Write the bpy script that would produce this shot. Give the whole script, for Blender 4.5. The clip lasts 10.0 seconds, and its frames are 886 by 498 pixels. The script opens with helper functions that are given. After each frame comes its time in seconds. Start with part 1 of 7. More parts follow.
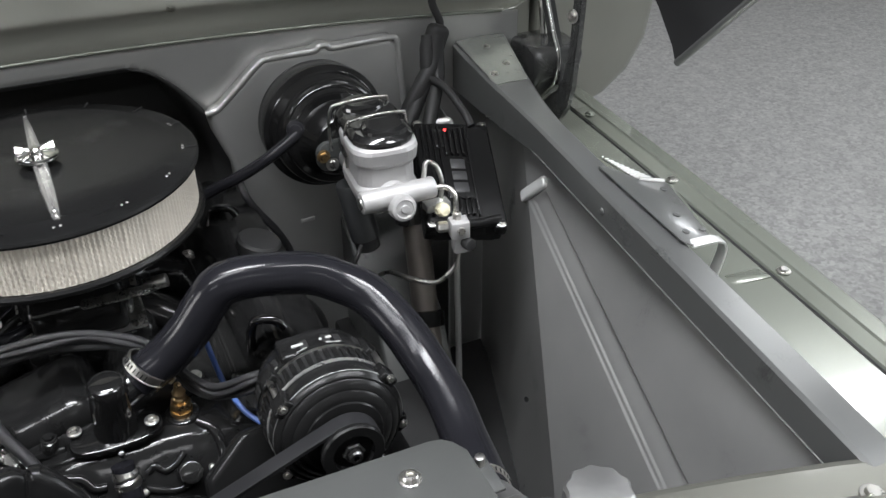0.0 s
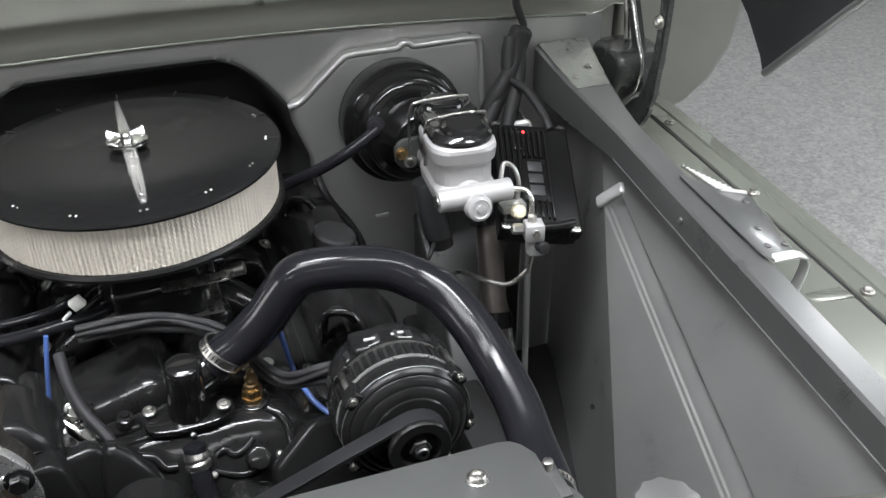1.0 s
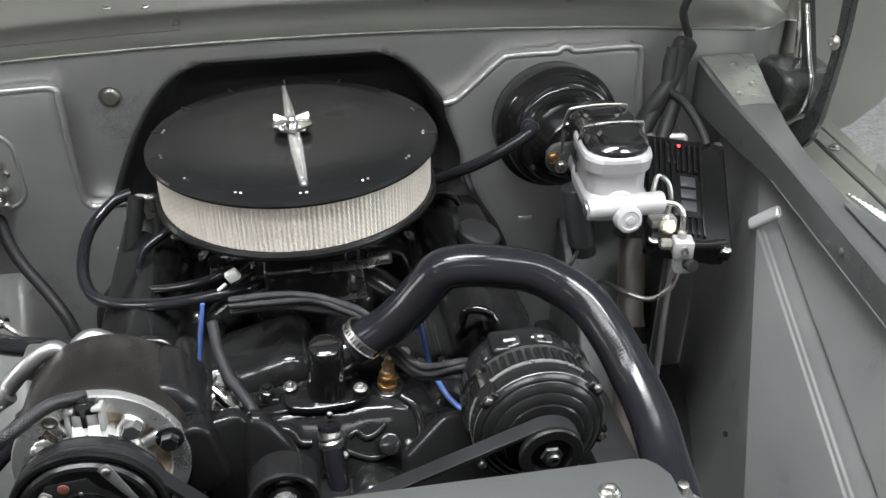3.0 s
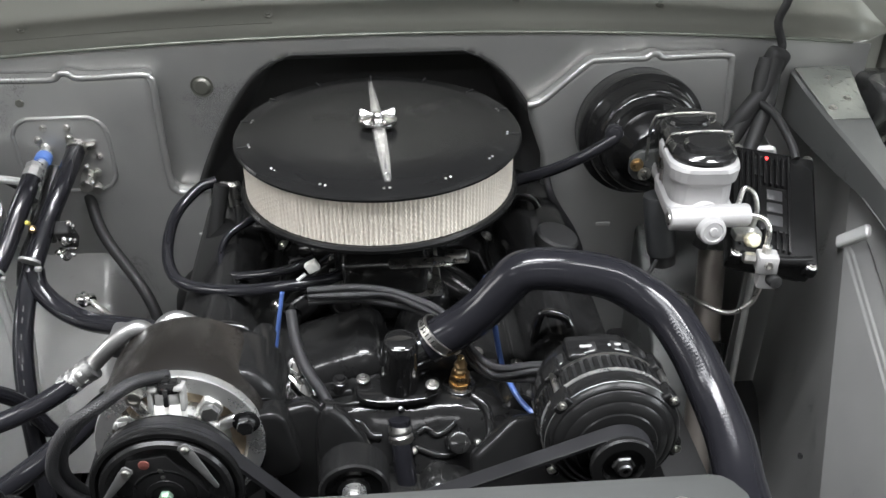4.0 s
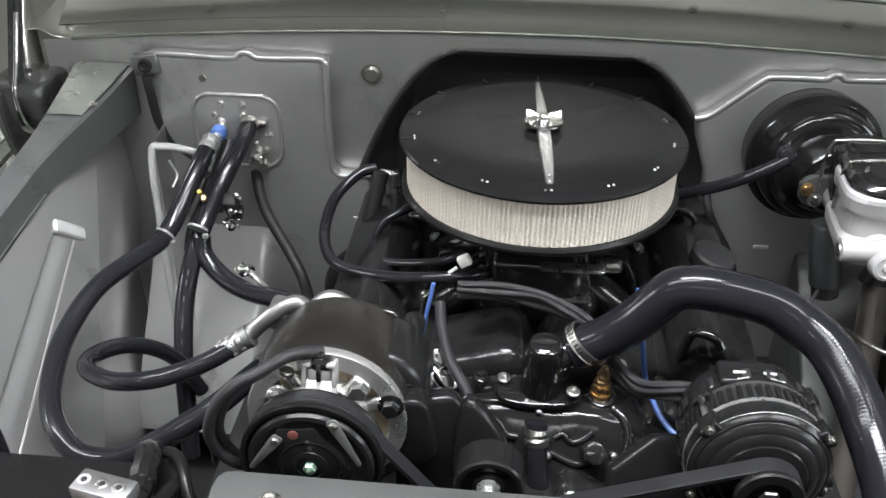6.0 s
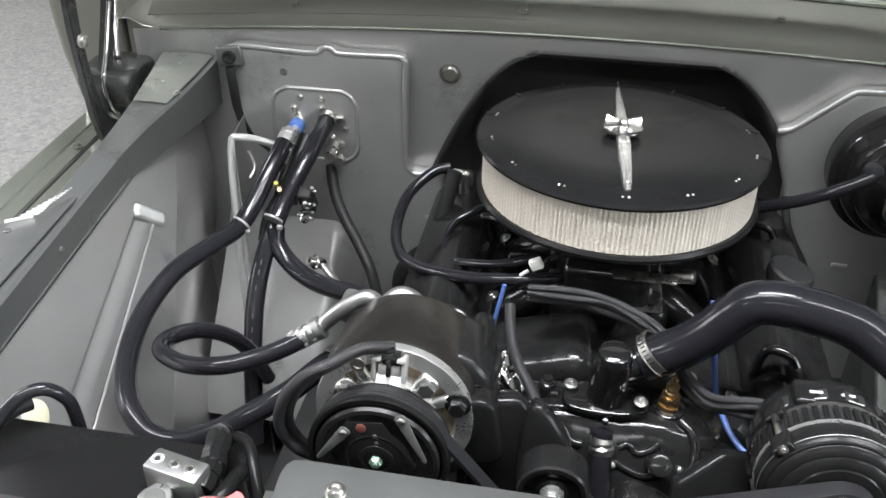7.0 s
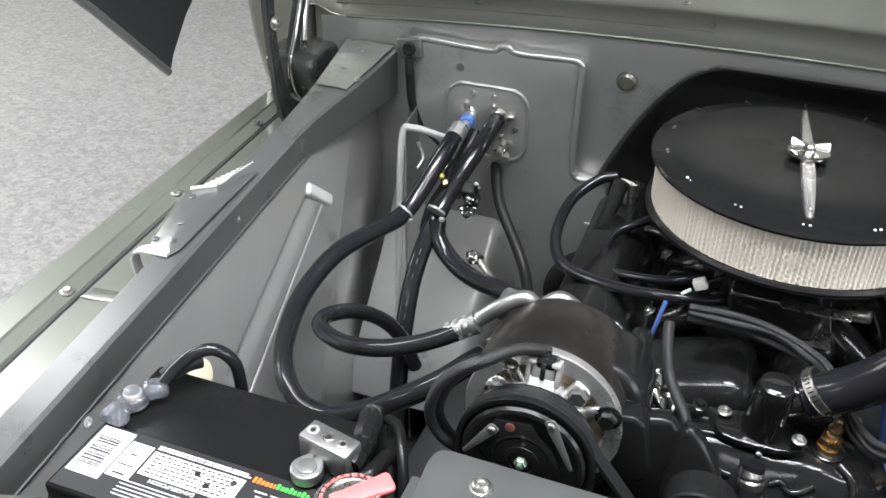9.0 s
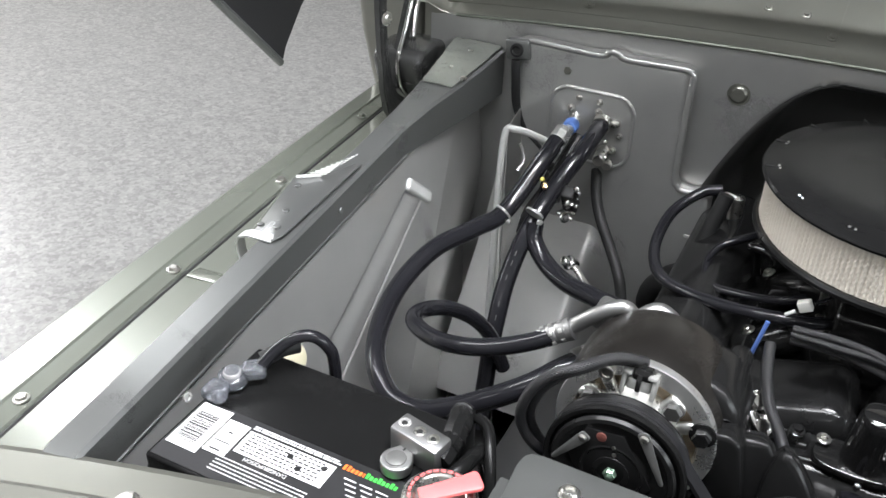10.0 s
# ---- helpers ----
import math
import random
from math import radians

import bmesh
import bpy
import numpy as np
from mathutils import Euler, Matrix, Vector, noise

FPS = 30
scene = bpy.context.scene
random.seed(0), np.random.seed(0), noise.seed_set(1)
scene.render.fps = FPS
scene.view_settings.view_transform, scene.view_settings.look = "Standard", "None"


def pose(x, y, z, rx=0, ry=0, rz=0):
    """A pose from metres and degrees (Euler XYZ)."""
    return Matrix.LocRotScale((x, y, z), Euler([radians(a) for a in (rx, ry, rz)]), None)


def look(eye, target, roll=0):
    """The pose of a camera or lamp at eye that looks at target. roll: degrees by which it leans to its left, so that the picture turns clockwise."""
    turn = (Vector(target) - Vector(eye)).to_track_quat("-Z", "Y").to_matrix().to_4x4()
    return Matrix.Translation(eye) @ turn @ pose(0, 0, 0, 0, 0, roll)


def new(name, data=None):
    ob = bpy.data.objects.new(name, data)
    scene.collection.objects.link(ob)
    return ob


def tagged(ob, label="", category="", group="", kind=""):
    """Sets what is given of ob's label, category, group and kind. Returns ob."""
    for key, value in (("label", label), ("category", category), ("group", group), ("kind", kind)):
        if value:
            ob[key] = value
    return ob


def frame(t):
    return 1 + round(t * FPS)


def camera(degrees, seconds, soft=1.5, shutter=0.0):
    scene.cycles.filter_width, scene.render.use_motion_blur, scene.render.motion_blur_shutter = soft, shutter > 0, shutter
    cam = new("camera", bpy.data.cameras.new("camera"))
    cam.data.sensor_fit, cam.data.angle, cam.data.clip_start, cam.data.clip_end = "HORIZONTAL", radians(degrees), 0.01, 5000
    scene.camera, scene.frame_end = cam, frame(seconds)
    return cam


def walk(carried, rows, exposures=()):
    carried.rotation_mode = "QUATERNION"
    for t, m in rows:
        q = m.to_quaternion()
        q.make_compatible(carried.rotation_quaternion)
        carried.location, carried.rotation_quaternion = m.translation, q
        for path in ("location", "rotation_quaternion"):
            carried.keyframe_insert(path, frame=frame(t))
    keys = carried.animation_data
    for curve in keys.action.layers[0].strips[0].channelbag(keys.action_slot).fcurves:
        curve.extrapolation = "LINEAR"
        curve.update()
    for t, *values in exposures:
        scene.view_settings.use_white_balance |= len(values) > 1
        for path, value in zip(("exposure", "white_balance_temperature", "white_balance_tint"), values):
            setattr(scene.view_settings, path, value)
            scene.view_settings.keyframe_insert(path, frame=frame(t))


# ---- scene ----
cam = camera(52.3, 10.0)
PATH = [
    (0, (0.042, -1.075, 1.593), (0.732, 0.45, 0.498), -0.6),
    (0.5, (0.035, -1.073, 1.595), (0.666, 0.477, 0.5), -0.4),
    (1, (0.03, -1.071, 1.591), (0.589, 0.509, 0.501), -0.4),
    (1.5, (0.025, -1.069, 1.59), (0.516, 0.536, 0.502), -0.4),
    (2, (0.019, -1.068, 1.592), (0.444, 0.555, 0.503), -0.3),
    (2.5, (0.012, -1.067, 1.593), (0.372, 0.572, 0.504), -0.2),
    (4, (-0.008, -1.065, 1.592), (0.137, 0.608, 0.506), 0.1),
    (4.5, (-0.017, -1.064, 1.593), (0.051, 0.613, 0.506), 0.3),
    (5, (-0.022, -1.065, 1.592), (-0.026, 0.614, 0.506), 0.3),
    (5.5, (-0.029, -1.065, 1.593), (-0.103, 0.612, 0.505), 0.4),
    (7, (-0.051, -1.068, 1.592), (-0.326, 0.588, 0.504), 0.9),
    (7.5, (-0.058, -1.069, 1.591), (-0.401, 0.574, 0.503), 1.0),
    (8, (-0.063, -1.071, 1.591), (-0.484, 0.553, 0.503), 1.1),
    (8.5, (-0.07, -1.073, 1.591), (-0.561, 0.53, 0.501), 1.2),
    (9, (-0.077, -1.076, 1.592), (-0.649, 0.5, 0.5), 1.3),
    (9.5, (-0.086, -1.08, 1.591), (-0.754, 0.456, 0.499), 1.5),
    (10, (-0.093, -1.084, 1.592), (-0.834, 0.417, 0.497), 1.6),
]
walk(cam, [(t, look(eye, target, roll)) for t, eye, target, roll in PATH], [(0, -0.28), (1, -0.07), (2, 0.12), (3, 0.15), (4, 0.14), (5.5, 0.14), (7.5, 0.24), (8.5, 0.21), (9, 0.14), (10, -0.02)])

# ---- world and light ----
world = bpy.data.worlds.new("world")
scene.world = world
world.use_nodes = True
world.node_tree.nodes["Background"].inputs[0].default_value = (0.8, 0.85, 0.9, 1)
world.node_tree.nodes["Background"].inputs[1].default_value = 0.05
scene.view_settings.exposure = 0.0


def area_lamp(name, place, target, wide, deep, watts, colour=(0.935, 0.952, 1.0)):
    data = bpy.data.lights.new(name, "AREA")
    data.shape, data.size, data.size_y, data.energy, data.color = "RECTANGLE", wide, deep, watts, colour
    ob = new(name, data)
    ob.matrix_world = look(place, target)
    return ob


# Ceiling tubes of the garage, in rows across the truck, and two unseen side windows added as fill light
CEILING = 3.2
TUBES = [(-1.00, -1.0, 62, 2.4), (2.00, -1.0, 56, 2.4), (0.0, -0.50, 105, 1.3), (0.0, -3.2, 8, 1.3), (-2.8, -3.2, 24, 1.3), (2.8, -3.2, 24, 1.3), (-3.35, 1.15, 40, 1.3), (3.35, 1.15, 30, 1.3)]
for tx, ty, watts, run in TUBES:
    area_lamp("tube_light", (tx, ty, CEILING - 0.09), (tx, ty, 0), run, 0.22, watts)
area_lamp("side_fill", (-5.98, 0.6, 2.35), (0, -0.2, 1.0), 4.0, 1.3, 265, (0.975, 0.968, 0.975))
area_lamp("side_fill", (5.98, -1.65, 2.27), (0, -0.6, 1.0), 4.5, 1.5, 215, (0.90, 0.955, 1.0))


# ---- materials ----
def material(name, colour, rough=0.5, metal=0.0, coat=0.0, vary=0.12, rough_vary=0.12, scale=30.0, fine=400.0,
             bump=0.15, dist=0.0004, flake=0.0, glow=None, spec=0.5):
    m = bpy.data.materials.new(name)
    m.use_nodes = True
    n, l = m.node_tree.nodes, m.node_tree.links
    b = n["Principled BSDF"]
    b.inputs["Metallic"].default_value = metal
    b.inputs["Coat Weight"].default_value = coat
    b.inputs["Coat Roughness"].default_value = 0.08
    b.inputs["Specular IOR Level"].default_value = spec
    co = n.new("ShaderNodeTexCoord")
    big, small = n.new("ShaderNodeTexNoise"), n.new("ShaderNodeTexNoise")
    for tex, sc in ((big, scale), (small, fine)):
        tex.inputs["Scale"].default_value, tex.inputs["Detail"].default_value = sc, 4
        l.new(co.outputs["Object"], tex.inputs["Vector"])
    mixed = n.new("ShaderNodeMix")
    mixed.data_type, mixed.blend_type = "RGBA", "MULTIPLY"
    mixed.inputs["Factor"].default_value = 1
    mixed.inputs["A"].default_value = (*colour, 1)
    ramp = n.new("ShaderNodeMapRange")
    ramp.inputs["From Min"].default_value, ramp.inputs["From Max"].default_value = 0.3, 0.7
    ramp.inputs["To Min"].default_value, ramp.inputs["To Max"].default_value = 1 - vary, 1 + vary
    l.new(big.outputs["Fac"], ramp.inputs["Value"])
    l.new(ramp.outputs["Result"], mixed.inputs["B"])
    l.new(mixed.outputs["Result"], b.inputs["Base Color"])
    rr = n.new("ShaderNodeMapRange")
    rr.inputs["From Min"].default_value, rr.inputs["From Max"].default_value = 0.3, 0.7
    rr.inputs["To Min"].default_value, rr.inputs["To Max"].default_value = max(0.02, rough * (1 - rough_vary)), rough * (1 + rough_vary)
    add = n.new("ShaderNodeMath")
    add.operation = "MULTIPLY_ADD"
    add.inputs[1].default_value = 0.35
    l.new(small.outputs["Fac"], add.inputs[0])
    half = n.new("ShaderNodeMath")
    half.operation = "MULTIPLY"
    half.inputs[1].default_value = 0.65
    l.new(big.outputs["Fac"], half.inputs[0])
    l.new(half.outputs[0], add.inputs[2])
    l.new(add.outputs[0], rr.inputs["Value"])
    l.new(rr.outputs["Result"], b.inputs["Roughness"])
    bp = n.new("ShaderNodeBump")
    bp.inputs["Strength"].default_value, bp.inputs["Distance"].default_value = bump, dist
    l.new(small.outputs["Fac"], bp.inputs["Height"])
    l.new(bp.outputs["Normal"], b.inputs["Normal"])
    if glow:
        b.inputs["Emission Color"].default_value, b.inputs["Emission Strength"].default_value = (*glow[:3], 1), glow[3]
    return m


PAINT = material("green_grey_paint", (0.172, 0.173, 0.150), 0.36, 0.68, 0.3, 0.06, 0.12, 6, 900, 0.08, 0.0002)
PAINT_IN = material("inner_panel_paint", (0.388, 0.389, 0.376), 0.31, 0.66, 0.3, 0.08, 0.16, 7, 1100, 0.03, 0.0001)
PAINT_LIGHT = material("fender_paint", (0.185, 0.198, 0.168), 0.24, 0.5, 0.8, 0.05, 0.06, 6, 1100, 0.02, 0.0001)
END_SHEEN = material("plate_sheen_paint", (0.30, 0.315, 0.285), 0.16, 0.6, 0.6, 0.05, 0.1, 20, 60, 0.5, 0.004)
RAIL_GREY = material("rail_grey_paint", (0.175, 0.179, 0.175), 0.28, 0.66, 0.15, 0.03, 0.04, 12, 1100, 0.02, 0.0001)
PLATE_GREY = material("plate_grey_paint", (0.056, 0.058, 0.056), 0.48, 0.2, 0.0, 0.06, 0.15, 14, 1200, 0.2, 0.0002)
LINING_BLACK = material("recess_black", (0.030, 0.030, 0.029), 0.85, 0, 0, 0.2, 0.1, 12, 500, 0.5, 0.001)
SATIN_BLACK = material("satin_black", (0.008, 0.008, 0.008), 0.26, 0, 0, 0.15, 0.10, 10, 1500, 0.06, 0.0001, spec=0.13)
GLOSS_BLACK = material("gloss_black", (0.008, 0.008, 0.008), 0.08, 0, 0.3, 0.2, 0.3, 28, 160, 0.05, 0.0003)
CAST_BLACK = material("cast_black", (0.011, 0.011, 0.0108), 0.15, 0, 0.2, 0.2, 0.3, 40, 240, 0.14, 0.0005)
DULL_BLACK = material("dull_black", (0.014, 0.014, 0.014), 0.55, 0, 0, 0.2, 0.2, 30, 600, 0.4, 0.0005, spec=0.3)
RUBBER = material("hose_rubber", (0.011, 0.011, 0.013), 0.14, 0, 0, 0.1, 0.1, 20, 300, 0.03, 0.0002, spec=0.33)
BELT = material("belt_rubber", (0.011, 0.011, 0.012), 0.48, 0, 0, 0.15, 0.2, 20, 900, 0.3, 0.0003, spec=0.25)
CHROME = material("chrome", (0.75, 0.74, 0.72), 0.13, 1, 0, 0.05, 0.4, 30, 600, 0.1, 0.0001)
BRUSHED = material("bright_plate", (0.80, 0.79, 0.77), 0.26, 0.9, 0, 0.03, 0.08, 20, 900, 0.02, 0.0001)
STEEL = material("zinc_steel", (0.55, 0.54, 0.51), 0.3, 1, 0, 0.15, 0.3, 60, 600, 0.3, 0.0003)
ALLOY = material("cast_alloy", (0.365, 0.36, 0.355), 0.52, 0.4, 0, 0.06, 0.15, 40, 700, 0.5, 0.0005)
ALLOY_BRIGHT = material("machined_alloy", (0.72, 0.72, 0.70), 0.3, 0.9, 0, 0.08, 0.3, 40, 500, 0.3, 0.0003)
BRASS = material("brass", (0.54, 0.38, 0.20), 0.3, 1, 0, 0.15, 0.3, 60, 600, 0.3, 0.0003)
PAPER = material("filter_paper", (0.64, 0.58, 0.50), 0.85, 0, 0, 0.06, 0.1, 25, 900, 0.3, 0.0004)
MESH = material("filter_mesh", (0.66, 0.61, 0.53), 0.5, 0.1, 0, 0.06, 0.1, 40, 900, 0.2, 0.0003)
WHITE = material("white_plastic", (0.78, 0.77, 0.72), 0.4, 0, 0, 0.05, 0.1, 30, 600, 0.1, 0.0002)
CREAM = material("cream_plastic", (0.62, 0.58, 0.42), 0.4, 0, 0, 0.05, 0.1, 30, 600, 0.1, 0.0002)
BLUE = material("blue_plastic", (0.085, 0.17, 0.44), 0.4, 0, 0, 0.08, 0.1, 30, 600, 0.1, 0.0002)
SATIN_ALLOY = material("satin_alloy", (0.31, 0.31, 0.305), 0.38, 0.9, 0, 0.06, 0.15, 30, 900, 0.12, 0.0001)
WIRE_BLUE = material("blue_wire_jacket", (0.055, 0.10, 0.27), 0.35, 0, 0, 0.08, 0.1, 30, 600, 0.1, 0.0002)
RED = material("red_enamel", (0.72, 0.13, 0.13), 0.45, 0, 0, 0.1, 0.1, 30, 600, 0.1, 0.0002)
YELLOW = material("yellow_label", (0.50, 0.42, 0.08), 0.5)
LABEL = material("label_paper", (0.80, 0.80, 0.79), 0.55, 0, 0, 0.03, 0.1, 15, 600, 0.1, 0.0001)
INK = material("label_ink", (0.02, 0.02, 0.02), 0.55)
INK_GREY = material("pale_ink", (0.62, 0.62, 0.62), 0.55)
ORANGE = material("orange_ink", (0.75, 0.16, 0.02), 0.5)
GREEN = material("green_ink", (0.05, 0.5, 0.06), 0.5)
CLEAR = material("clear_plastic_cover", (0.40, 0.42, 0.46), 0.08, 0, 0, 0.2, 0.3, 80, 300, 0.6, 0.001)
CLEAR.node_tree.nodes["Principled BSDF"].inputs["Transmission Weight"].default_value = 0.85
LED = material("red_light", (0.6, 0.02, 0.02), 0.3, glow=(1, 0.05, 0.05, 4))
HINGE_GREY = material("hinge_enamel", (0.060, 0.061, 0.060), 0.26, 0.5, 0.25, 0.1, 0.15, 14, 500, 0.06, 0.0002)
HOOD_DARK = material("hood_underside", (0.022, 0.022, 0.023), 0.35, 0.2, 0.2, 0.1, 0.2, 10, 600, 0.15, 0.0003)
COLUMN_STEEL = material("column_steel", (0.15, 0.135, 0.12), 0.42, 0.6, 0, 0.3, 0.3, 12, 300, 0.2, 0.0003)
TIE_PLASTIC = material("zip_tie_plastic", (0.22, 0.22, 0.21), 0.35)
# Pale tone of small tabs and bolts; on edges it paints in highlights
GLINT_PALE = material("glint_and_pale_tone", (0.52, 0.525, 0.51), 0.35, 0.3, 0.3, 0.06, 0.15, 20, 600, 0.1, 0.0002)
WALL = material("wall_plaster", (0.42, 0.42, 0.41), 0.8, 0, 0, 0.04, 0.1, 3, 200, 0.3, 0.002)
TUBE_GLASS = material("tube_diffuser", (0.8, 0.8, 0.8), 0.4, glow=(1, 0.98, 0.95, 4))


def floor_material():
    """Broadcast colour flakes in clear epoxy: two sizes of random flakes over a grey ground."""
    m = bpy.data.materials.new("flake_epoxy")
    m.use_nodes = True
    n, l = m.node_tree.nodes, m.node_tree.links
    b = n["Principled BSDF"]
    b.inputs["Roughness"].default_value = 0.34
    co = n.new("ShaderNodeTexCoord")
    colours = []
    for sc in (52.0, 95.0):
        v = n.new("ShaderNodeTexVoronoi")
        v.inputs["Scale"].default_value = sc
        l.new(co.outputs["Object"], v.inputs["Vector"])
        split = n.new("ShaderNodeSeparateColor")
        l.new(v.outputs["Color"], split.inputs["Color"])
        r = n.new("ShaderNodeValToRGB")
        for at, c in ((0.0, 0.225), (0.18, 0.245), (0.45, 0.30), (0.7, 0.345), (1.0, 0.415)):
            e = r.color_ramp.elements[0] if at == 0 else r.color_ramp.elements[-1] if at == 1 else r.color_ramp.elements.new(at)
            e.position, e.color = at, (c * 1.005, c, c * 0.97, 1)
        l.new(split.outputs["Red"], r.inputs["Fac"])
        colours.append(r)
    patch = n.new("ShaderNodeTexNoise")
    patch.inputs["Scale"].default_value, patch.inputs["Detail"].default_value = 45.0, 2.0
    l.new(co.outputs["Object"], patch.inputs["Vector"])
    mix = n.new("ShaderNodeMix")
    mix.data_type = "RGBA"
    l.new(patch.outputs["Fac"], mix.inputs["Factor"])
    l.new(colours[0].outputs[0], mix.inputs["A"])
    l.new(colours[1].outputs[0], mix.inputs["B"])
    l.new(mix.outputs["Result"], b.inputs["Base Color"])
    nz = n.new("ShaderNodeTexNoise")
    nz.inputs["Scale"].default_value = 160
    l.new(co.outputs["Object"], nz.inputs["Vector"])
    bp = n.new("ShaderNodeBump")
    bp.inputs["Strength"].default_value, bp.inputs["Distance"].default_value = 0.08, 0.001
    l.new(nz.outputs["Fac"], bp.inputs["Height"])
    l.new(bp.outputs["Normal"], b.inputs["Normal"])
    return m


FLOOR = floor_material()


def ribbed(name, colour, rough, wave, depth):
    """Rubber or cloth with fine rings across its length: uses the mesh's own u along the tube."""
    m = material(name, colour, rough, 0, 0, 0.08, 0.06, 20, 900, 0.02, 0.0001)
    n, l = m.node_tree.nodes, m.node_tree.links
    uv = n.new("ShaderNodeUVMap")
    w = n.new("ShaderNodeTexWave")
    w.wave_type, w.bands_direction, w.wave_profile = "BANDS", "X", "SIN"
    w.inputs["Scale"].default_value, w.inputs["Distortion"].default_value = wave, 0.0
    l.new(uv.outputs["UV"], w.inputs["Vector"])
    bp = n.new("ShaderNodeBump")
    bp.inputs["Strength"].default_value, bp.inputs["Distance"].default_value = 0.3, depth
    l.new(w.outputs["Fac"], bp.inputs["Height"])
    old = next(k for k in n if k.bl_idname == "ShaderNodeBump" and k is not bp)
    l.new(old.outputs["Normal"], bp.inputs["Normal"])
    l.new(bp.outputs["Normal"], n["Principled BSDF"].inputs["Normal"])
    return m


RADIATOR_RUBBER = ribbed("ribbed_hose_rubber", (0.010, 0.010, 0.012), 0.16, 75.0, 0.00009)
RADIATOR_RUBBER.node_tree.nodes["Principled BSDF"].inputs["Specular IOR Level"].default_value = 0.20


def braided():
    """A woven sleeve: two sets of diagonal strands over the mesh's own u and v."""
    m = material("braided_sleeve", (0.011, 0.011, 0.012), 0.42, 0, 0, 0.1, 0.1, 20, 900, 0.05, 0.0001)
    n, l = m.node_tree.nodes, m.node_tree.links
    uv = n.new("ShaderNodeUVMap")
    xyz = n.new("ShaderNodeSeparateXYZ")
    l.new(uv.outputs["UV"], xyz.inputs["Vector"])
    waves = []
    for turns in (62.8, -62.8):
        v = n.new("ShaderNodeMath")
        v.operation = "MULTIPLY"
        v.inputs[1].default_value = turns
        l.new(xyz.outputs["Y"], v.inputs[0])
        u = n.new("ShaderNodeMath")
        u.operation = "MULTIPLY_ADD"
        u.inputs[1].default_value = 2000.0
        l.new(xyz.outputs["X"], u.inputs[0])
        l.new(v.outputs[0], u.inputs[2])
        w = n.new("ShaderNodeMath")
        w.operation = "SINE"
        l.new(u.outputs[0], w.inputs[0])
        waves.append(w)
    h = n.new("ShaderNodeMath")
    h.operation = "MAXIMUM"
    l.new(waves[0].outputs[0], h.inputs[0])
    l.new(waves[1].outputs[0], h.inputs[1])
    bp = n.new("ShaderNodeBump")
    bp.inputs["Strength"].default_value, bp.inputs["Distance"].default_value = 0.6, 0.0006
    l.new(h.outputs[0], bp.inputs["Height"])
    l.new(bp.outputs["Normal"], n["Principled BSDF"].inputs["Normal"])
    return m


BRAID = braided()


# ---- mesh helpers ----
def thing(name, base, label, category, group="", kind=""):
    ob = new(name)
    ob.location, ob.empty_display_size = base, 0.05
    return tagged(ob, label, category, group, kind)


def link(name, bm, mat, parent, label="", sharp=32.0, smooth=True):
    """One mesh object out of a bmesh; its points are in the world's metres."""
    bmesh.ops.recalc_face_normals(bm, faces=bm.faces)
    limit = radians(sharp)
    for f in bm.faces:
        f.smooth = smooth
    for e in bm.edges:
        e.smooth = not (len(e.link_faces) == 2 and e.calc_face_angle(0) > limit)
    me = bpy.data.meshes.new(name)
    bm.to_mesh(me)
    bm.free()
    me.materials.append(mat)
    ob = new(name, me)
    if parent is not None:
        ob.parent = parent
        ob.matrix_parent_inverse = whole(parent).inverted()
    return tagged(ob, label) if label else ob


def whole(ob):
    m = ob.matrix_basis.copy()
    while ob.parent is not None:
        m = ob.parent.matrix_basis @ ob.matrix_parent_inverse @ m
        ob = ob.parent
    return m


def part(name, bm, mat, parent, label="", sharp=32.0):
    return link(name, bm, mat, parent, label, sharp)


def single(name, bm, mat, label, category, group="", kind="", sharp=32.0):
    return tagged(link(name, bm, mat, None, "", sharp), label, category, group, kind)


def axis_matrix(place, way, spin=0.0):
    """z along way."""
    return Matrix.Translation(place) @ Vector(way).to_track_quat("Z", "Y").to_matrix().to_4x4() @ Matrix.Rotation(radians(spin), 4, "Z")


def join(*meshes):
    out = bmesh.new()
    for b in meshes:
        me = bpy.data.meshes.new("tmp")
        b.to_mesh(me)
        b.free()
        out.from_mesh(me)
        bpy.data.meshes.remove(me)
    return out


def block(centre, size, bevel=0.003, turn=None, seg=2):
    bm = bmesh.new()
    bmesh.ops.create_cube(bm, size=1)
    bmesh.ops.scale(bm, vec=size, verts=bm.verts)
    if bevel:
        bmesh.ops.bevel(bm, geom=list(bm.edges), offset=bevel, segments=seg, affect="EDGES", profile=0.5)
    m = Matrix.Translation(centre) @ (turn if turn is not None else Matrix())
    bmesh.ops.transform(bm, matrix=m, verts=bm.verts)
    return bm


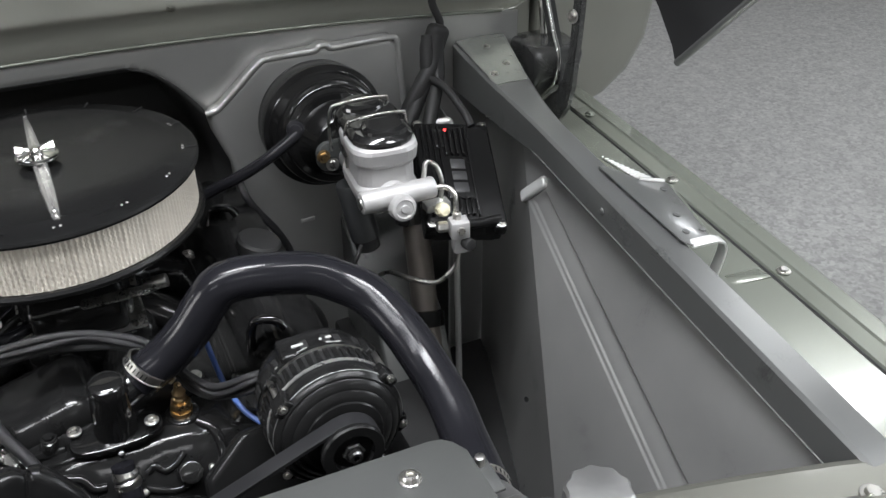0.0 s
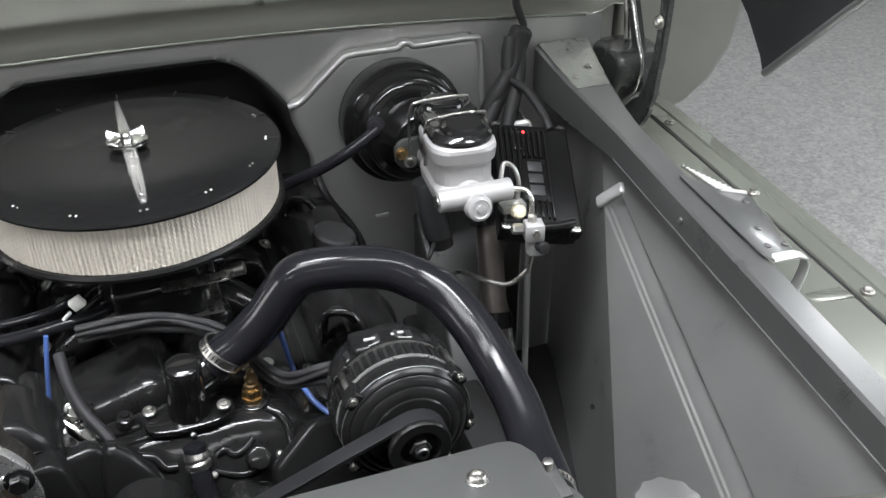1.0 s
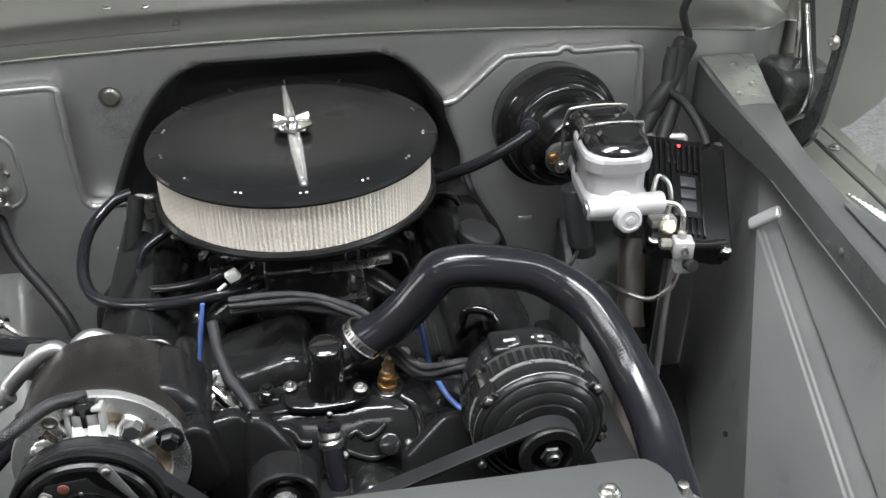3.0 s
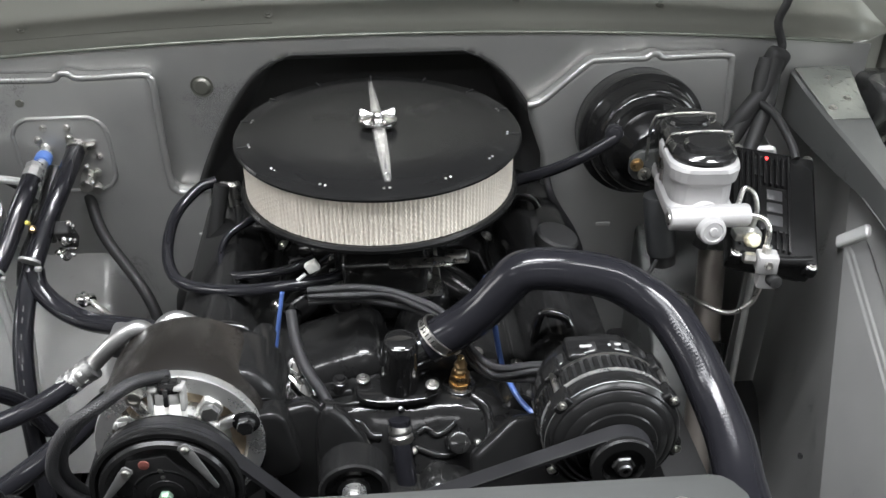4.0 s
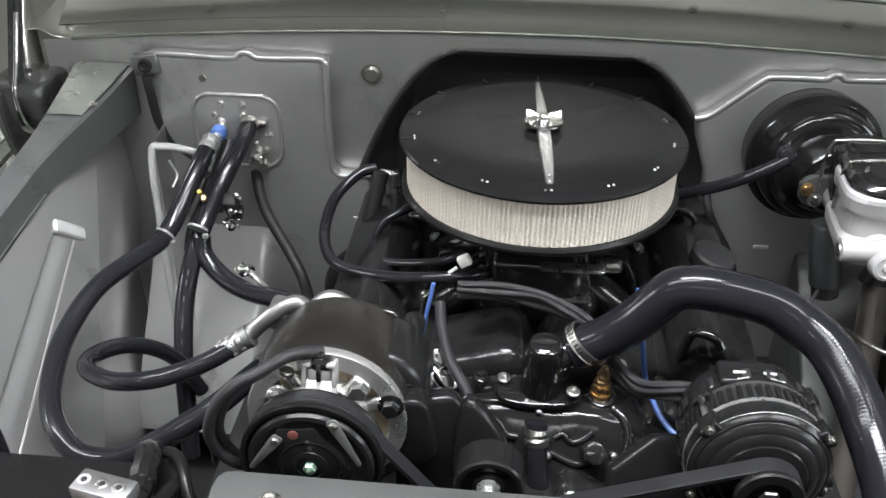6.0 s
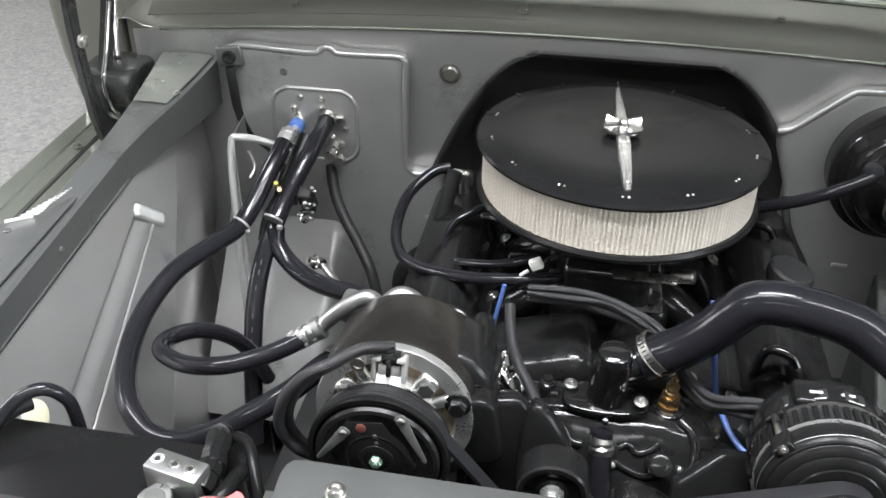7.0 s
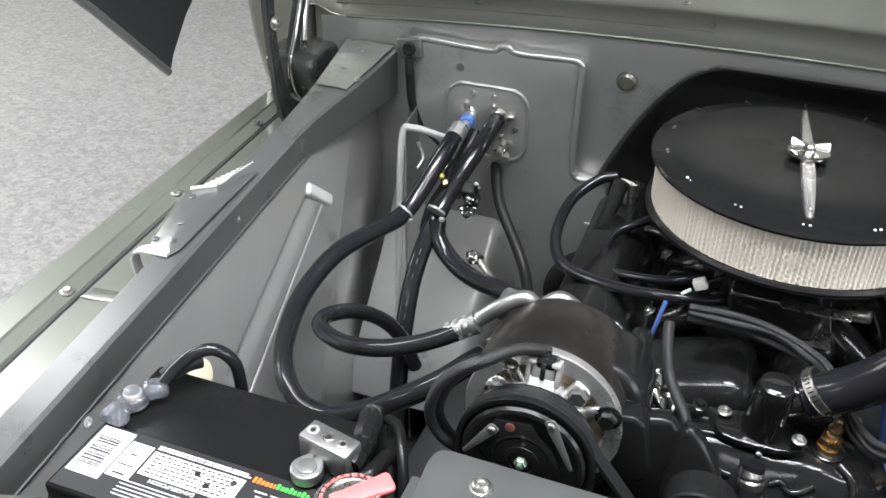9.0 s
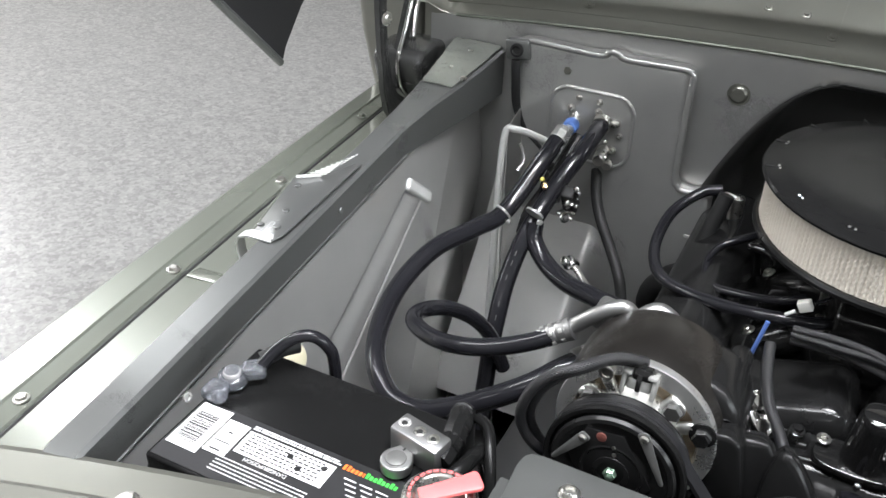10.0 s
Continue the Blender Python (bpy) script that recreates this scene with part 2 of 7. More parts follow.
def lathe(profile, m, seg=48, ripple=None):
    """A body of revolution: rows of radius and height, along the z of m. ripple: radius factor by angle."""
    bm = bmesh.new()
    rings = []
    for r, h in profile:
        if r < 1e-6:
            rings.append([bm.verts.new(m @ Vector((0, 0, h)))])
            continue
        ring = []
        for k in range(seg):
            a = 2 * math.pi * k / seg
            q = r * (ripple(a) if ripple else 1.0)
            ring.append(bm.verts.new(m @ Vector((q * math.cos(a), q * math.sin(a), h))))
        rings.append(ring)
    for p, q in zip(rings, rings[1:]):
        for k in range(seg):
            j = (k + 1) % seg
            if len(p) == 1 and len(q) == 1:
                continue
            if len(p) == 1:
                bm.faces.new((p[0], q[k], q[j]))
            elif len(q) == 1:
                bm.faces.new((p[k], p[j], q[0]))
            else:
                bm.faces.new((p[k], p[j], q[j], q[k]))
    for ring in (rings[0], rings[-1]):
        if len(ring) > 2 and rings[0] is not rings[-1]:
            bm.faces.new(ring)
    return bm


def drum(r, h0, h1, m, bevel=0.002, seg=40):
    b = min(bevel, (h1 - h0) / 2.2, r / 2.2)
    return lathe([(r - b, h0), (r - 0.3 * b, h0 + 0.3 * b), (r, h0 + b), (r, h1 - b), (r - 0.3 * b, h1 - 0.3 * b), (r - b, h1)], m, seg)


def spline(points, steps):
    pts = [Vector(p) for p in points]
    out = []
    for i in range(len(pts) - 1):
        p0 = pts[i - 1] if i else pts[0] * 2 - pts[1]
        p3 = pts[i + 2] if i + 2 < len(pts) else pts[-1] * 2 - pts[-2]
        p1, p2 = pts[i], pts[i + 1]
        for k in range(steps):
            t = k / steps
            out.append(0.5 * ((2 * p1) + (p2 - p0) * t + (2 * p0 - 5 * p1 + 4 * p2 - p3) * t * t + (3 * p1 - p0 - 3 * p2 + p3) * t ** 3))
    out.append(pts[-1])
    return out


def tube(points, r, seg=18, steps=8, ripple=None):
    """A round hose through the points; u of its UV map runs along it in metres."""
    path = spline(points, steps) if len(points) > 2 else [Vector(points[0]).lerp(Vector(points[1]), k / 4) for k in range(5)]
    bm = bmesh.new()
    uvl = bm.loops.layers.uv.new("UVMap")
    rings, run, up = [], [0.0], Vector((0.13, 0.27, 0.95))
    for i, p in enumerate(path):
        d = (path[min(i + 1, len(path) - 1)] - path[max(i - 1, 0)]).normalized()
        side = d.cross(up)
        if side.length < 1e-3:
            side = d.cross(Vector((1, 0, 0)))
        side.normalize()
        up = side.cross(d).normalized()
        rr = r * (ripple(run[-1]) if ripple else 1.0)
        rings.append([bm.verts.new(p + rr * (math.cos(a) * side + math.sin(a) * up)) for a in (2 * math.pi * k / seg for k in range(seg))])
        if i + 1 < len(path):
            run.append(run[-1] + (path[i + 1] - p).length)
    for i in range(len(rings) - 1):
        for k in range(seg):
            j = (k + 1) % seg
            f = bm.faces.new((rings[i][k], rings[i][j], rings[i + 1][j], rings[i + 1][k]))
            for lp, u, v in zip(f.loops, (run[i], run[i], run[i + 1], run[i + 1]), (k, k + 1, k + 1, k)):
                lp[uvl].uv = (u, v / seg)
    bm.faces.new(rings[0])
    bm.faces.new(rings[-1])
    return bm


def hex_bolt(place, way, r, washer=True, h=None):
    m = axis_matrix(place, way, 11)
    h = h or r * 0.9
    head = lathe([(r, 0.002), (r, h * 0.75), (r * 0.86, h)], m, 6)
    return join(head, drum(r * 1.45, 0, 0.0022, m, 0.0006, 20)) if washer else head


def cap_screw(place, way, r, h=None):
    m = axis_matrix(place, way, 9)
    h = h or r
    return join(lathe([(r, 0), (r, h * 0.85), (r * 0.85, h), (r * 0.5, h), (r * 0.45, h * 0.5), (0, h * 0.5)], m, 16), drum(r * 1.6, -0.001, 0.0012, m, 0.0004, 20))


def extrude(outline, m, depth, bevel=0.002, seg=2):
    """A plate with this outline in the xy of m, from 0 to depth along its z."""
    bm = bmesh.new()
    low = [bm.verts.new((x, y, 0)) for x, y in outline]
    high = [bm.verts.new((x, y, depth)) for x, y in outline]
    bm.faces.new(low)
    bm.faces.new(high)
    n = len(outline)
    for k in range(n):
        bm.faces.new((low[k], low[(k + 1) % n], high[(k + 1) % n], high[k]))
    bmesh.ops.recalc_face_normals(bm, faces=bm.faces)
    if bevel:
        bmesh.ops.bevel(bm, geom=[e for e in bm.edges if e.calc_face_angle(0) > 0.5], offset=bevel, segments=seg, affect="EDGES", profile=0.5)
    bmesh.ops.transform(bm, matrix=m, verts=bm.verts)
    return bm


def sheet(rows, thick=0.0015):
    """A thin pressed panel through rows of points, all of one length, given a thickness away from its normal."""
    bm = bmesh.new()
    grid = [[bm.verts.new(p) for p in row] for row in rows]
    for a, b in zip(grid, grid[1:]):
        for k in range(len(a) - 1):
            bm.faces.new((a[k], a[k + 1], b[k + 1], b[k]))
    bmesh.ops.recalc_face_normals(bm, faces=bm.faces)
    bmesh.ops.solidify(bm, geom=list(bm.faces), thickness=thick)
    return bm


def rounded(w, h, r, seg=6):
    """The outline of a rounded rectangle round the origin."""
    out = []
    for cx, cy, a0 in ((w / 2 - r, h / 2 - r, 0), (-w / 2 + r, h / 2 - r, 90), (-w / 2 + r, -h / 2 + r, 180), (w / 2 - r, -h / 2 + r, 270)):
        for k in range(seg + 1):
            a = radians(a0 + 90 * k / seg)
            out.append((cx + r * math.cos(a), cy + r * math.sin(a)))
    return out


def smooth_step(a, b, x):
    t = min(1.0, max(0.0, (x - a) / (b - a)))
    return t * t * (3 - 2 * t)


# ---- the garage ----
def room():
    def slab(name, centre, size, mat, label, category):
        return single(name, block(centre, size, 0), mat, label, category, kind="structure")
    slab("floor", (0, 0.5, -0.05), (12.4, 13.4, 0.1), FLOOR, "grey speckled epoxy garage floor", "floor")
    slab("ceiling", (0, 0.5, CEILING + 0.05), (12.4, 13.4, 0.1), WALL, "white painted garage ceiling with tube lights", "ceiling")
    slab("wall_north", (0, 7.1, 1.6), (12.0, 0.2, 3.2), WALL, "plain light grey garage wall behind the truck", "wall")
    slab("wall_south", (0, -6.1, 1.6), (12.0, 0.2, 3.2), WALL, "plain light grey garage wall in front", "wall")
    # side wall with a wide opening, added for a fill lamp
    east = join(block((6.1, -5.05, 1.6), (0.2, 2.3, 3.2), 0), block((6.1, 3.9, 1.6), (0.2, 6.6, 3.2), 0), block((6.1, -1.65, 0.75), (0.2, 4.5, 1.5), 0), block((6.1, -1.65, 3.125), (0.2, 4.5, 0.15), 0))
    single("wall_east", east, WALL, "light grey garage wall with an added wide window", "wall", kind="structure")
    sash = join(block((5.985, -1.65, 1.47), (0.05, 4.66, 0.07), 0.004), block((5.985, -1.65, 3.08), (0.04, 4.66, 0.07), 0.004), block((5.985, -3.93, 2.27), (0.04, 0.07, 1.54), 0.004), block((5.985, 0.63, 2.27), (0.04, 0.07, 1.54), 0.004))
    single("fill_frame", sash, WHITE, "added white frame round the side fill lamp", "window frame", kind="structure")
    # side wall with the long opening, added for the other fill lamp
    west = join(block((-6.1, -3.8, 1.6), (0.2, 4.8, 3.2), 0), block((-6.1, 4.9, 1.6), (0.2, 4.6, 3.2), 0), block((-6.1, 0.6, 3.1), (0.2, 4.0, 0.2), 0), block((-6.1, 0.6, 0.85), (0.2, 4.0, 1.7), 0))
    single("wall_west", west, WALL, "light grey garage wall with an added long window", "wall", kind="structure")
    frame_bm = join(block((-5.985, -1.45, 2.35), (0.03, 0.10, 1.3), 0.004), block((-5.985, 2.65, 2.35), (0.03, 0.10, 1.3), 0.004), block((-5.985, 0.6, 3.05), (0.03, 4.2, 0.10), 0.004), block((-5.985, 0.6, 1.66), (0.04, 4.2, 0.08), 0.004))
    single("fill_frame", frame_bm, WHITE, "added long white frame round the side fill lamp", "window frame", kind="structure")
    for tx, ty, watts, run in TUBES:
        lamp = thing("ceiling_light", (tx, ty, CEILING), "long white fluorescent ceiling light fixture", "ceiling light", "ceiling lights")
        part("housing", block((tx, ty, CEILING - 0.03), (run + 0.04, 0.26, 0.06), 0.006), WHITE, lamp)
        part("diffuser", block((tx, ty, CEILING - 0.07), (run - 0.02, 0.20, 0.02), 0.006), TUBE_GLASS, lamp)


room()

# ---- the truck's body ----
CX = 0.008
truck = thing("pickup_truck", (CX, -0.2, 0.0), "olive grey pickup truck with its hood raised", "truck")


def cowl_top(x):
    return 1.131 - 0.062 * (x - CX) ** 2


def firewall_depth(x, z):
    """How far the pressed firewall stands back (plus) or forward (minus) of its plane."""
    d = 0.0
    # recess behind the engine
    k = min(1.0, max(0.0, (1.10 - z) / 0.22))
    left, right = -0.120 - 0.170 * k ** 0.5, 0.130 + 0.168 * k ** 0.5
    inside = min(x - left, right - x, (1.103 - z) * 0.9)
    d += 0.15 * smooth_step(0.0, 0.045, inside)
    return d


def recess_lining():
    rows = []
    for i in range(71):
        row = []
        z = 0.38 + 0.724 * i / 70
        k = min(1.0, max(0.0, (1.10 - z) / 0.22))
        left, right = -0.120 - 0.170 * k ** 0.5, 0.130 + 0.168 * k ** 0.5
        for j in range(101):
            x = left - 0.004 + (right - left + 0.008) * j / 100
            row.append((x, 0.2355 + firewall_depth(x, z), z))
        rows.append(row)
    return sheet(rows, 0.001)


def bulkhead():
    rows = []
    nx, nz = 260, 110
    for i in range(nz + 1):
        row = []
        for j in range(nx + 1):
            x = -0.78 + 1.56 * j / nx
            z = 0.38 + (cowl_top(x) - 0.38) * i / nz
            row.append((x, 0.24 + firewall_depth(x, z), z))
        rows.append(row)
    wall = part("firewall", sheet(rows, 0.0015), PAINT_IN, truck, "satin grey pressed steel firewall", 50)
    # raised panels beside the engine, with a notch in the top edge, and the black sheet that lines the recess
    flat = Matrix.Translation((0, 0.2395, 0)) @ Matrix.Rotation(radians(90), 4, "X")
    edges = ([(-0.615, 1.083), (-0.600, 1.090), (-0.573, 1.092), (-0.520, 1.090), (-0.468, 1.090), (-0.456, 1.098), (-0.443, 1.098), (-0.431, 1.091), (-0.380, 1.092), (-0.338, 1.093), (-0.329, 1.088), (-0.326, 1.078), (-0.327, 1.00), (-0.326, 0.915), (-0.321, 0.902), (-0.310, 0.895), (-0.265, 0.899)],
             [(0.234, 1.024), (0.246, 1.026), (0.257, 1.031), (0.291, 1.061), (0.324, 1.090), (0.336, 1.094), (0.375, 1.095), (0.410, 1.095), (0.419, 1.101), (0.430, 1.101), (0.440, 1.095), (0.490, 1.096), (0.538, 1.096), (0.546, 1.090), (0.549, 1.078), (0.552, 1.034), (0.556, 0.98)])
    for outline in ([(-0.615, 0.50), (-0.265, 0.50)] + edges[0][::-1], [(0.285, 0.50), (0.585, 0.50)] + edges[1][::-1] + [(0.240, 0.99), (0.262, 0.93)]):
        part("raised_panel", extrude(outline, flat, 0.030, 0.012, 5), PAINT_IN, wall)
    for run in edges:
        part("rolled_bead", tube([(x, 0.2120, z - 0.003) for x, z in run], 0.0052, 12, 4), PAINT_IN, wall, "rolled bead round the raised panel")
    part("recess_lining", recess_lining(), LINING_BLACK, wall, "black sheet lining the firewall recess", 60)
    # folded seam along the top edge
    part("seam", tube([(CX + x, 0.238, cowl_top(CX + x) + 0.001) for x in (-0.74, -0.6, -0.45, -0.3, -0.15, 0, 0.15, 0.3, 0.45, 0.6, 0.74)], 0.0030, 10, 6), PAINT_LIGHT, wall)
    part("round_plug", lathe([(0, 0.006), (0.010, 0.0055), (0.0135, 0.003), (0.0145, 0.001), (0.0165, 0.0015), (0.0175, 0)], axis_matrix((-0.261, 0.239, 1.058), (0, -1, 0)), 28), PAINT, wall, "round pressed plug painted grey")
    part("bolt", hex_bolt((-0.521, 0.214, 1.052), (0, -1, 0.05), 0.007), PAINT, wall)
    plate = part("pipe_plate", extrude(rounded(0.140, 0.124, 0.032), Matrix.Translation((-0.474, 0.2145, 0.966)) @ Matrix.Rotation(radians(90), 4, "X"), 0.006, 0.0025), PAINT_IN, wall, "raised rounded pipe plate")
    rim = [(-0.474 + x, 0.2088, 0.966 + z) for x, z in rounded(0.138, 0.122, 0.031)]
    part("rim", tube(rim + rim[:2], 0.0032, 10, 2), PAINT_IN, plate, "rolled rim of the pipe plate")
    for px, pz in ((-0.497, 1.012), (-0.462, 1.012), (-0.424, 0.962)):
        part("stud", cap_screw((px, 0.2085, pz), (0, -1, 0.1), 0.0035, 0.004), STEEL, plate)
    for bx, bz in ((-0.508, 0.993), (-0.462, 0.995), (-0.432, 0.935), (-0.445, 0.92)):
        part("stud", cap_screw((bx, 0.208, bz), (0, -1, 0.1), 0.004, 0.009), STEEL, wall)
    part("clip", block((0.373, 0.2095, 0.801), (0.024, 0.004, 0.007), 0.001), GLINT_PALE, wall)
    part("clip", block((-0.282, 0.2095, 0.814), (0.026, 0.003, 0.006), 0.001), GLINT_PALE, wall)


def cowl():
    rows = []
    prof = ((0.240, 0.000), (0.247, -0.003), (0.256, -0.001), (0.268, 0.009), (0.30, 0.029), (0.34, 0.050), (0.40, 0.075), (0.48, 0.10), (0.60, 0.12))
    for y, dz in prof:
        row = []
        for k in range(61):
            x = -0.90 + 1.80 * k / 60
            s = max(0.0, abs(x) - 0.745)
            row.append((CX + x, y + 0.25 * s * s + 0.10 * smooth_step(0.745, 0.88, abs(x)), cowl_top(CX + x) + dz - 0.9 * s * s))
        rows.append(row)
    panel = part("cowl_panel", sheet(rows, -0.0015), PAINT, truck, "grey cowl panel below the windshield", 40)
    def above(y):
        for (ya, za), (yb, zb) in zip(prof, prof[1:]):
            if ya <= y <= yb:
                return za + (zb - za) * (y - ya) / (yb - ya)
    patch_rows = [[(CX - 0.775 + 0.617 * k / 24, y, cowl_top(CX - 0.775 + 0.617 * k / 24) + above(y) + 0.0028) for k in range(25)] for y in (0.270, 0.285, 0.30, 0.32, 0.34, 0.36, 0.40)]
    patch = sheet(patch_rows, 0.0022)
    part("patch_plate", patch, PAINT, panel, "riveted grey cowl patch plate")
    for bx, by in ((-0.156, 0.283), (-0.20, 0.315), (-0.255, 0.318), (-0.52, 0.285), (0.222, 0.300), (0.45, 0.295)):
        part("bolt", hex_bolt((bx, by, cowl_top(bx) + 0.018 + 0.56 * (by - 0.283) + 0.004), (0, -0.5, 0.86), 0.005), PAINT, panel)
    part("rear_lip", tube([(x, 0.338 + 0.004 * x, cowl_top(x) + 0.055) for x in (0.12, 0.3, 0.5, 0.7)], 0.005, 8, 4), PAINT_LIGHT, panel)


bulkhead()
cowl()
# sloping toe boards low on the firewall, beside the engine
m = Matrix(((0, 0, 1, 0.430), (1, 0, 0, 0), (0, 1, 0, 0), (0, 0, 0, 1)))
part("toe_board", extrude([(0.232, 0.825), (0.205, 0.790), (0.055, 0.665), (-0.04, 0.50), (-0.04, 0.42), (0.232, 0.42)], m, 0.120, 0.008, 3), RAIL_GREY, truck, "sloping grey toe board", 20)
rows = []
for k in range(41):
    z = 0.885 - 0.375 * k / 40
    rows.append([(-0.640 + 0.262 * n / 44, 0.2375 - 0.27 * smooth_step(0.875, 0.42, z) * (1 - smooth_step(-0.455, -0.385, -0.640 + 0.262 * n / 44)), z) for n in range(45)])
part("toe_board", sheet(rows, 0.0015), PAINT_IN, truck, "smooth bulging grey toe board", 40)
column = part("steering_column", tube([(0.533, 0.120, 0.795), (0.514, 0.045, 0.690), (0.496, -0.030, 0.570), (0.488, -0.080, 0.470)], 0.022, 24, 4), COLUMN_STEEL, truck, "worn brownish steel steering column")
part("collar", lathe([(0.024, -0.014), (0.030, -0.012), (0.031, 0.0), (0.030, 0.012), (0.024, 0.014)], axis_matrix((0.5105, 0.031, 0.668), (0.16, 0.53, 0.83)), 30), SATIN_BLACK, column)
# dark panel added behind the toe boards, in place of the shade below the firewall
part("shade_blank", block((CX, 0.262, 0.33), (1.62, 0.012, 0.40), 0.003), DULL_BLACK, truck, "added dark panel for the shade below the firewall")


def rail_z(y):
    return 1.02 + 0.065 * y


def side(s):
    """Inner fender, top rail, fender and hinge of one side: s is 1 or -1."""
    def X(x):
        return CX + s * x

    def inner(y):
        if s > 0:
            return 0.660 + 0.05 * y if y < 0 else 0.660 - 0.046 * y
        return 0.687 + 0.05 * y if y < 0 else 0.687 - 0.16 * y

    def outer(y):
        if s > 0:
            return 0.698 + 0.05 * y if y < 0 else 0.698 + 0.20 * y
        return 0.725 + 0.05 * y if y < 0 else 0.725 + 0.07 * y

    # inner fender: the front sheet with its long pressed bead, then the dark rear sheet that ends in a rolled flange
    lean = 0.35

    def sheet_x(y, z):
        return (0.695 + 0.085 * y if s > 0 else 0.688 + 0.05 * y) - lean * (rail_z(y) - 0.055 - z)

    # a wide channel pressed outward, from below the rail forward and down
    ya, za, ka, yb, zb, kb = (-0.043, 0.913, 0.280, -0.005, 0.879, 0.292) if s > 0 else (-0.052, 0.931, 0.309, -0.030, 0.896, 0.351)
    yend = 0.09 if s > 0 else 0.155

    def pressed(y, z):
        above, below = za + ka * (y - ya) - z, z - zb - kb * (y - yb)
        run = -0.63 * (y - ya) - 0.775 * (z - za)
        # soft upper wall; the lower wall rises in two small steps on the driver's side
        if s > 0:
            lower = 0.22 * smooth_step(0.0, 0.0035, below) + 0.22 * smooth_step(0.0075, 0.011, below) + 0.56 * smooth_step(0.011, 0.05, below)
            return 0.0105 * smooth_step(0.0, 0.0062, above) * lower * smooth_step(0.0, 0.018, run)
        # on the other side two creases bound a flush field, closed in front
        front = y + 0.352 + 0.30 * (0.839 - z)

        def crease(v, wall, back):
            return smooth_step(0.0, wall, v) * (1 - smooth_step(wall, wall + back, v))
        inside = smooth_step(0.0, 0.010, run) * smooth_step(-0.002, 0.003, front)
        return inside * max(0.0066 * crease(above, 0.0040, 0.030), 0.0030 * crease(below + 0.002, 0.0030, 0.0034) * smooth_step(0.0, 0.006, above), 0.0045 * crease(front, 0.0055, 0.028) * smooth_step(0.0, 0.004, above) * smooth_step(0.0, 0.004, below))

    # the leaning front sheet ends below at a diagonal crease, under which the panel drops steeply
    def crease_z(y):
        return min(rail_z(y) - 0.058, 0.970 + (y - 0.09) / 1.1 if s > 0 else 0.972 + 0.78 * (y - 0.155))

    rows = []
    for i in range(301):
        y = -0.80 + (0.80 + yend) * i / 300
        low, high = max(crease_z(y), 0.30), rail_z(y) - 0.052
        row = []
        for k in range(361):
            z = high + (low - high) * k / 360
            row.append((X(sheet_x(y, z) + pressed(y, z)), y, z))
        rows.append(row)
    panel = part("inner_fender", sheet(rows, -0.0015 * s), PAINT_IN, truck, "grey pressed steel inner fender", 50)
    rows, wall_rows = [], []
    for k in range(49):
        g = k / 48
        y0 = yend - (0.70 if s > 0 else 0.76) * g
        z0 = crease_z(y0)
        x0 = sheet_x(y0, z0)
        xe, ye, ze = 0.588 - 0.05 * g, 0.120 - 0.10 * g, 0.972 - 0.60 * g
        # back from the crease to the firewall, bending outward
        bend = 0.33 if s > 0 else 0.06 + 0.45 * min(g, 0.5)
        rows.append([Vector((X(min(0.712, x0 + bend * (0.236 - y0) * f / 16)), y0 + (0.236 - y0) * f / 16, z0)) for f in range(17)])
        wall_rows.append([Vector((X(xe), ye, ze)), Vector((X(xe + 0.004), ye + 0.004, ze)), Vector((X(xe + 0.02), 0.236, ze))])
    part("rear_sheet", sheet(rows, -0.0015 * s), PAINT_IN, panel, "", 50)
    part("side_wall", sheet(wall_rows, 0.0015), PAINT_IN, panel, "", 50)
    # the flange's edge highlight is painted into its pale colour
    part("flange", tube([(X(0.52), 0.17, 0.940), (X(0.575), 0.128, 0.973), (X(0.592), 0.118, 0.955), (X(0.590), 0.10, 0.80), (X(0.580), 0.07, 0.60), (X(0.575), 0.05, 0.42)], 0.0058, 10, 8), GLINT_PALE, panel, "rolled flange edge with its highlight painted pale")
    # raised rounded end of the pressed channel, added and painted pale to carry a highlight
    ends = ((0.005, 0.877), (-0.036, 0.921)) if s > 0 else ((-0.006, 0.892), (-0.047, 0.931))
    (y1, z1), (y2, z2) = ends
    a = Vector((X(sheet_x(y1, z1) + 0.002), y1, z1))
    b = Vector((X(sheet_x(y2, z2) + 0.002), y2, z2))
    run = (b - a).normalized()
    face = Vector((-s, 0.02, lean)).normalized()
    face = (face - run * face.dot(run)).normalized()
    lay = Matrix.Translation((a + b) / 2 - face * 0.004) @ Matrix((run, face.cross(run), face)).transposed().to_4x4()
    part("channel_end", extrude(rounded((b - a).length + 0.008, 0.021, 0.007), lay, 0.013, 0.0055, 4), GLINT_PALE, panel, "rounded channel end with a highlight painted pale")
    if s < 0:
        # pale disc stands in for a hole with the bright fender behind it
        part("hole_disc", lathe([(0.0, 0.003), (0.017, 0.003), (0.0195, 0.002), (0.0200, -0.001)], axis_matrix((-0.632, -0.396, 0.864), (1, 0.0, 0.35)), 36), CREAM, panel, "pale disc standing in for a round hole")
        part("panel_bolt", cap_screw((-0.651, -0.562, 0.926), (1, 0, 0.35), 0.006, 0.003), GLINT_PALE, panel)
    part("hole", lathe([(0.004, -0.001), (0.0045, 0.001), (0.003, 0.0005)], axis_matrix((X(0.566), -0.20, 0.655), (-s, -0.2, 0.3)), 14), DULL_BLACK, panel)

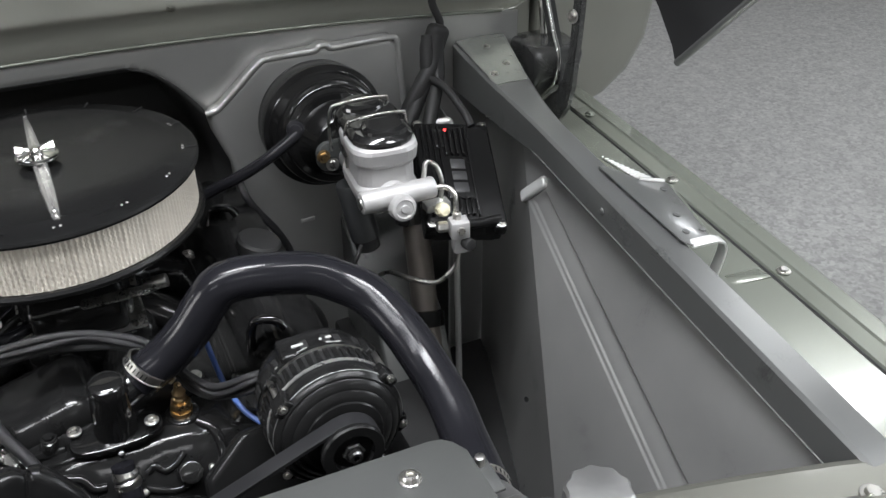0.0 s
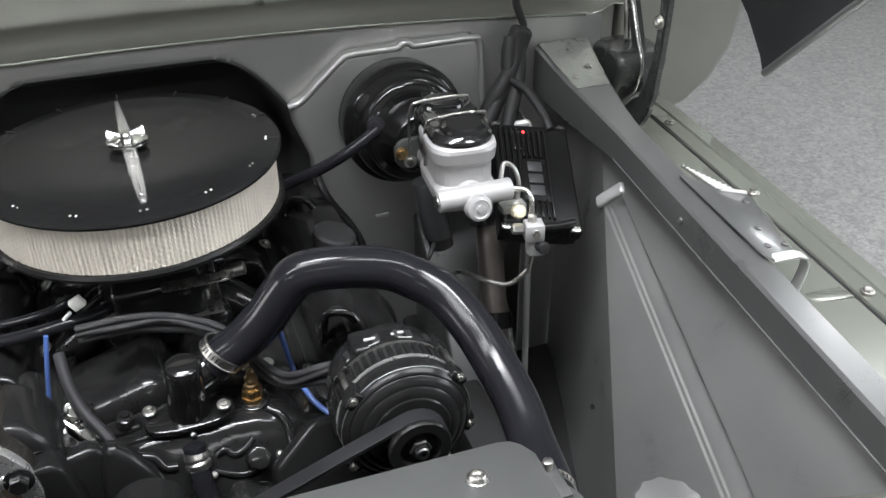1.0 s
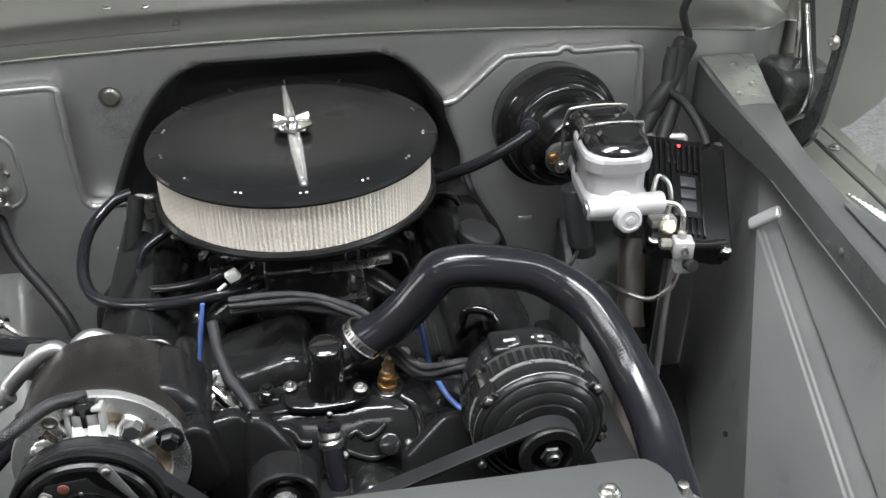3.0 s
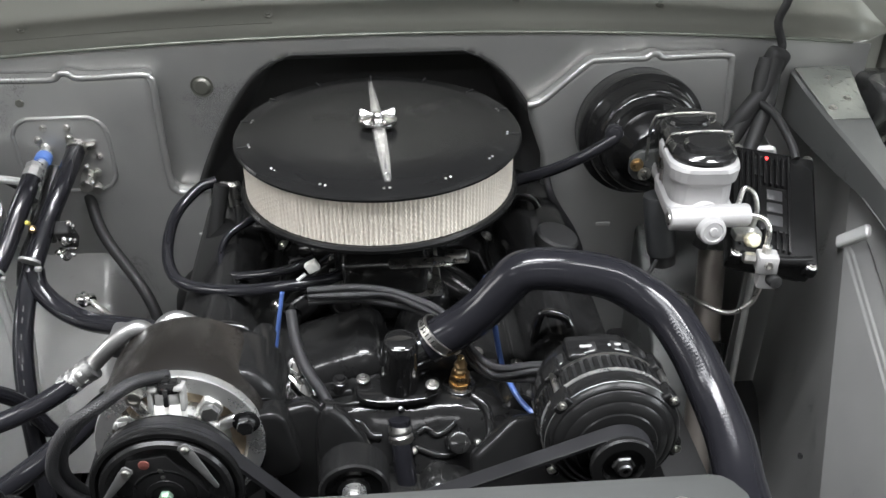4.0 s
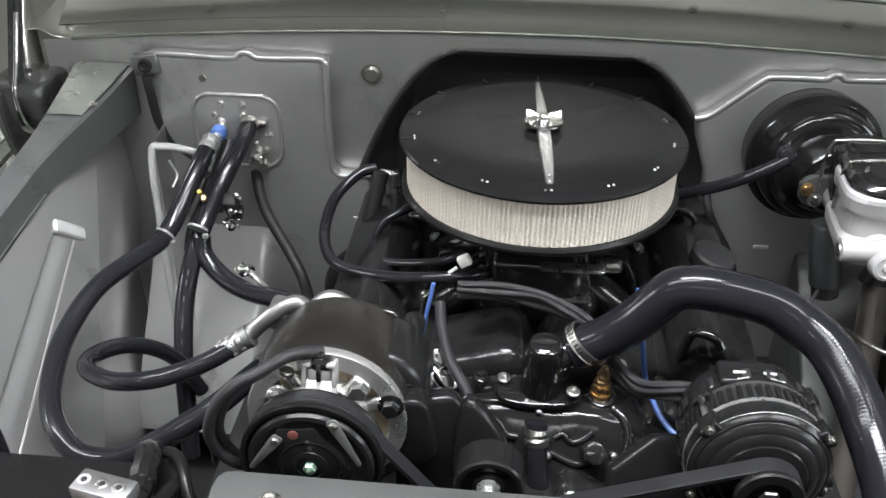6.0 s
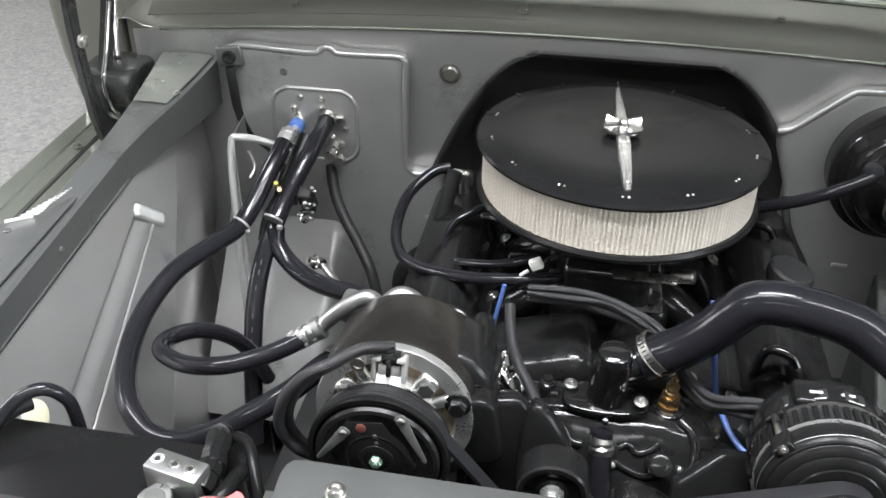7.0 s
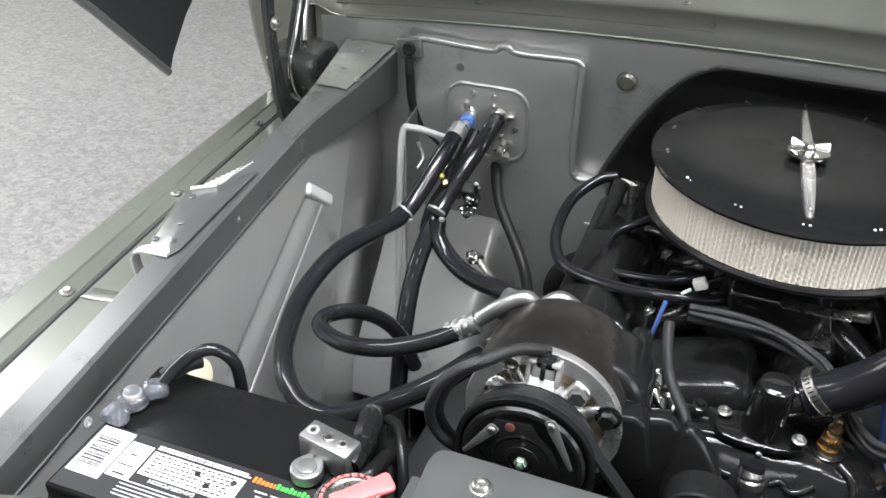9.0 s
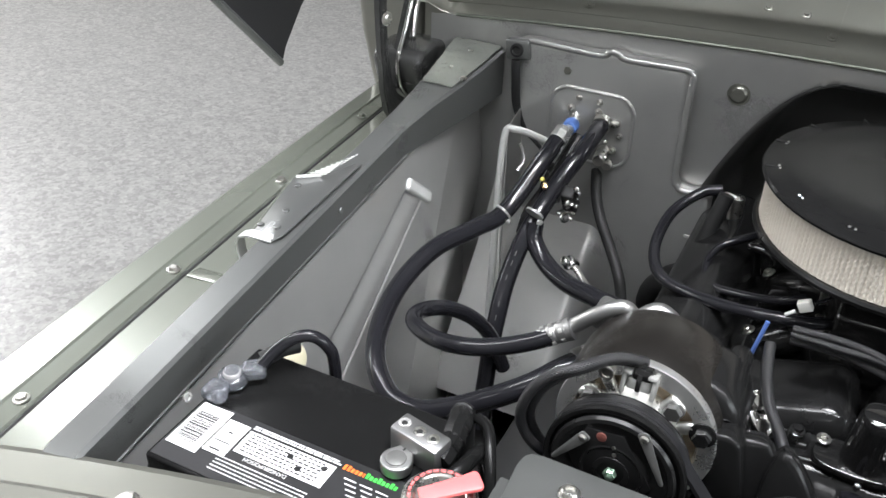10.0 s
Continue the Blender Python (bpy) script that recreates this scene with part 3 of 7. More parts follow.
    # top rail: a folded box with a taller foot at the firewall
    def box_rail():
        bm = bmesh.new()
        rings = []
        for y, drop, lift in ((-0.80, 0.046, -0.012), (-0.725, 0.046, -0.006), (-0.705, 0.046, 0), (-0.6, 0.046, 0), (-0.4, 0.046, 0), (-0.2, 0.046, 0), (-0.03, 0.046, 0), (0.04, 0.056, 0.002), (0.12, 0.064, 0.006), (0.18, 0.071, 0.012), (0.236, 0.078, 0.020)):
            z = rail_z(y) + lift
            a, b = inner(y), outer(y)
            rings.append([bm.verts.new(p) for p in ((X(a), y, z - drop), (X(a), y, z - 0.004), (X(a + 0.004), y, z),
                          (X(b), y, z), (X(b + 0.004), y, z - 0.004), (X(b + 0.006), y, z - 0.09))])
        for a, b in zip(rings, rings[1:]):
            for k in range(5):
                bm.faces.new((a[k], a[k + 1], b[k + 1], b[k]))
        bmesh.ops.recalc_face_normals(bm, faces=bm.faces)
        bmesh.ops.solidify(bm, geom=list(bm.faces), thickness=0.002)
        return bm
    rail = part("fender_rail", box_rail(), RAIL_GREY, truck, "dark grey folded top rail of the inner fender", 25)
    part("lip", tube([(X(inner(y) - 0.0005), y, rail_z(y) - 0.046) for y in (-0.705, -0.6, -0.4, -0.2, -0.03)], 0.0014, 8, 3), RAIL_GREY, rail)
    part("rivet", cap_screw((X(inner(-0.23) - 0.002), -0.23, rail_z(-0.23) - 0.024), (-s, 0, 0), 0.003, 0.002), RAIL_GREY, rail)
    if s < 0:
        ear = part("ear", block((X(0.614), 0.212, 1.072), (0.042, 0.018, 0.034), 0.004, Matrix.Rotation(radians(-8), 4, "Y"), 3), RAIL_GREY, rail, "dark bracket ear with a hole")
        part("grommet", lathe([(0.006, 0.001), (0.011, 0.0), (0.011, 0.003), (0.0075, 0.004), (0.006, 0.002), (0, 0.001)], axis_matrix((X(0.614), 0.2025, 1.072), (0, -1, 0.1)), 24), DULL_BLACK, ear)
    # end plate on top of the rail, bolted near the firewall; its paler paint carries the bright reflections
    rows = []
    for y, lift in ((0.098, 0.003), (0.12, 0.005), (0.15, 0.009), (0.18, 0.012), (0.21, 0.017), (0.236, 0.020)):
        z = rail_z(y) + lift + 0.003
        rows.append([(X(inner(y) + 0.005), y, z), (X((inner(y) + outer(y)) / 2), y, z + 0.0015), (X(outer(y) - 0.001), y, z)])
    end = part("end_plate", sheet(rows, 0.0015 * s), END_SHEEN, rail, "glossy rail end plate with reflections painted in pale")
    for bx, by in ((0.672, 0.128), (0.704, 0.150), (0.696, 0.205)):
        part("bolt", hex_bolt((X(bx), by, rail_z(by) + 0.003 + 0.13 * (by - 0.1) + 0.002), (0, -0.1, 1), 0.0045), STEEL, end)

    # fender: the shelf inside the gap, the outer strip with its bolts, and the skin that falls away outside
    def gap(y):
        return 0.870 + 0.06 * y - 0.03 * y * y
    rows = []
    for y in (-0.78, -0.6, -0.4, -0.2, 0.0, 0.2, 0.33):
        g = gap(y) - 0.0028
        rows.append([(X(outer(y) - 0.01), y, 0.935), (X(outer(y) + 0.008), y, 0.915), (X(outer(y) + 0.02), y, 0.905), (X(g - 0.02), y, 0.899), (X(g - 0.002), y, 0.898), (X(g), y, 0.890), (X(g), y, 0.84)])
    shelf = part("fender_shelf", sheet(rows, 0.0015), PAINT_LIGHT, truck, "pale green grey fender shelf", 30)
    rows = []
    for y in [-0.80 + 0.05 * k for k in range(25)]:
        g = gap(y) + 0.0026
        # the strip is widened on the passenger's side, more towards the front, to fit the camera's view
        w = 0.0 if s > 0 else 0.008 + 0.024 * max(0.0, -y) - 0.012 * max(0.0, y)
        rows.append([(X(g), y, 0.84), (X(g), y, 0.893), (X(g + 0.003), y, 0.898), (X(g + 0.026), y, 0.901), (X(g + 0.029), y, 0.9035), (X(g + 0.055 + w), y, 0.902),
                     (X(g + 0.064 + w), y, 0.896), (X(g + 0.071 + w), y, 0.880), (X(g + 0.078 + w), y, 0.84), (X(g + 0.088 + w), y, 0.74), (X(g + 0.085 + w), y, 0.60), (X(g + 0.07 + w), y, 0.52)])
    # black strip added in the gap in place of its deep shade
    part("gap_shade", tube([(X(gap(y) - 0.0005), y, 0.8945) for y in (-0.78, -0.6, -0.4, -0.2, 0.0, 0.2, 0.33)], 0.0034, 8, 4), DULL_BLACK, shelf, "black strip for the shade in the fender gap")
    skin = part("fender", sheet(rows, 0.0015), PAINT_LIGHT, truck, "olive grey painted front fender", 30)
    for y in (-0.63, -0.357, -0.086, 0.18):
        part("bolt", hex_bolt((X(gap(y) + 0.016), y, 0.900), (0, 0, 1), 0.0064), STEEL if y < 0 else PAINT_LIGHT, skin, "painted fender bolt")
    part("shelf_bead", extrude([(s * 0.745, -0.352), (s * 0.838, -0.360), (s * 0.834, -0.336), (s * 0.745, -0.329)][::s], Matrix.Translation((CX, 0, 0.8985)), 0.0026, 0.0010, 2), PAINT_LIGHT, shelf, "raised stamped rib across the shelf")
    # stamped bracket between rail and shelf, with a loop at its front end
    outline = [(0.002, -0.335), (0.010, -0.350), (0.048, -0.340), (0.064, -0.275), (0.078, -0.212), (0.072, -0.204), (0.040, -0.192), (0.012, -0.150), (0.004, -0.150)]
    if s < 0:
        outline = [(-a, b) for a, b in outline][::-1]
    shift = 0.671 if s > 0 else 0.680
    lie = Matrix.Translation((X(shift), -0.024 if s > 0 else -0.010, 1.0235)) @ Matrix.Rotation(radians(3.72), 4, "X") @ Matrix.Rotation(radians(8 * s), 4, "Y")
    plate = part("bracket", extrude(outline, lie, 0.002, 0.0007), RAIL_GREY, truck, "grey stamped hood bumper bracket")
    tab = [(0.040, -0.190), (0.072, -0.202), (0.026, -0.120)]
    part("tab", extrude([(s * a, b) for a, b in tab][::s], lie @ Matrix.Translation((0, 0, -0.004)), 0.003, 0.0008), PAINT_LIGHT, plate)
    # added pale ridges stand in for a striped reflection on the tab
    for k in range(11):
        f = 0.06 + 0.085 * k
        a, b = Vector((s * (0.026 + 0.014 * f), -0.120 - 0.070 * f, 0.0002)), Vector((s * (0.026 + 0.046 * f), -0.120 - 0.082 * f, 0.0002))
        part("glint_ridge", tube([tuple(lie @ a), tuple(lie @ b)], 0.0012, 6), GLINT_PALE, plate)
    part("turned_edge", tube([tuple(lie @ Vector((s * 0.041, -0.193, 0.002))), tuple(lie @ Vector((s * 0.074, -0.205, 0.002)))], 0.0032, 10, 4), GLINT_PALE, plate)
    part("turned_edge", tube([tuple(lie @ Vector((s * 0.077, -0.214, 0.001))), tuple(lie @ Vector((s * 0.063, -0.278, 0.001))), tuple(lie @ Vector((s * 0.048, -0.336, 0.001)))], 0.0020, 10, 4), PAINT_LIGHT, plate)
    curl = [lie @ Vector((s * u, -0.345, w)) for u, w in ((0.010, 0.002), (0.030, 0.004), (0.046, 0.005), (0.060, 0.001), (0.067, -0.009), (0.069, -0.025), (0.068, -0.050))]
    # the tongue's bright highlights are painted in as one pale tone
    part("loop", sheet([[p + Vector((0, 0.008, 0)), p, p - Vector((0, 0.007, 0.001))] for p in curl], 0.0025), GLINT_PALE, plate, "curled bracket tongue with highlights painted pale", 40)
    for u, v in ((0.058, -0.225), (0.034, -0.285), (0.020, -0.322), (0.046, -0.322)):
        part("rivet", cap_screw(lie @ Vector((s * u, v, 0.003)), lie.to_3x3() @ Vector((0, 0, 1)), 0.0028, 0.0012), RAIL_GREY, plate)

    # hood hinge: a deep rounded cup, two arms, a spring rod and a bright link
    cup = extrude([(0.215, 0.925), (0.185, 0.955), (0.160, 0.980), (0.147, 1.010), (0.140, 1.040), (0.156, 1.054), (0.205, 1.056), (0.255, 1.046), (0.305, 1.022), (0.345, 0.985), (0.34, 0.925)],
                  Matrix.Translation((X(0.760), 0, 0)) @ Matrix(((0, 0, s, 0), (1, 0, 0, 0), (0, 1, 0, 0), (0, 0, 0, 1))), 0.090, 0.012, 4)
    hinge = part("hood_hinge", cup, HINGE_GREY, truck, "dark grey steel hood hinge")
    def arm(points, thick):
        bm = bmesh.new()
        rows = []
        for i, (y, z, wide) in enumerate(points):
            a, b = points[max(i - 1, 0)], points[min(i + 1, len(points) - 1)]
            t = Vector((b[0] - a[0], b[1] - a[1])).normalized()
            n = Vector((-t.y, t.x)) * wide / 2
            rows.append([bm.verts.new((X(0.80 + q), y + n.x * e, z + n.y * e)) for q, e in ((0, -1), (0, 1), (thick, 1), (thick, -1))])
        for a, b in zip(rows, rows[1:]):
            for k in range(4):
                bm.faces.new((a[k], a[(k + 1) % 4], b[(k + 1) % 4], b[k]))
        bm.faces.new(rows[0])
        bm.faces.new(rows[-1])
        bmesh.ops.recalc_face_normals(bm, faces=bm.faces)
        bmesh.ops.bevel(bm, geom=[e for e in bm.edges if e.calc_face_angle(0) > 0.8], offset=0.003, segments=2, affect="EDGES")
        return bm
    part("arm", arm([(0.172, 0.925, 0.048), (0.152, 0.945, 0.048), (0.132, 0.966, 0.040), (0.117, 1.000, 0.028), (0.110, 1.045, 0.021), (0.105, 1.09, 0.020), (0.103, 1.14, 0.021), (0.107, 1.20, 0.023), (0.12, 1.32, 0.024)], 0.014), HINGE_GREY, hinge)
    part("arm", arm([(0.150, 0.985, 0.030), (0.160, 1.03, 0.028), (0.176, 1.07, 0.025), (0.195, 1.11, 0.024), (0.214, 1.15, 0.024), (0.26, 1.25, 0.024), (0.29, 1.32, 0.024)], 0.014), HINGE_GREY, hinge)
    part("spring_rod", tube([(X(0.806), 0.206, 1.058), (X(0.81), 0.222, 1.10), (X(0.812), 0.240, 1.14), (X(0.81), 0.31, 1.30)], 0.006, 10, 6), CHROME, hinge, "bright steel spring rod")
    part("link", tube([(X(0.796), 0.196, 1.15), (X(0.796), 0.160, 1.08), (X(0.796), 0.139, 1.045), (X(0.796), 0.140, 1.01), (X(0.796), 0.152, 0.985), (X(0.796), 0.190, 0.950)], 0.0035, 10, 6), CHROME, hinge, "bright bent link edge")
    for py, pz in ((0.158, 1.022), (0.104, 1.12)):
        part("pivot", cap_screw((X(0.796), py, pz), (-s, -0.2, 0.1), 0.007, 0.006), STEEL, hinge)

    part("cowl_side", block((X(0.815), 0.362, 0.95), (0.19, 0.012, 0.62), 0.003), PAINT, truck, "grey cowl side panel behind the hinge")
    # cab corner behind the fender; each side's outline is shaped to fit the camera's view
    if s > 0:
        outline = [(0.86, 0.55), (0.98, 0.55), (0.99, 0.838), (1.015, 0.836), (1.042, 0.846), (1.095, 0.888), (1.133, 0.950), (1.146, 1.03), (1.146, 1.30), (1.10, 1.45), (0.86, 1.45)]
    else:
        outline = [(0.86, 0.55), (0.95, 0.55), (0.965, 0.85), (0.982, 0.915), (0.999, 0.99), (1.006, 1.06), (1.01, 1.30), (0.98, 1.45), (0.86, 1.45)]
    m = Matrix(((s, 0, 0, CX), (0, 0, 1, 0.345), (0, 1, 0, 0), (0, 0, 0, 1)))
    part("cab_corner", extrude(outline, m, 0.40, 0.02, 4), PAINT, truck, "smooth grey cab corner beside the hinge", 40)


side(1)
side(-1)


def radiator_support():
    rows = []
    for k in range(41):
        x = -0.93 + 1.86 * k / 40
        y0 = -0.598 - 0.235 * x * x
        z0 = 0.972
        rows.append([(CX + x, y0, z0 - 0.10), (CX + x, y0, z0 - 0.010), (CX + x, y0 - 0.004, z0 - 0.003), (CX + x, y0 - 0.012, z0), (CX + x, y0 - 0.05, z0 + 0.002), (CX + x, y0 - 0.06, z0 + 0.010), (CX + x, y0 - 0.10, z0 + 0.010), (CX + x, y0 - 0.115, z0), (CX + x, y0 - 0.12, z0 - 0.12)])
    bar = part("radiator_support", sheet(rows, 0.002), PAINT, truck, "painted radiator support crossbar", 14)
    for x in (-0.575, 0.60, -0.75, 0.75):
        part("bolt", hex_bolt((CX + x, -0.65 - 0.235 * x * x, 0.974), (0, 0, 1), 0.008), STEEL, bar)
    # lower front closing panel
    part("lower_panel", block((CX, -0.74, 0.66), (1.84, 0.012, 0.44), 0.003), PAINT_IN, bar)


radiator_support()


def hood():
    # the rear of the hood leans at 45 degrees; its unseen main part is steepened to let ceiling light in
    def spot(a):
        first = min(a, 0.26)
        rest = max(0.0, a - 0.26)
        bend = radians(45 + 24 * smooth_step(0.1, 0.5, a))
        p = Vector((0, -0.70 * first - 0.39 * rest, 1.055 + 0.714 * first + 0.92 * rest))
        return p, Vector((0, math.sin(bend), math.cos(bend)))
    rows, n = [], 20
    for i in range(n + 1):
        row = []
        p, lift = spot(1.30 * i / n)
        for k in range(33):
            x = -0.93 + 1.86 * k / 32
            e = abs(x) / 0.93
            h = 0.30 * (1 - max(0.0, (e - 0.9) / 0.1) ** 2 * 0.45) + 0.05 * (1 - e * e)
            row.append(Vector((CX + x, 0, 0)) + p + lift * h)
        rows.append(row)
    shell = part("hood", sheet(rows, 0.006), HOOD_DARK, truck, "dark underside of the raised hood", 40)
    for s in (-1, 1):
        skirt, hem = [], []
        for i in range(n + 1):
            p, lift = spot(1.30 * i / n)
            base = p + Vector((CX + s * 0.93, 0, 0))
            skirt.append([base, base + lift * 0.03 + Vector((s * 0.006, 0, 0)), base + lift * 0.10 + Vector((s * 0.008, 0, 0)), base + lift * 0.17])
            hem.append(base + lift * 0.002)
        part("skirt", sheet(skirt, 0.004), HOOD_DARK, shell, "dark folded hood edge", 40)
        part("hem", tube(hem, 0.0065, 10, 2), RAIL_GREY, shell, "grey folded hood hem")


hood()
# plain cab block out of view, added to block light from behind
part("cab", join(block((CX, 1.45, 0.95), (1.76, 1.50, 0.80), 0.08, None, 3), block((CX, 1.60, 1.55), (1.60, 1.15, 0.50), 0.12, None, 4)), PAINT, truck, "plain unseen cab block that keeps out light from behind", 20)


def undercarriage():
    for s in (-1, 1):
        part("frame_rail", block((CX + s * 0.43, 0.1, 0.50), (0.07, 1.9, 0.15), 0.008), DULL_BLACK, truck, "black chassis frame rail")
        m = axis_matrix((CX + s * 0.865, -0.30, 0.345), (s, 0, 0))
        wheel = part("wheel", lathe([(0.0, 0.06), (0.06, 0.06), (0.07, 0.03), (0.17, 0.02), (0.19, 0.07), (0.20, 0.07), (0.20, -0.08), (0.0, -0.08)], m, 40), STEEL, truck, "steel front wheel")
        part("tyre", lathe([(0.20, -0.07), (0.30, -0.075), (0.335, -0.065), (0.345, -0.04), (0.345, 0.04), (0.335, 0.065), (0.30, 0.075), (0.20, 0.07)], m, 56), BELT, wheel, "black rubber tyre")
    part("crossmember", block((CX, -0.35, 0.46), (0.82, 0.16, 0.10), 0.01), DULL_BLACK, truck, "black front crossmember")
    # black sheet added so that the bay's floor reads as deep shade
    part("shade_sheet", block((CX, -0.17, 0.40), (1.44, 0.98, 0.006), 0), DULL_BLACK, truck, "added black sheet for the shade below the engine")
    part("axle", block((CX, -0.30, 0.36), (1.5, 0.06, 0.06), 0.01), DULL_BLACK, truck)


undercarriage()

# ---- engine ----
FORE = Vector((0, -1, 0.07)).normalized()
engine = thing("engine", (0.0, -0.05, 0.42), "gloss black V8 engine in the open engine bay", "engine")


ROUGH_CAST = material("painted_casting", (0.009, 0.009, 0.009), 0.12, 0, 0.0, 0.2, 0.3, 40, 240, 0.12, 0.0004, spec=0.30)
SOFT_CAST = material("satin_casting", (0.009, 0.009, 0.009), 0.17, 0, 0.0, 0.2, 0.25, 40, 400, 0.10, 0.0003, spec=0.3)


def engine_core():
    part("engine_block", block((0.005, -0.02, 0.64), (0.34, 0.52, 0.30), 0.03, None, 3), CAST_BLACK, engine)
    part("oil_pan", block((0.005, 0.0, 0.455), (0.26, 0.56, 0.10), 0.03, None, 3), CAST_BLACK, engine)
    for s in (-1, 1):
        tilt = Matrix.Rotation(radians(38 * s), 4, "Y")
        part("cylinder_head", block((0.005 + s * 0.175, -0.02, 0.785), (0.15, 0.50, 0.10), 0.012, tilt, 2), CAST_BLACK, engine)
        cover = part("valve_cover", block((0.005 + s * 0.225, -0.015, 0.855), (0.105, 0.50, 0.085), 0.028, tilt, 4), SOFT_CAST, engine, "gloss black valve cover")
        part("cover_flange", block((0.005 + s * 0.198, -0.015, 0.825), (0.13, 0.515, 0.012), 0.004, tilt), CAST_BLACK, cover)
        for y in (-0.22, -0.07, 0.08, 0.2):
            part("bolt", cap_screw((0.005 + s * 0.152, y, 0.868), (0.6 * s, 0, 0.8), 0.006), STEEL, cover)
        for k, y in enumerate((-0.19, -0.06, 0.07, 0.20)):
            part("exhaust_port", tube([(s * 0.25, y, 0.755), (s * 0.30, y, 0.735), (s * 0.335, y + 0.02, 0.67), (s * 0.335, y + 0.05, 0.56)], 0.022, 14, 5), DULL_BLACK, engine)
    # intake manifold: a valley cover, a plenum under the carburettor and runners that sweep down to the heads
    part("intake_manifold", join(block((0.005, -0.03, 0.825), (0.20, 0.47, 0.05), 0.02, None, 3),
         block((0.005, 0.0, 0.868), (0.165, 0.20, 0.055), 0.022, None, 3)), SOFT_CAST, engine, "gloss black intake manifold")
    for s in (-1, 1):
        part("intake_shoulder", block((0.005 + s * 0.078, -0.150, 0.842), (0.150, 0.125, 0.066), 0.030, Matrix.Rotation(radians(17 * s), 4, "Y"), 6), SOFT_CAST, engine, "broad black intake runner")
        for y0, y1, r in ((-0.015, -0.06, 0.028), (0.03, 0.07, 0.028), (0.06, 0.17, 0.030)):
            part("intake_runner", tube([(s * 0.02, y0, 0.882), (s * 0.07, y0 * 0.55 + y1 * 0.45, 0.880), (s * 0.12, y1, 0.850), (s * 0.160, y1, 0.815)], r, 16, 6), SOFT_CAST, engine)
    for x, y, z, r in ((-0.105, -0.20, 0.865, 0.012), (0.110, -0.19, 0.862, 0.012), (-0.06, -0.235, 0.868, 0.010), (0.12, -0.10, 0.868, 0.009), (-0.12, -0.10, 0.868, 0.009)):
        part("boss", drum(r, -0.03, 0.006, axis_matrix((x, y, z), (0.1, -0.1, 1)), 0.003, 20), CAST_BLACK, engine)
        part("bolt", hex_bolt((x, y, z + 0.005), (0.1, -0.1, 1), 0.006), STEEL if x > 0 else SOFT_CAST, engine)
    # front of the engine: timing cover, water pump and its bosses
    def casting_z(x, y):
        v, u = (-0.215 - y) / 0.175, (x + 0.125) / 0.31
        return 0.862 - 0.012 * v - 0.11 * (v - 0.33 + math.sqrt((v - 0.33) ** 2 + 0.002)) - 0.03 * abs(2 * u - 1) ** 3
    rows = []
    for i in range(57):
        row = []
        for k in range(97):
            x, y = -0.125 + 0.31 * k / 96, -0.215 - 0.175 * i / 56
            p = Vector((x * 17, y * 17, 3.1))
            lump = 0.004 * noise.noise(p) + 0.002 * noise.noise(p * 2.3) + 0.0006 * noise.noise(p * 5.1)
            row.append((x, y + 0.5 * lump, casting_z(x, y) + lump))
        rows.append(row)
    part("front_casting", sheet(rows, 0.004), ROUGH_CAST, engine, "lumpy black front casting", 60)
    part("timing_cover", block((0.01, -0.295, 0.66), (0.26, 0.07, 0.26), 0.03, None, 3), CAST_BLACK, engine)
    part("water_pump", join(drum(0.062, 0.0, 0.085, axis_matrix((0.01, -0.30, 0.735), FORE), 0.012, 36), block((0.075, -0.335, 0.775), (0.10, 0.06, 0.055), 0.02, Matrix.Rotation(radians(24), 4, "Y"), 3),
         block((-0.065, -0.335, 0.765), (0.11, 0.06, 0.055), 0.02, Matrix.Rotation(radians(-24), 4, "Y"), 3)), CAST_BLACK, engine, "black painted water pump")
    for x, y, z, r in ((0.075, -0.315, 0.838, 0.013), (0.100, -0.325, 0.815, 0.011), (-0.055, -0.31, 0.842, 0.012), (0.135, -0.30, 0.835, 0.012), (0.06, -0.372, 0.79, 0.011), (-0.06, -0.372, 0.782, 0.011), (0.125, -0.355, 0.765, 0.012)):
        part("boss", drum(r, -0.03, 0.012, axis_matrix((x, y, z), (0.1 * random.random(), -0.75, 0.66)), 0.003, 20), CAST_BLACK, engine)
    for pts, r in ((((0.030, -0.291), (0.040, -0.288), (0.050, -0.293), (0.062, -0.291), (0.074, -0.285)), 0.0045),
                   (((0.026, -0.301), (0.040, -0.305), (0.055, -0.308), (0.070, -0.307), (0.088, -0.299)), 0.0045),
                   (((0.030, -0.326), (0.052, -0.331), (0.075, -0.329), (0.100, -0.322)), 0.005),
                   (((-0.066, -0.256), (-0.050, -0.259), (-0.028, -0.260)), 0.0055),
                   (((-0.072, -0.270), (-0.054, -0.276), (-0.036, -0.281), (-0.026, -0.290), (-0.013, -0.292)), 0.005),
                   (((-0.118, -0.216), (-0.095, -0.226), (-0.070, -0.236), (-0.045, -0.240)), 0.0065),
                   (((0.098, -0.258), (0.112, -0.272), (0.116, -0.290), (0.108, -0.306)), 0.006)):
        part("rib", tube([(x, y, casting_z(x, y) + 0.001) for x, y in pts], r, 12, 6), ROUGH_CAST, engine)
    for x, y in ((0.024, -0.304), (0.028, -0.328), (0.100, -0.300), (-0.030, -0.312)):
        part("casting_bolt", lathe([(0.0045, -0.004), (0.0045, 0.003), (0.003, 0.005), (0, 0.0055)], axis_matrix((x, y, casting_z(x, y) + 0.002), (0, -0.7, 0.7)), 14), STEEL, engine)
    part("peg", drum(0.0035, 0.0, 0.014, axis_matrix((0.0105, -0.282, 0.860), (0, -0.5, 0.87)), 0.001, 14), CAST_BLACK, engine)
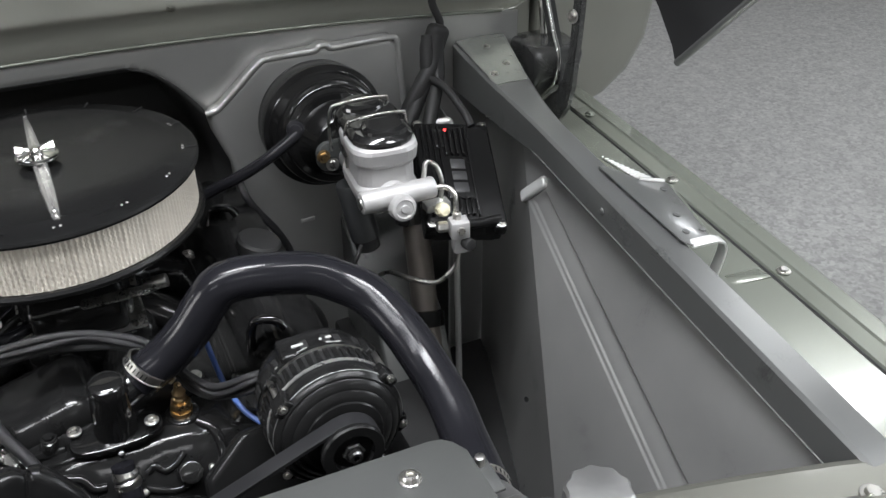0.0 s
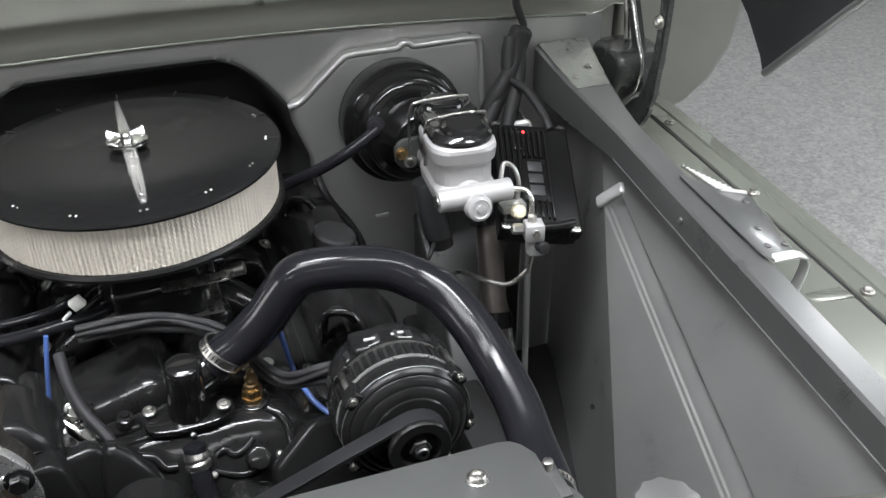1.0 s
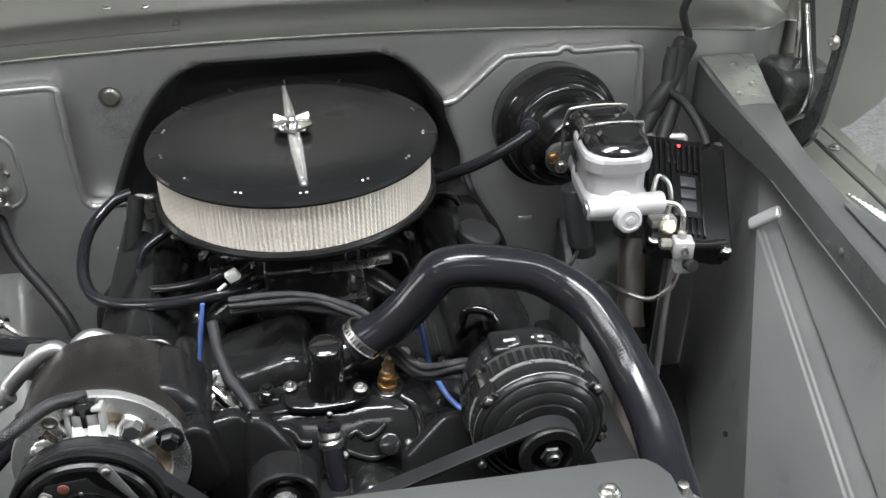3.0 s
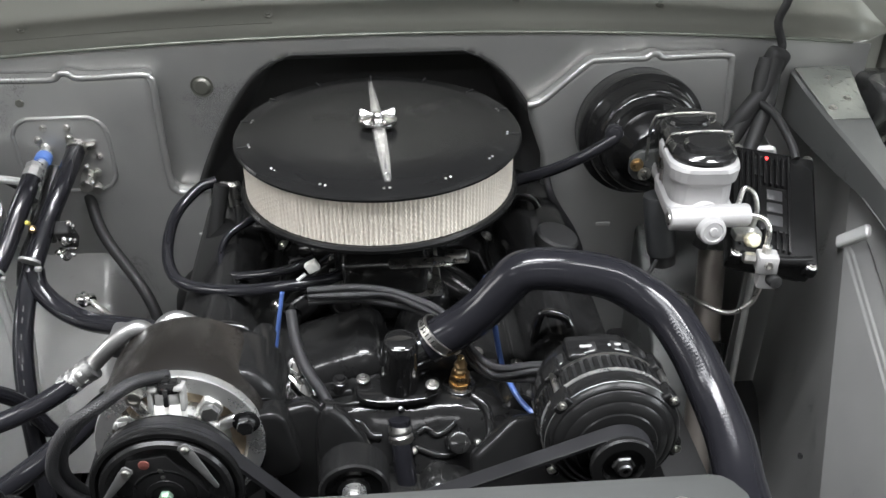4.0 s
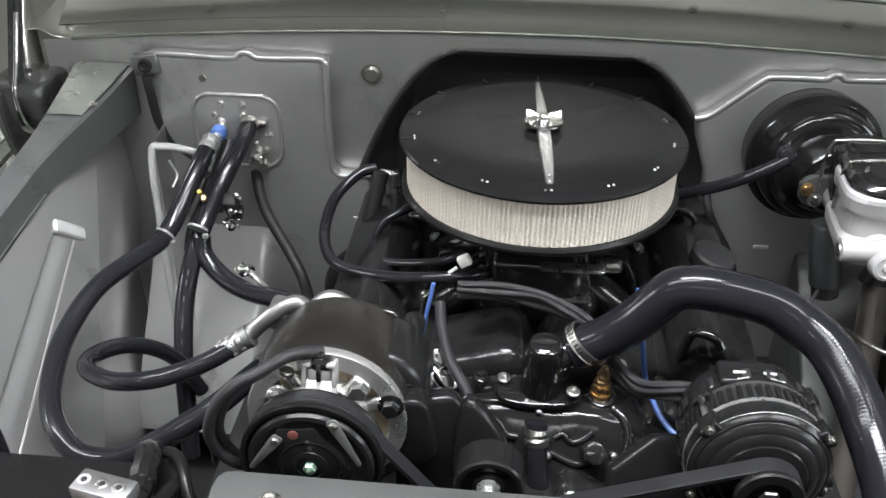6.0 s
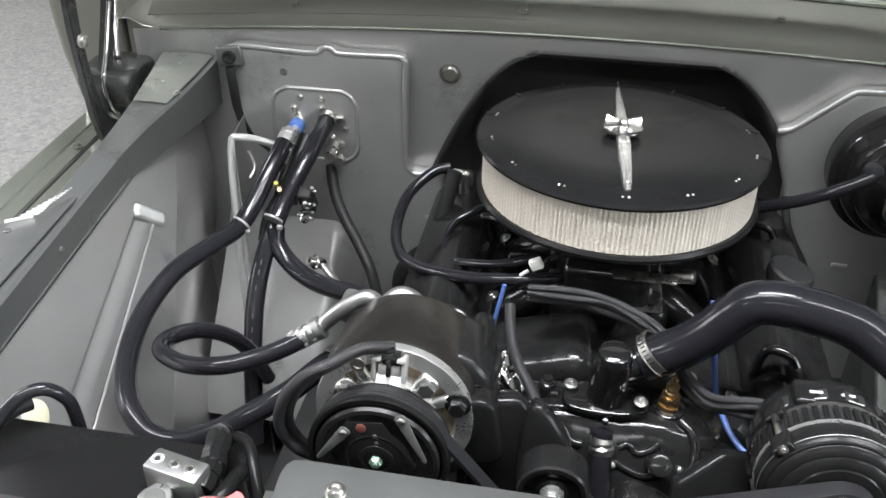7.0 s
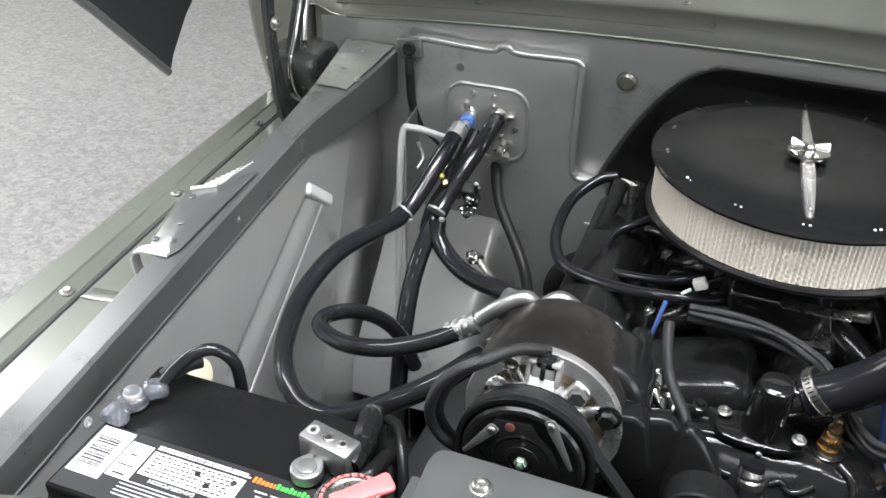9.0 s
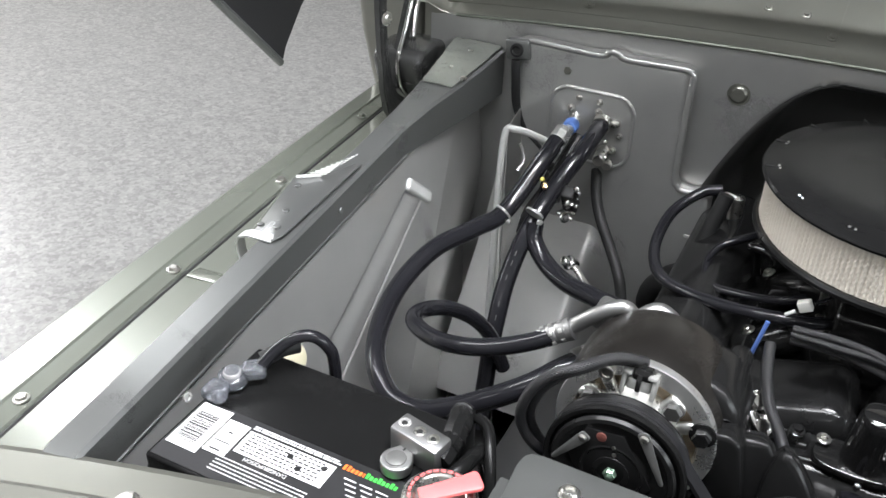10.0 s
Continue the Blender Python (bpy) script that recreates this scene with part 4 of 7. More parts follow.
    part("bracket_arm", extrude([(-0.075, 0.0), (-0.02, 0.03), (0.035, 0.02), (0.055, -0.03), (0.03, -0.10), (-0.04, -0.12), (-0.085, -0.06)], axis_matrix((0.155, -0.315, 0.845), (0.25, -0.85, 0.45)), 0.022, 0.008, 3), SATIN_BLACK, engine, "black alternator bracket")
    # thermostat housing with its oval flange and neck
    up = Vector((0.03, -0.10, 1)).normalized()
    house = part("thermostat_housing", lathe([(0.0240, 0.0), (0.0225, 0.03), (0.0210, 0.062), (0.0205, 0.0685), (0.0185, 0.0735), (0.0145, 0.0762), (0.007, 0.0772), (0, 0.0775)], axis_matrix((0.011, -0.248, 0.872), up), 40), GLOSS_BLACK, engine, "gloss black thermostat housing")
    flange = []
    for k in range(36):
        a = 2 * math.pi * k / 36
        flange.append((0.054 * math.cos(a) * (1 - 0.06 * math.cos(2 * a) ** 2), 0.025 * math.sin(a) * (1 + 0.12 * math.cos(2 * a))))
    part("flange", extrude(flange, axis_matrix((0.010, -0.253, 0.862), up) @ Matrix.Rotation(radians(-14), 4, "Z"), 0.011, 0.003, 2), ROUGH_CAST, house)
    for p in ((-0.032, -0.2445, 0.881), (0.049, -0.265, 0.884)):
        part("bolt", cap_screw(p, up, 0.0050, 0.005), STEEL, house, "bright socket head bolt")
    part("neck", tube([(0.020, -0.246, 0.915), (0.040, -0.238, 0.920), (0.062, -0.228, 0.928)], 0.0195, 24, 6), GLOSS_BLACK, house)
    part("neck_bead", tube([(0.040, -0.238, 0.920), (0.046, -0.2355, 0.9225)], 0.0215, 24, 4), GLOSS_BLACK, house)
    # oil filler cap on the valve cover, breather elbow on the other
    part("oil_filler_cap", lathe([(0.024, -0.055), (0.024, -0.012), (0.029, -0.010), (0.031, -0.004), (0.031, 0.006), (0.028, 0.010), (0, 0.011)], axis_matrix((0.243, -0.01, 0.915), (0.28, -0.05, 1)), 36), DULL_BLACK, engine, "black oil filler cap")
    part("breather", join(drum(0.0105, 0.0, 0.05, axis_matrix((-0.218, 0.145, 0.892), (0.0, -0.05, 1)), 0.002, 20), drum(0.0085, -0.008, 0.016, axis_matrix((-0.222, 0.143, 0.936), (-0.9, -0.2, 0.1)), 0.002, 20)), STEEL, engine, "bright metal breather elbow")
    # valve cover hold-down handles
    for s, place in ((-1, (-0.185, -0.195, 0.930)), (1, (0.185, -0.20, 0.928)), (-1, (-0.165, 0.03, 0.93)), (1, (0.20, 0.10, 0.92))):
        x, y, z = place
        part("hold_down", tube([(x - 0.004, y + 0.01, z - 0.045), (x + 0.001, y + 0.006, z - 0.008), (x + 0.010, y + 0.002, z + 0.002), (x + 0.028, y - 0.006, z + 0.001), (x + 0.036, y - 0.012, z - 0.010)] if s > 0 else
             [(x + 0.004, y + 0.01, z - 0.045), (x - 0.004, y + 0.006, z - 0.008), (x - 0.010, y + 0.002, z + 0.002), (x + 0.014, y - 0.006, z + 0.002), (x + 0.022, y - 0.010, z - 0.010)], 0.006, 12, 6), GLOSS_BLACK, engine, "black bent hold-down handle")
    # brass temperature sender
    m = axis_matrix((0.084, -0.240, 0.862), (0.02, -0.08, 1))
    sender = part("temperature_sender", join(lathe([(0.013, 0.0), (0.013, 0.006)], m, 28), lathe([(0.0125, 0.006), (0.0125, 0.016), (0.011, 0.018)], m, 6), lathe([(0.008, 0.018), (0.008, 0.024), (0.0065, 0.026), (0.0065, 0.030), (0.008, 0.032), (0.0055, 0.036), (0.004, 0.044), (0, 0.046)], m, 20)), BRASS, engine, "brass temperature sender")
    part("sender_boss", drum(0.020, -0.03, 0.0, m, 0.003, 24), CAST_BLACK, sender)
    # bypass hose below the thermostat
    neck = part("bypass_neck", lathe([(0.012, -0.012), (0.014, -0.004), (0.012, 0.0), (0.0145, 0.003), (0.0145, 0.008), (0.012, 0.012)], axis_matrix((0.009, -0.303, 0.846), (0.1, -0.45, -0.9)), 24), STEEL, engine, "silver hose clamp on the bypass neck")
    part("bypass_hose", tube([(0.0085, -0.296, 0.861), (0.009, -0.303, 0.846), (0.011, -0.318, 0.820), (0.015, -0.338, 0.780), (0.016, -0.355, 0.73)], 0.0125, 18, 6), RADIATOR_RUBBER, neck)


engine_core()


def carburettor():
    carb = thing("carburetor", (0.0, 0.0, 0.895), "dark carburetor below the round air cleaner", "carburetor")
    part("body", block((0, 0, 0.935), (0.13, 0.17, 0.075), 0.012, None, 3), CAST_BLACK, carb)
    part("throttle_plate", block((0, -0.01, 0.90), (0.15, 0.19, 0.012), 0.003), STEEL, carb, "bare metal throttle plate")
    part("float_bowl", block((0, -0.10, 0.935), (0.11, 0.04, 0.055), 0.010, None, 3), CAST_BLACK, carb)
    part("lever", extrude(rounded(0.08, 0.014, 0.005), axis_matrix((0.045, -0.125, 0.962), (0, -0.4, 0.9)), 0.003, 0.001), STEEL, carb, "zinc plated linkage lever")
    part("fuel_fitting", drum(0.009, 0, 0.03, axis_matrix((0.08, -0.09, 0.945), (1, -0.2, 0.2)), 0.002, 16), STEEL, carb)


carburettor()


def air_cleaner():
    ac = thing("air_cleaner", (0, 0, 0.985), "round air cleaner with satin black lid and white filter", "air cleaner")
    m = Matrix.Translation((0, 0, 0))
    # the lid: a flat crown, a shoulder and a rolled rim
    part("lid", lathe([(0, 1.0905), (0.10, 1.0902), (0.148, 1.0890), (0.160, 1.0865), (0.166, 1.0845), (0.178, 1.0835), (0.1830, 1.0815), (0.1850, 1.0785), (0.1845, 1.0755), (0.1815, 1.0745), (0.170, 1.0760), (0, 1.0765)], m, 160), SATIN_BLACK, ac, "satin black round lid")
    # pleated paper behind a wire mesh
    pleats = 150
    part("filter_element", lathe([(0.1747, 1.0755), (0.1747, 1.013), (0.16, 1.012), (0.16, 1.0755), (0.1747, 1.0755)], m, pleats * 4, lambda a: 1 - 0.006 * (0.5 + 0.5 * math.cos(a * pleats))), PAPER, ac, "off-white pleated paper filter element")
    # expanded mesh: wavy upright strands that meet their neighbours at every other turn
    strands, turns = 190, 18
    verts, faces = [], []
    for k in range(strands):
        base = len(verts)
        for i in range(turns + 1):
            z = 1.0135 + 0.0620 * i / turns
            a = 2 * math.pi * (k + 0.11 * (1 if (i + k) % 2 else -1)) / strands
            for da, rad in ((-0.0122, 0.1750), (0.0, 0.1756), (0.0122, 0.1750)):
                verts.append((rad * math.cos(a + da), rad * math.sin(a + da), z))
        for i in range(turns):
            b = base + 3 * i
            faces.extend(((b, b + 1, b + 4, b + 3), (b + 1, b + 2, b + 5, b + 4)))
    me = bpy.data.meshes.new("wire_mesh")
    me.from_pydata(verts, [], faces)
    me.materials.append(MESH)
    wire = new("wire_mesh", me)
    wire.parent = ac
    wire.matrix_parent_inverse = whole(ac).inverted()
    tagged(wire, "fine pale wire mesh sleeve")
    part("base_pan", lathe([(0, 1.007), (0.155, 1.007), (0.172, 1.012), (0.1795, 1.0135), (0.1825, 1.010), (0.1820, 1.006), (0.178, 1.0025), (0.166, 0.998), (0.155, 0.990), (0.09, 0.978), (0.07, 0.968), (0, 0.968)], m, 128), SATIN_BLACK, ac, "black base pan")
    # pressed dimples round the shoulder: bright dots paint their glints, dark bars their shade towards the back
    for k in range(14):
        a = 2 * math.pi * (k + 0.08) / 14 - math.pi / 2
        c, s = math.cos(a), math.sin(a)
        for e in (-0.0034, 0.0034) if s < 0.35 else ():
            part("rivet", lathe([(0.0017, 0.0), (0.0017, 0.0008), (0.0010, 0.0014), (0, 0.0016)], axis_matrix((0.1665 * c - e * s, 0.1665 * s + e * c, 1.0842), (0.1 * c, 0.1 * s, 1)), 10), STEEL, ac)
        if s > -0.3:
            part("slot", block((0.172 * c, 0.172 * s, 1.0842), (0.0022, 0.020, 0.0012), 0.0004, Matrix.Rotation(a + math.pi / 2, 4, "Z")), DULL_BLACK, ac)
    # slim bright strap with a grooved front arm, held by a wing nut on a flat disc
    bm = bmesh.new()
    rings = []
    for y, w, h in ((-0.156, 0.0035, 1.0915), (-0.150, 0.0050, 1.0945), (-0.11, 0.0072, 1.0965), (-0.05, 0.0088, 1.0985), (0, 0.0088, 1.0990), (0.05, 0.0064, 1.0985), (0.10, 0.0048, 1.0965), (0.138, 0.0032, 1.0945), (0.144, 0.0024, 1.0915)):
        x0 = -0.05 * (y + 0.01)
        rings.append([bm.verts.new((x0 + e * w, y, z)) for e, z in ((-1, h - 0.006), (-0.85, h - 0.0015), (-0.45, h), (-0.25, h - 0.0022), (0.25, h - 0.0022), (0.45, h), (0.85, h - 0.0015), (1, h - 0.006))])
    for a, b in zip(rings, rings[1:]):
        for k in range(7):
            bm.faces.new((a[k], a[k + 1], b[k + 1], b[k]))
        bm.faces.new((a[7], a[0], b[0], b[7]))
    bm.faces.new(rings[0])
    bm.faces.new(rings[-1])
    part("strap", bm, BRUSHED, ac, "bright grooved strap across the lid", 24)
    part("strap_screw", lathe([(0.0028, 0.0), (0.0028, 0.0012), (0.0016, 0.0022), (0, 0.0024)], Matrix.Translation((0.0068, -0.1505, 1.0950)), 14), CHROME, ac)
    nut = part("wing_nut", lathe([(0, 1.0985), (0.0240, 1.0985), (0.0248, 1.0995), (0.0246, 1.1012), (0.0225, 1.1022), (0.0195, 1.1016), (0.0130, 1.1020), (0.0078, 1.1030), (0.0070, 1.1090), (0.0052, 1.1110), (0, 1.1110)], Matrix.Translation((0, -0.012, 0)), 56), CHROME, ac, "chrome wing nut on a flat disc")
    for s in (-1, 1):
        part("wing", extrude([(0, -0.0025), (0.008, -0.0045), (0.018, -0.0075), (0.0195, -0.006), (0.0195, 0.006), (0.018, 0.0075), (0.008, 0.0045), (0, 0.0025)], Matrix.Translation((s * 0.003, -0.0105 - 0.001 * s, 1.1075)) @ Matrix.Rotation(radians(48), 4, "X") @ Matrix.Rotation(radians(-8 * s), 4, "Y") @ Matrix(((s, 0, 0, 0), (0, 1, 0, 0), (0, 0, s, 0), (0, 0, 0, 1))), 0.0035, 0.0012), CHROME, nut)
    # raised, with its front tilted a little high, to fit the camera's view
    ac.matrix_basis = Matrix.Translation((0, 0, 0.992)) @ Matrix.Rotation(radians(-0.8), 4, "X")


air_cleaner()


PALE_STEEL = material("pale_spring_steel", (0.17, 0.17, 0.165), 0.4, 0.6, 0, 0.08, 0.2, 40, 600, 0.2, 0.0002)
ALT_BLACK = material("powder_black", (0.009, 0.009, 0.009), 0.22, 0, 0.0, 0.15, 0.15, 30, 1200, 0.1, 0.0001, spec=0.22)


def alternator():
    alt = thing("alternator", (0.224, -0.38, 0.85), "black finned alternator with its drive pulley", "alternator")
    c = Vector((0.2245, -0.36, 0.922))
    back = axis_matrix(c, FORE)

    # heights run along the shaft towards the pulley
    part("front_housing", lathe([(0.066, 0.028), (0.0702, 0.0285), (0.0705, 0.030), (0.0705, 0.0455), (0.0702, 0.0468), (0.0690, 0.0478), (0.0680, 0.0500), (0.0655, 0.0525), (0.0635, 0.0528), (0.0620, 0.0550), (0.0560, 0.0585), (0.0540, 0.0586), (0.0525, 0.0602), (0.0455, 0.0630), (0.0430, 0.0630), (0.0415, 0.0645), (0.034, 0.0655), (0.02, 0.066), (0.02, 0.070)], back, 96), ALT_BLACK, alt, "black cast front housing with turned rings")
    # thin bright ring paints in the highlight along the housing's sharp edge
    part("edge_glint", lathe([(0.0703, 0.0455), (0.0708, 0.0460), (0.0703, 0.0467), (0.0698, 0.0462), (0.0703, 0.0455)], back, 96), PALE_STEEL, alt, "housing edge highlight painted as a bright ring")
    part("stator", lathe([(0.064, -0.003), (0.0685, -0.002), (0.0685, 0.0245), (0.066, 0.0255)], back, 96), DULL_BLACK, alt, "dark laminated stator")
    part("clamp_ring", lathe([(0.066, 0.0235), (0.0710, 0.0238), (0.0714, 0.0252), (0.0710, 0.0282), (0.066, 0.0285)], back, 138, lambda a: 1 + 0.006 * max(-0.6, min(0.6, math.cos(46 * a)))), ALLOY_BRIGHT, alt, "bright scalloped clamp ring")
    part("rear_ring", lathe([(0.0695, -0.0035), (0.0706, -0.0030), (0.0706, -0.0022), (0.0695, -0.0018)], back, 96), STEEL, alt, "thin bright ring behind the fins")
    for k in range(46):
        a = 2 * math.pi * k / 46
        w = Vector((math.cos(a), 0, math.sin(a)))
        part("fin", block(c + w * 0.0695 + FORE * 0.0110, (0.0058, 0.0255, 0.0036), 0.0010, Matrix.Rotation(-a + math.pi / 2, 4, "Y")), ALT_BLACK, alt)
    part("rear_housing", lathe([(0.0, -0.058), (0.046, -0.057), (0.058, -0.053), (0.0655, -0.045), (0.0690, -0.033), (0.0700, -0.020), (0.0700, -0.0045), (0.0690, -0.0025), (0.062, -0.0025)], back, 96), ALT_BLACK, alt, "black cast rear housing")
    for k in range(12):
        a = 2 * math.pi * (k + 0.5) / 12
        w = Vector((math.cos(a), 0, math.sin(a)))
        turn = Matrix.Rotation(-a + math.pi / 2, 4, "Y")
        vent = part("vent", block(c + w * 0.0692 + FORE * (-0.021), (0.021, 0.014, 0.004), 0.0012, turn), DULL_BLACK, alt)
        # the three topmost lips are pale: their glints are painted in
        part("vent_lip", block(c + w * 0.0705 + FORE * (-0.0135), (0.016, 0.0014, 0.0014), 0.0005, turn), GLINT_PALE if k in (2, 3, 4) else ALT_BLACK, vent)
        part("vent_bridge", block(c + w * 0.0705 + FORE * (-0.021), (0.0045, 0.016, 0.003), 0.001, turn), ALT_BLACK, vent)
    for a in (140, 38, -18, 215, 305):
        w = Vector((math.cos(radians(a)), 0, math.sin(radians(a))))
        turn = Matrix.Rotation(-radians(a) + math.pi / 2, 4, "Y")
        part("lug", block(c + w * 0.0705 + FORE * 0.0370, (0.022, 0.022, 0.013), 0.003, turn, 3), ALT_BLACK, alt)
        part("rear_lug", block(c + w * 0.0705 + FORE * (-0.012), (0.022, 0.024, 0.013), 0.003, turn, 3), ALT_BLACK, alt)
        part("through_bolt", drum(0.0036, -0.004, 0.028, axis_matrix(c + w * 0.0735, FORE), 0.001, 14), STEEL, alt)
        part("bolt", cap_screw(c + w * 0.0735 + FORE * 0.0475, FORE, 0.0034, 0.003), STEEL, alt)
    part("rear_cover", block(c + Vector((-0.008, 0.026, 0.0545)), (0.062, 0.034, 0.026), 0.005, Matrix.Rotation(radians(3), 4, "X"), 3), ALT_BLACK, alt)
    for x in (-0.018, 0.012):
        part("terminal_slot", block(c + Vector((x, 0.022, 0.0680)), (0.014, 0.004, 0.002), 0.0008), GLINT_PALE, alt)
    pulley = part("pulley", lathe([(0.018, 0.058), (0.030, 0.060), (0.0315, 0.062), (0.0295, 0.065), (0.0295, 0.083), (0.0330, 0.085), (0.0335, 0.090), (0.0320, 0.0925), (0.022, 0.0925), (0.020, 0.086), (0.012, 0.086)], back, 56), SATIN_BLACK, alt, "black alternator pulley")
    part("pulley_nut", join(lathe([(0.012, 0.084), (0.012, 0.091), (0.0105, 0.093)], back, 6), lathe([(0.0075, 0.092), (0.0075, 0.098), (0.0062, 0.100), (0.003, 0.100), (0.003, 0.096), (0, 0.096)], back, 20)), CAST_BLACK, pulley, "black pulley nut")
    return c


ALT = alternator()


DARK_STEEL = material("dark_phosphate_steel", (0.075, 0.074, 0.072), 0.36, 0.5, 0, 0.1, 0.2, 40, 600, 0.2, 0.0002)
PLUG_GREY = material("pale_grey_plastic", (0.24, 0.24, 0.23), 0.45, 0, 0, 0.05, 0.1, 30, 600, 0.1, 0.0002)
SHELL_BLACK = material("warm_black_paint", (0.011, 0.010, 0.009), 0.27, 0, 0.05, 0.15, 0.12, 12, 900, 0.05, 0.0001, spec=0.4)


def compressor():
    comp = thing("ac_compressor", (-0.2, -0.36, 0.84), "black and silver air conditioning compressor", "compressor")
    c = Vector((-0.213, -0.36, 0.934))
    m = axis_matrix(c, FORE)
    part("body", lathe([(0, -0.083), (0.062, -0.083), (0.078, -0.079), (0.0855, -0.070), (0.0875, -0.055), (0.0870, -0.010), (0.0850, 0.016), (0.083, 0.021)], m, 80), SHELL_BLACK, comp, "satin black compressor shell")
    face = part("front_plate", lathe([(0.076, 0.018), (0.0830, 0.019), (0.0838, 0.029), (0.0828, 0.0320), (0.0665, 0.033), (0.0655, 0.031), (0.064, 0.0235), (0.050, 0.0225), (0.048, 0.031), (0.046, 0.040), (0.030, 0.044)], m, 96), ALLOY_BRIGHT, comp, "machined silver front plate")
    part("stained_floor", lathe([(0.0495, 0.0232), (0.0635, 0.0242)], m, 72), material("stained_alloy", (0.46, 0.38, 0.28), 0.45, 0.7, 0, 0.3, 0.3, 60, 500, 0.4, 0.0005), face, "oil-stained cast alloy web floor")
    for a in (26, 57, 90, 122, 153, 205, 270, 330):
        q = radians(a)
        w = Vector((math.cos(q), 0, math.sin(q)))
        part("web", block(c + w * 0.057 + FORE * 0.029, (0.022, 0.010, 0.013), 0.004, Matrix.Rotation(-q, 4, "Y"), 3), ALLOY_BRIGHT, face)
    for (bx, bz), br, bm_mat in (((-0.0485, 0.0287), 0.0088, DARK_STEEL), ((0.0358, 0.0441), 0.0098, DARK_STEEL), ((-0.020, -0.060), 0.008, DARK_STEEL), ((0.05, -0.035), 0.008, DARK_STEEL)):
        part("boss", drum(0.0112, 0.02, 0.0325, axis_matrix(c + Vector((bx, 0, bz)), FORE), 0.002, 24), ALLOY_BRIGHT, face)
        part("bolt", hex_bolt(c + Vector((bx, 0, bz)) + FORE * 0.033, FORE, br, False, 0.008), bm_mat, face, "grey hex head bolt")
    part("screw_hole", lathe([(0.0075, 0.0), (0.0075, 0.002), (0.005, 0.002), (0.005, 0.0005), (0, 0.0005)], axis_matrix(c + Vector((-0.0355, 0, 0.063)) + FORE * 0.032, FORE), 20), STEEL, face)
    ear = part("mounting_ear", extrude(rounded(0.045, 0.085, 0.018), axis_matrix(c + Vector((0.090, 0.0, -0.015)), FORE) @ Matrix.Rotation(radians(12), 4, "Z"), 0.030, 0.006, 3), SATIN_BLACK, comp, "black mounting ear")
    part("bolt", hex_bolt(c + Vector((0.0677, 0, 0.0256)) + FORE * 0.032, FORE, 0.0095, True, 0.012), GLOSS_BLACK, ear, "large black mounting bolt")
    part("ear_lug", tube([tuple(c + Vector((0.070, 0.05, 0.030))), tuple(c + Vector((0.078, 0.03, 0.030))), tuple(c + Vector((0.082, 0.0, 0.020)))], 0.011, 14, 5), SATIN_BLACK, comp)
    # mounting flank beside the shell, with a raised finger on it
    flank = part("mounting_flank", extrude([(-0.020, -0.075), (0.018, -0.085), (0.030, -0.060), (0.030, 0.020), (0.022, 0.042), (0.006, 0.062), (-0.012, 0.070), (-0.030, 0.066)], Matrix.Translation(c + Vector((0.072, 0.080, -0.010))) @ Matrix.Rotation(radians(86), 4, "X"), 0.085, 0.014, 4), ALT_BLACK, comp, "rounded black mounting flank")
    part("finger", tube([tuple(c + Vector((0.092, 0.000, 0.020))), tuple(c + Vector((0.094, -0.004, -0.015))), tuple(c + Vector((0.095, -0.006, -0.060)))], 0.0105, 16, 5), ALT_BLACK, flank)
    part("lobe", drum(0.013, -0.035, 0.030, axis_matrix(c + Vector((0.076, 0.070, 0.036)), FORE), 0.004, 24), ALT_BLACK, flank)
    c = c + FORE * 0.018 + Vector((0.0, 0.0, 0.004))
    m = axis_matrix(c, FORE)
    # clutch with its ribbed pulley
    clutch = part("clutch_pulley", lathe([(0.040, 0.054), (0.066, 0.056), (0.069, 0.0575)] + [(0.0675 + 0.0016 * ((k + 1) % 2), 0.0595 + 0.0020 * k) for k in range(9)] + [(0.0705, 0.0775), (0.0710, 0.0800), (0.0705, 0.0830), (0.0690, 0.0842), (0.0655, 0.0840), (0.0635, 0.0800), (0.058, 0.0795)], m, 80), SATIN_BLACK, comp, "black ribbed clutch pulley")
    part("clutch_plate", lathe([(0.0605, 0.078), (0.0620, 0.0855), (0.0600, 0.0885), (0.0560, 0.0890), (0.0540, 0.0880), (0.040, 0.0885), (0.036, 0.0870), (0.030, 0.0900), (0.0275, 0.0895), (0.024, 0.085), (0.020, 0.085), (0.018, 0.090), (0.013, 0.0905), (0.011, 0.086), (0, 0.086)], m, 72), ALT_BLACK, clutch, "black clutch hub plate")
    for (ax, az), (bx, bz) in (((0.0256, 0.0574), (0.0486, 0.012)), ((-0.031, 0.033), (-0.057, -0.002)), ((0.020, -0.056), (-0.030, -0.040))):
        d = Vector((bx - ax, bz - az))
        run, q = d.length, math.atan2(bz - az, bx - ax)
        lie = Matrix.Translation(c + Vector((ax, 0, az)) + FORE * 0.0892) @ Matrix.Rotation(radians(86), 4, "X") @ Matrix.Rotation(q, 4, "Z")
        spring = part("leaf_spring", extrude([(-0.006, -0.0035), (-0.004, -0.0055), (0.004, -0.0055), (run, -0.0022), (run + 0.002, 0.0), (run, 0.0022), (0.004, 0.0055), (-0.004, 0.0055), (-0.006, 0.0035)], lie, 0.0018, 0.0005), PALE_STEEL, clutch, "pale steel leaf spring")
        part("rivet", lathe([(0.0042, 0.0), (0.0042, 0.001), (0.0028, 0.0022), (0, 0.0024)], axis_matrix(c + Vector((ax, 0, az)) + FORE * 0.0912, FORE), 18), STEEL, spring)
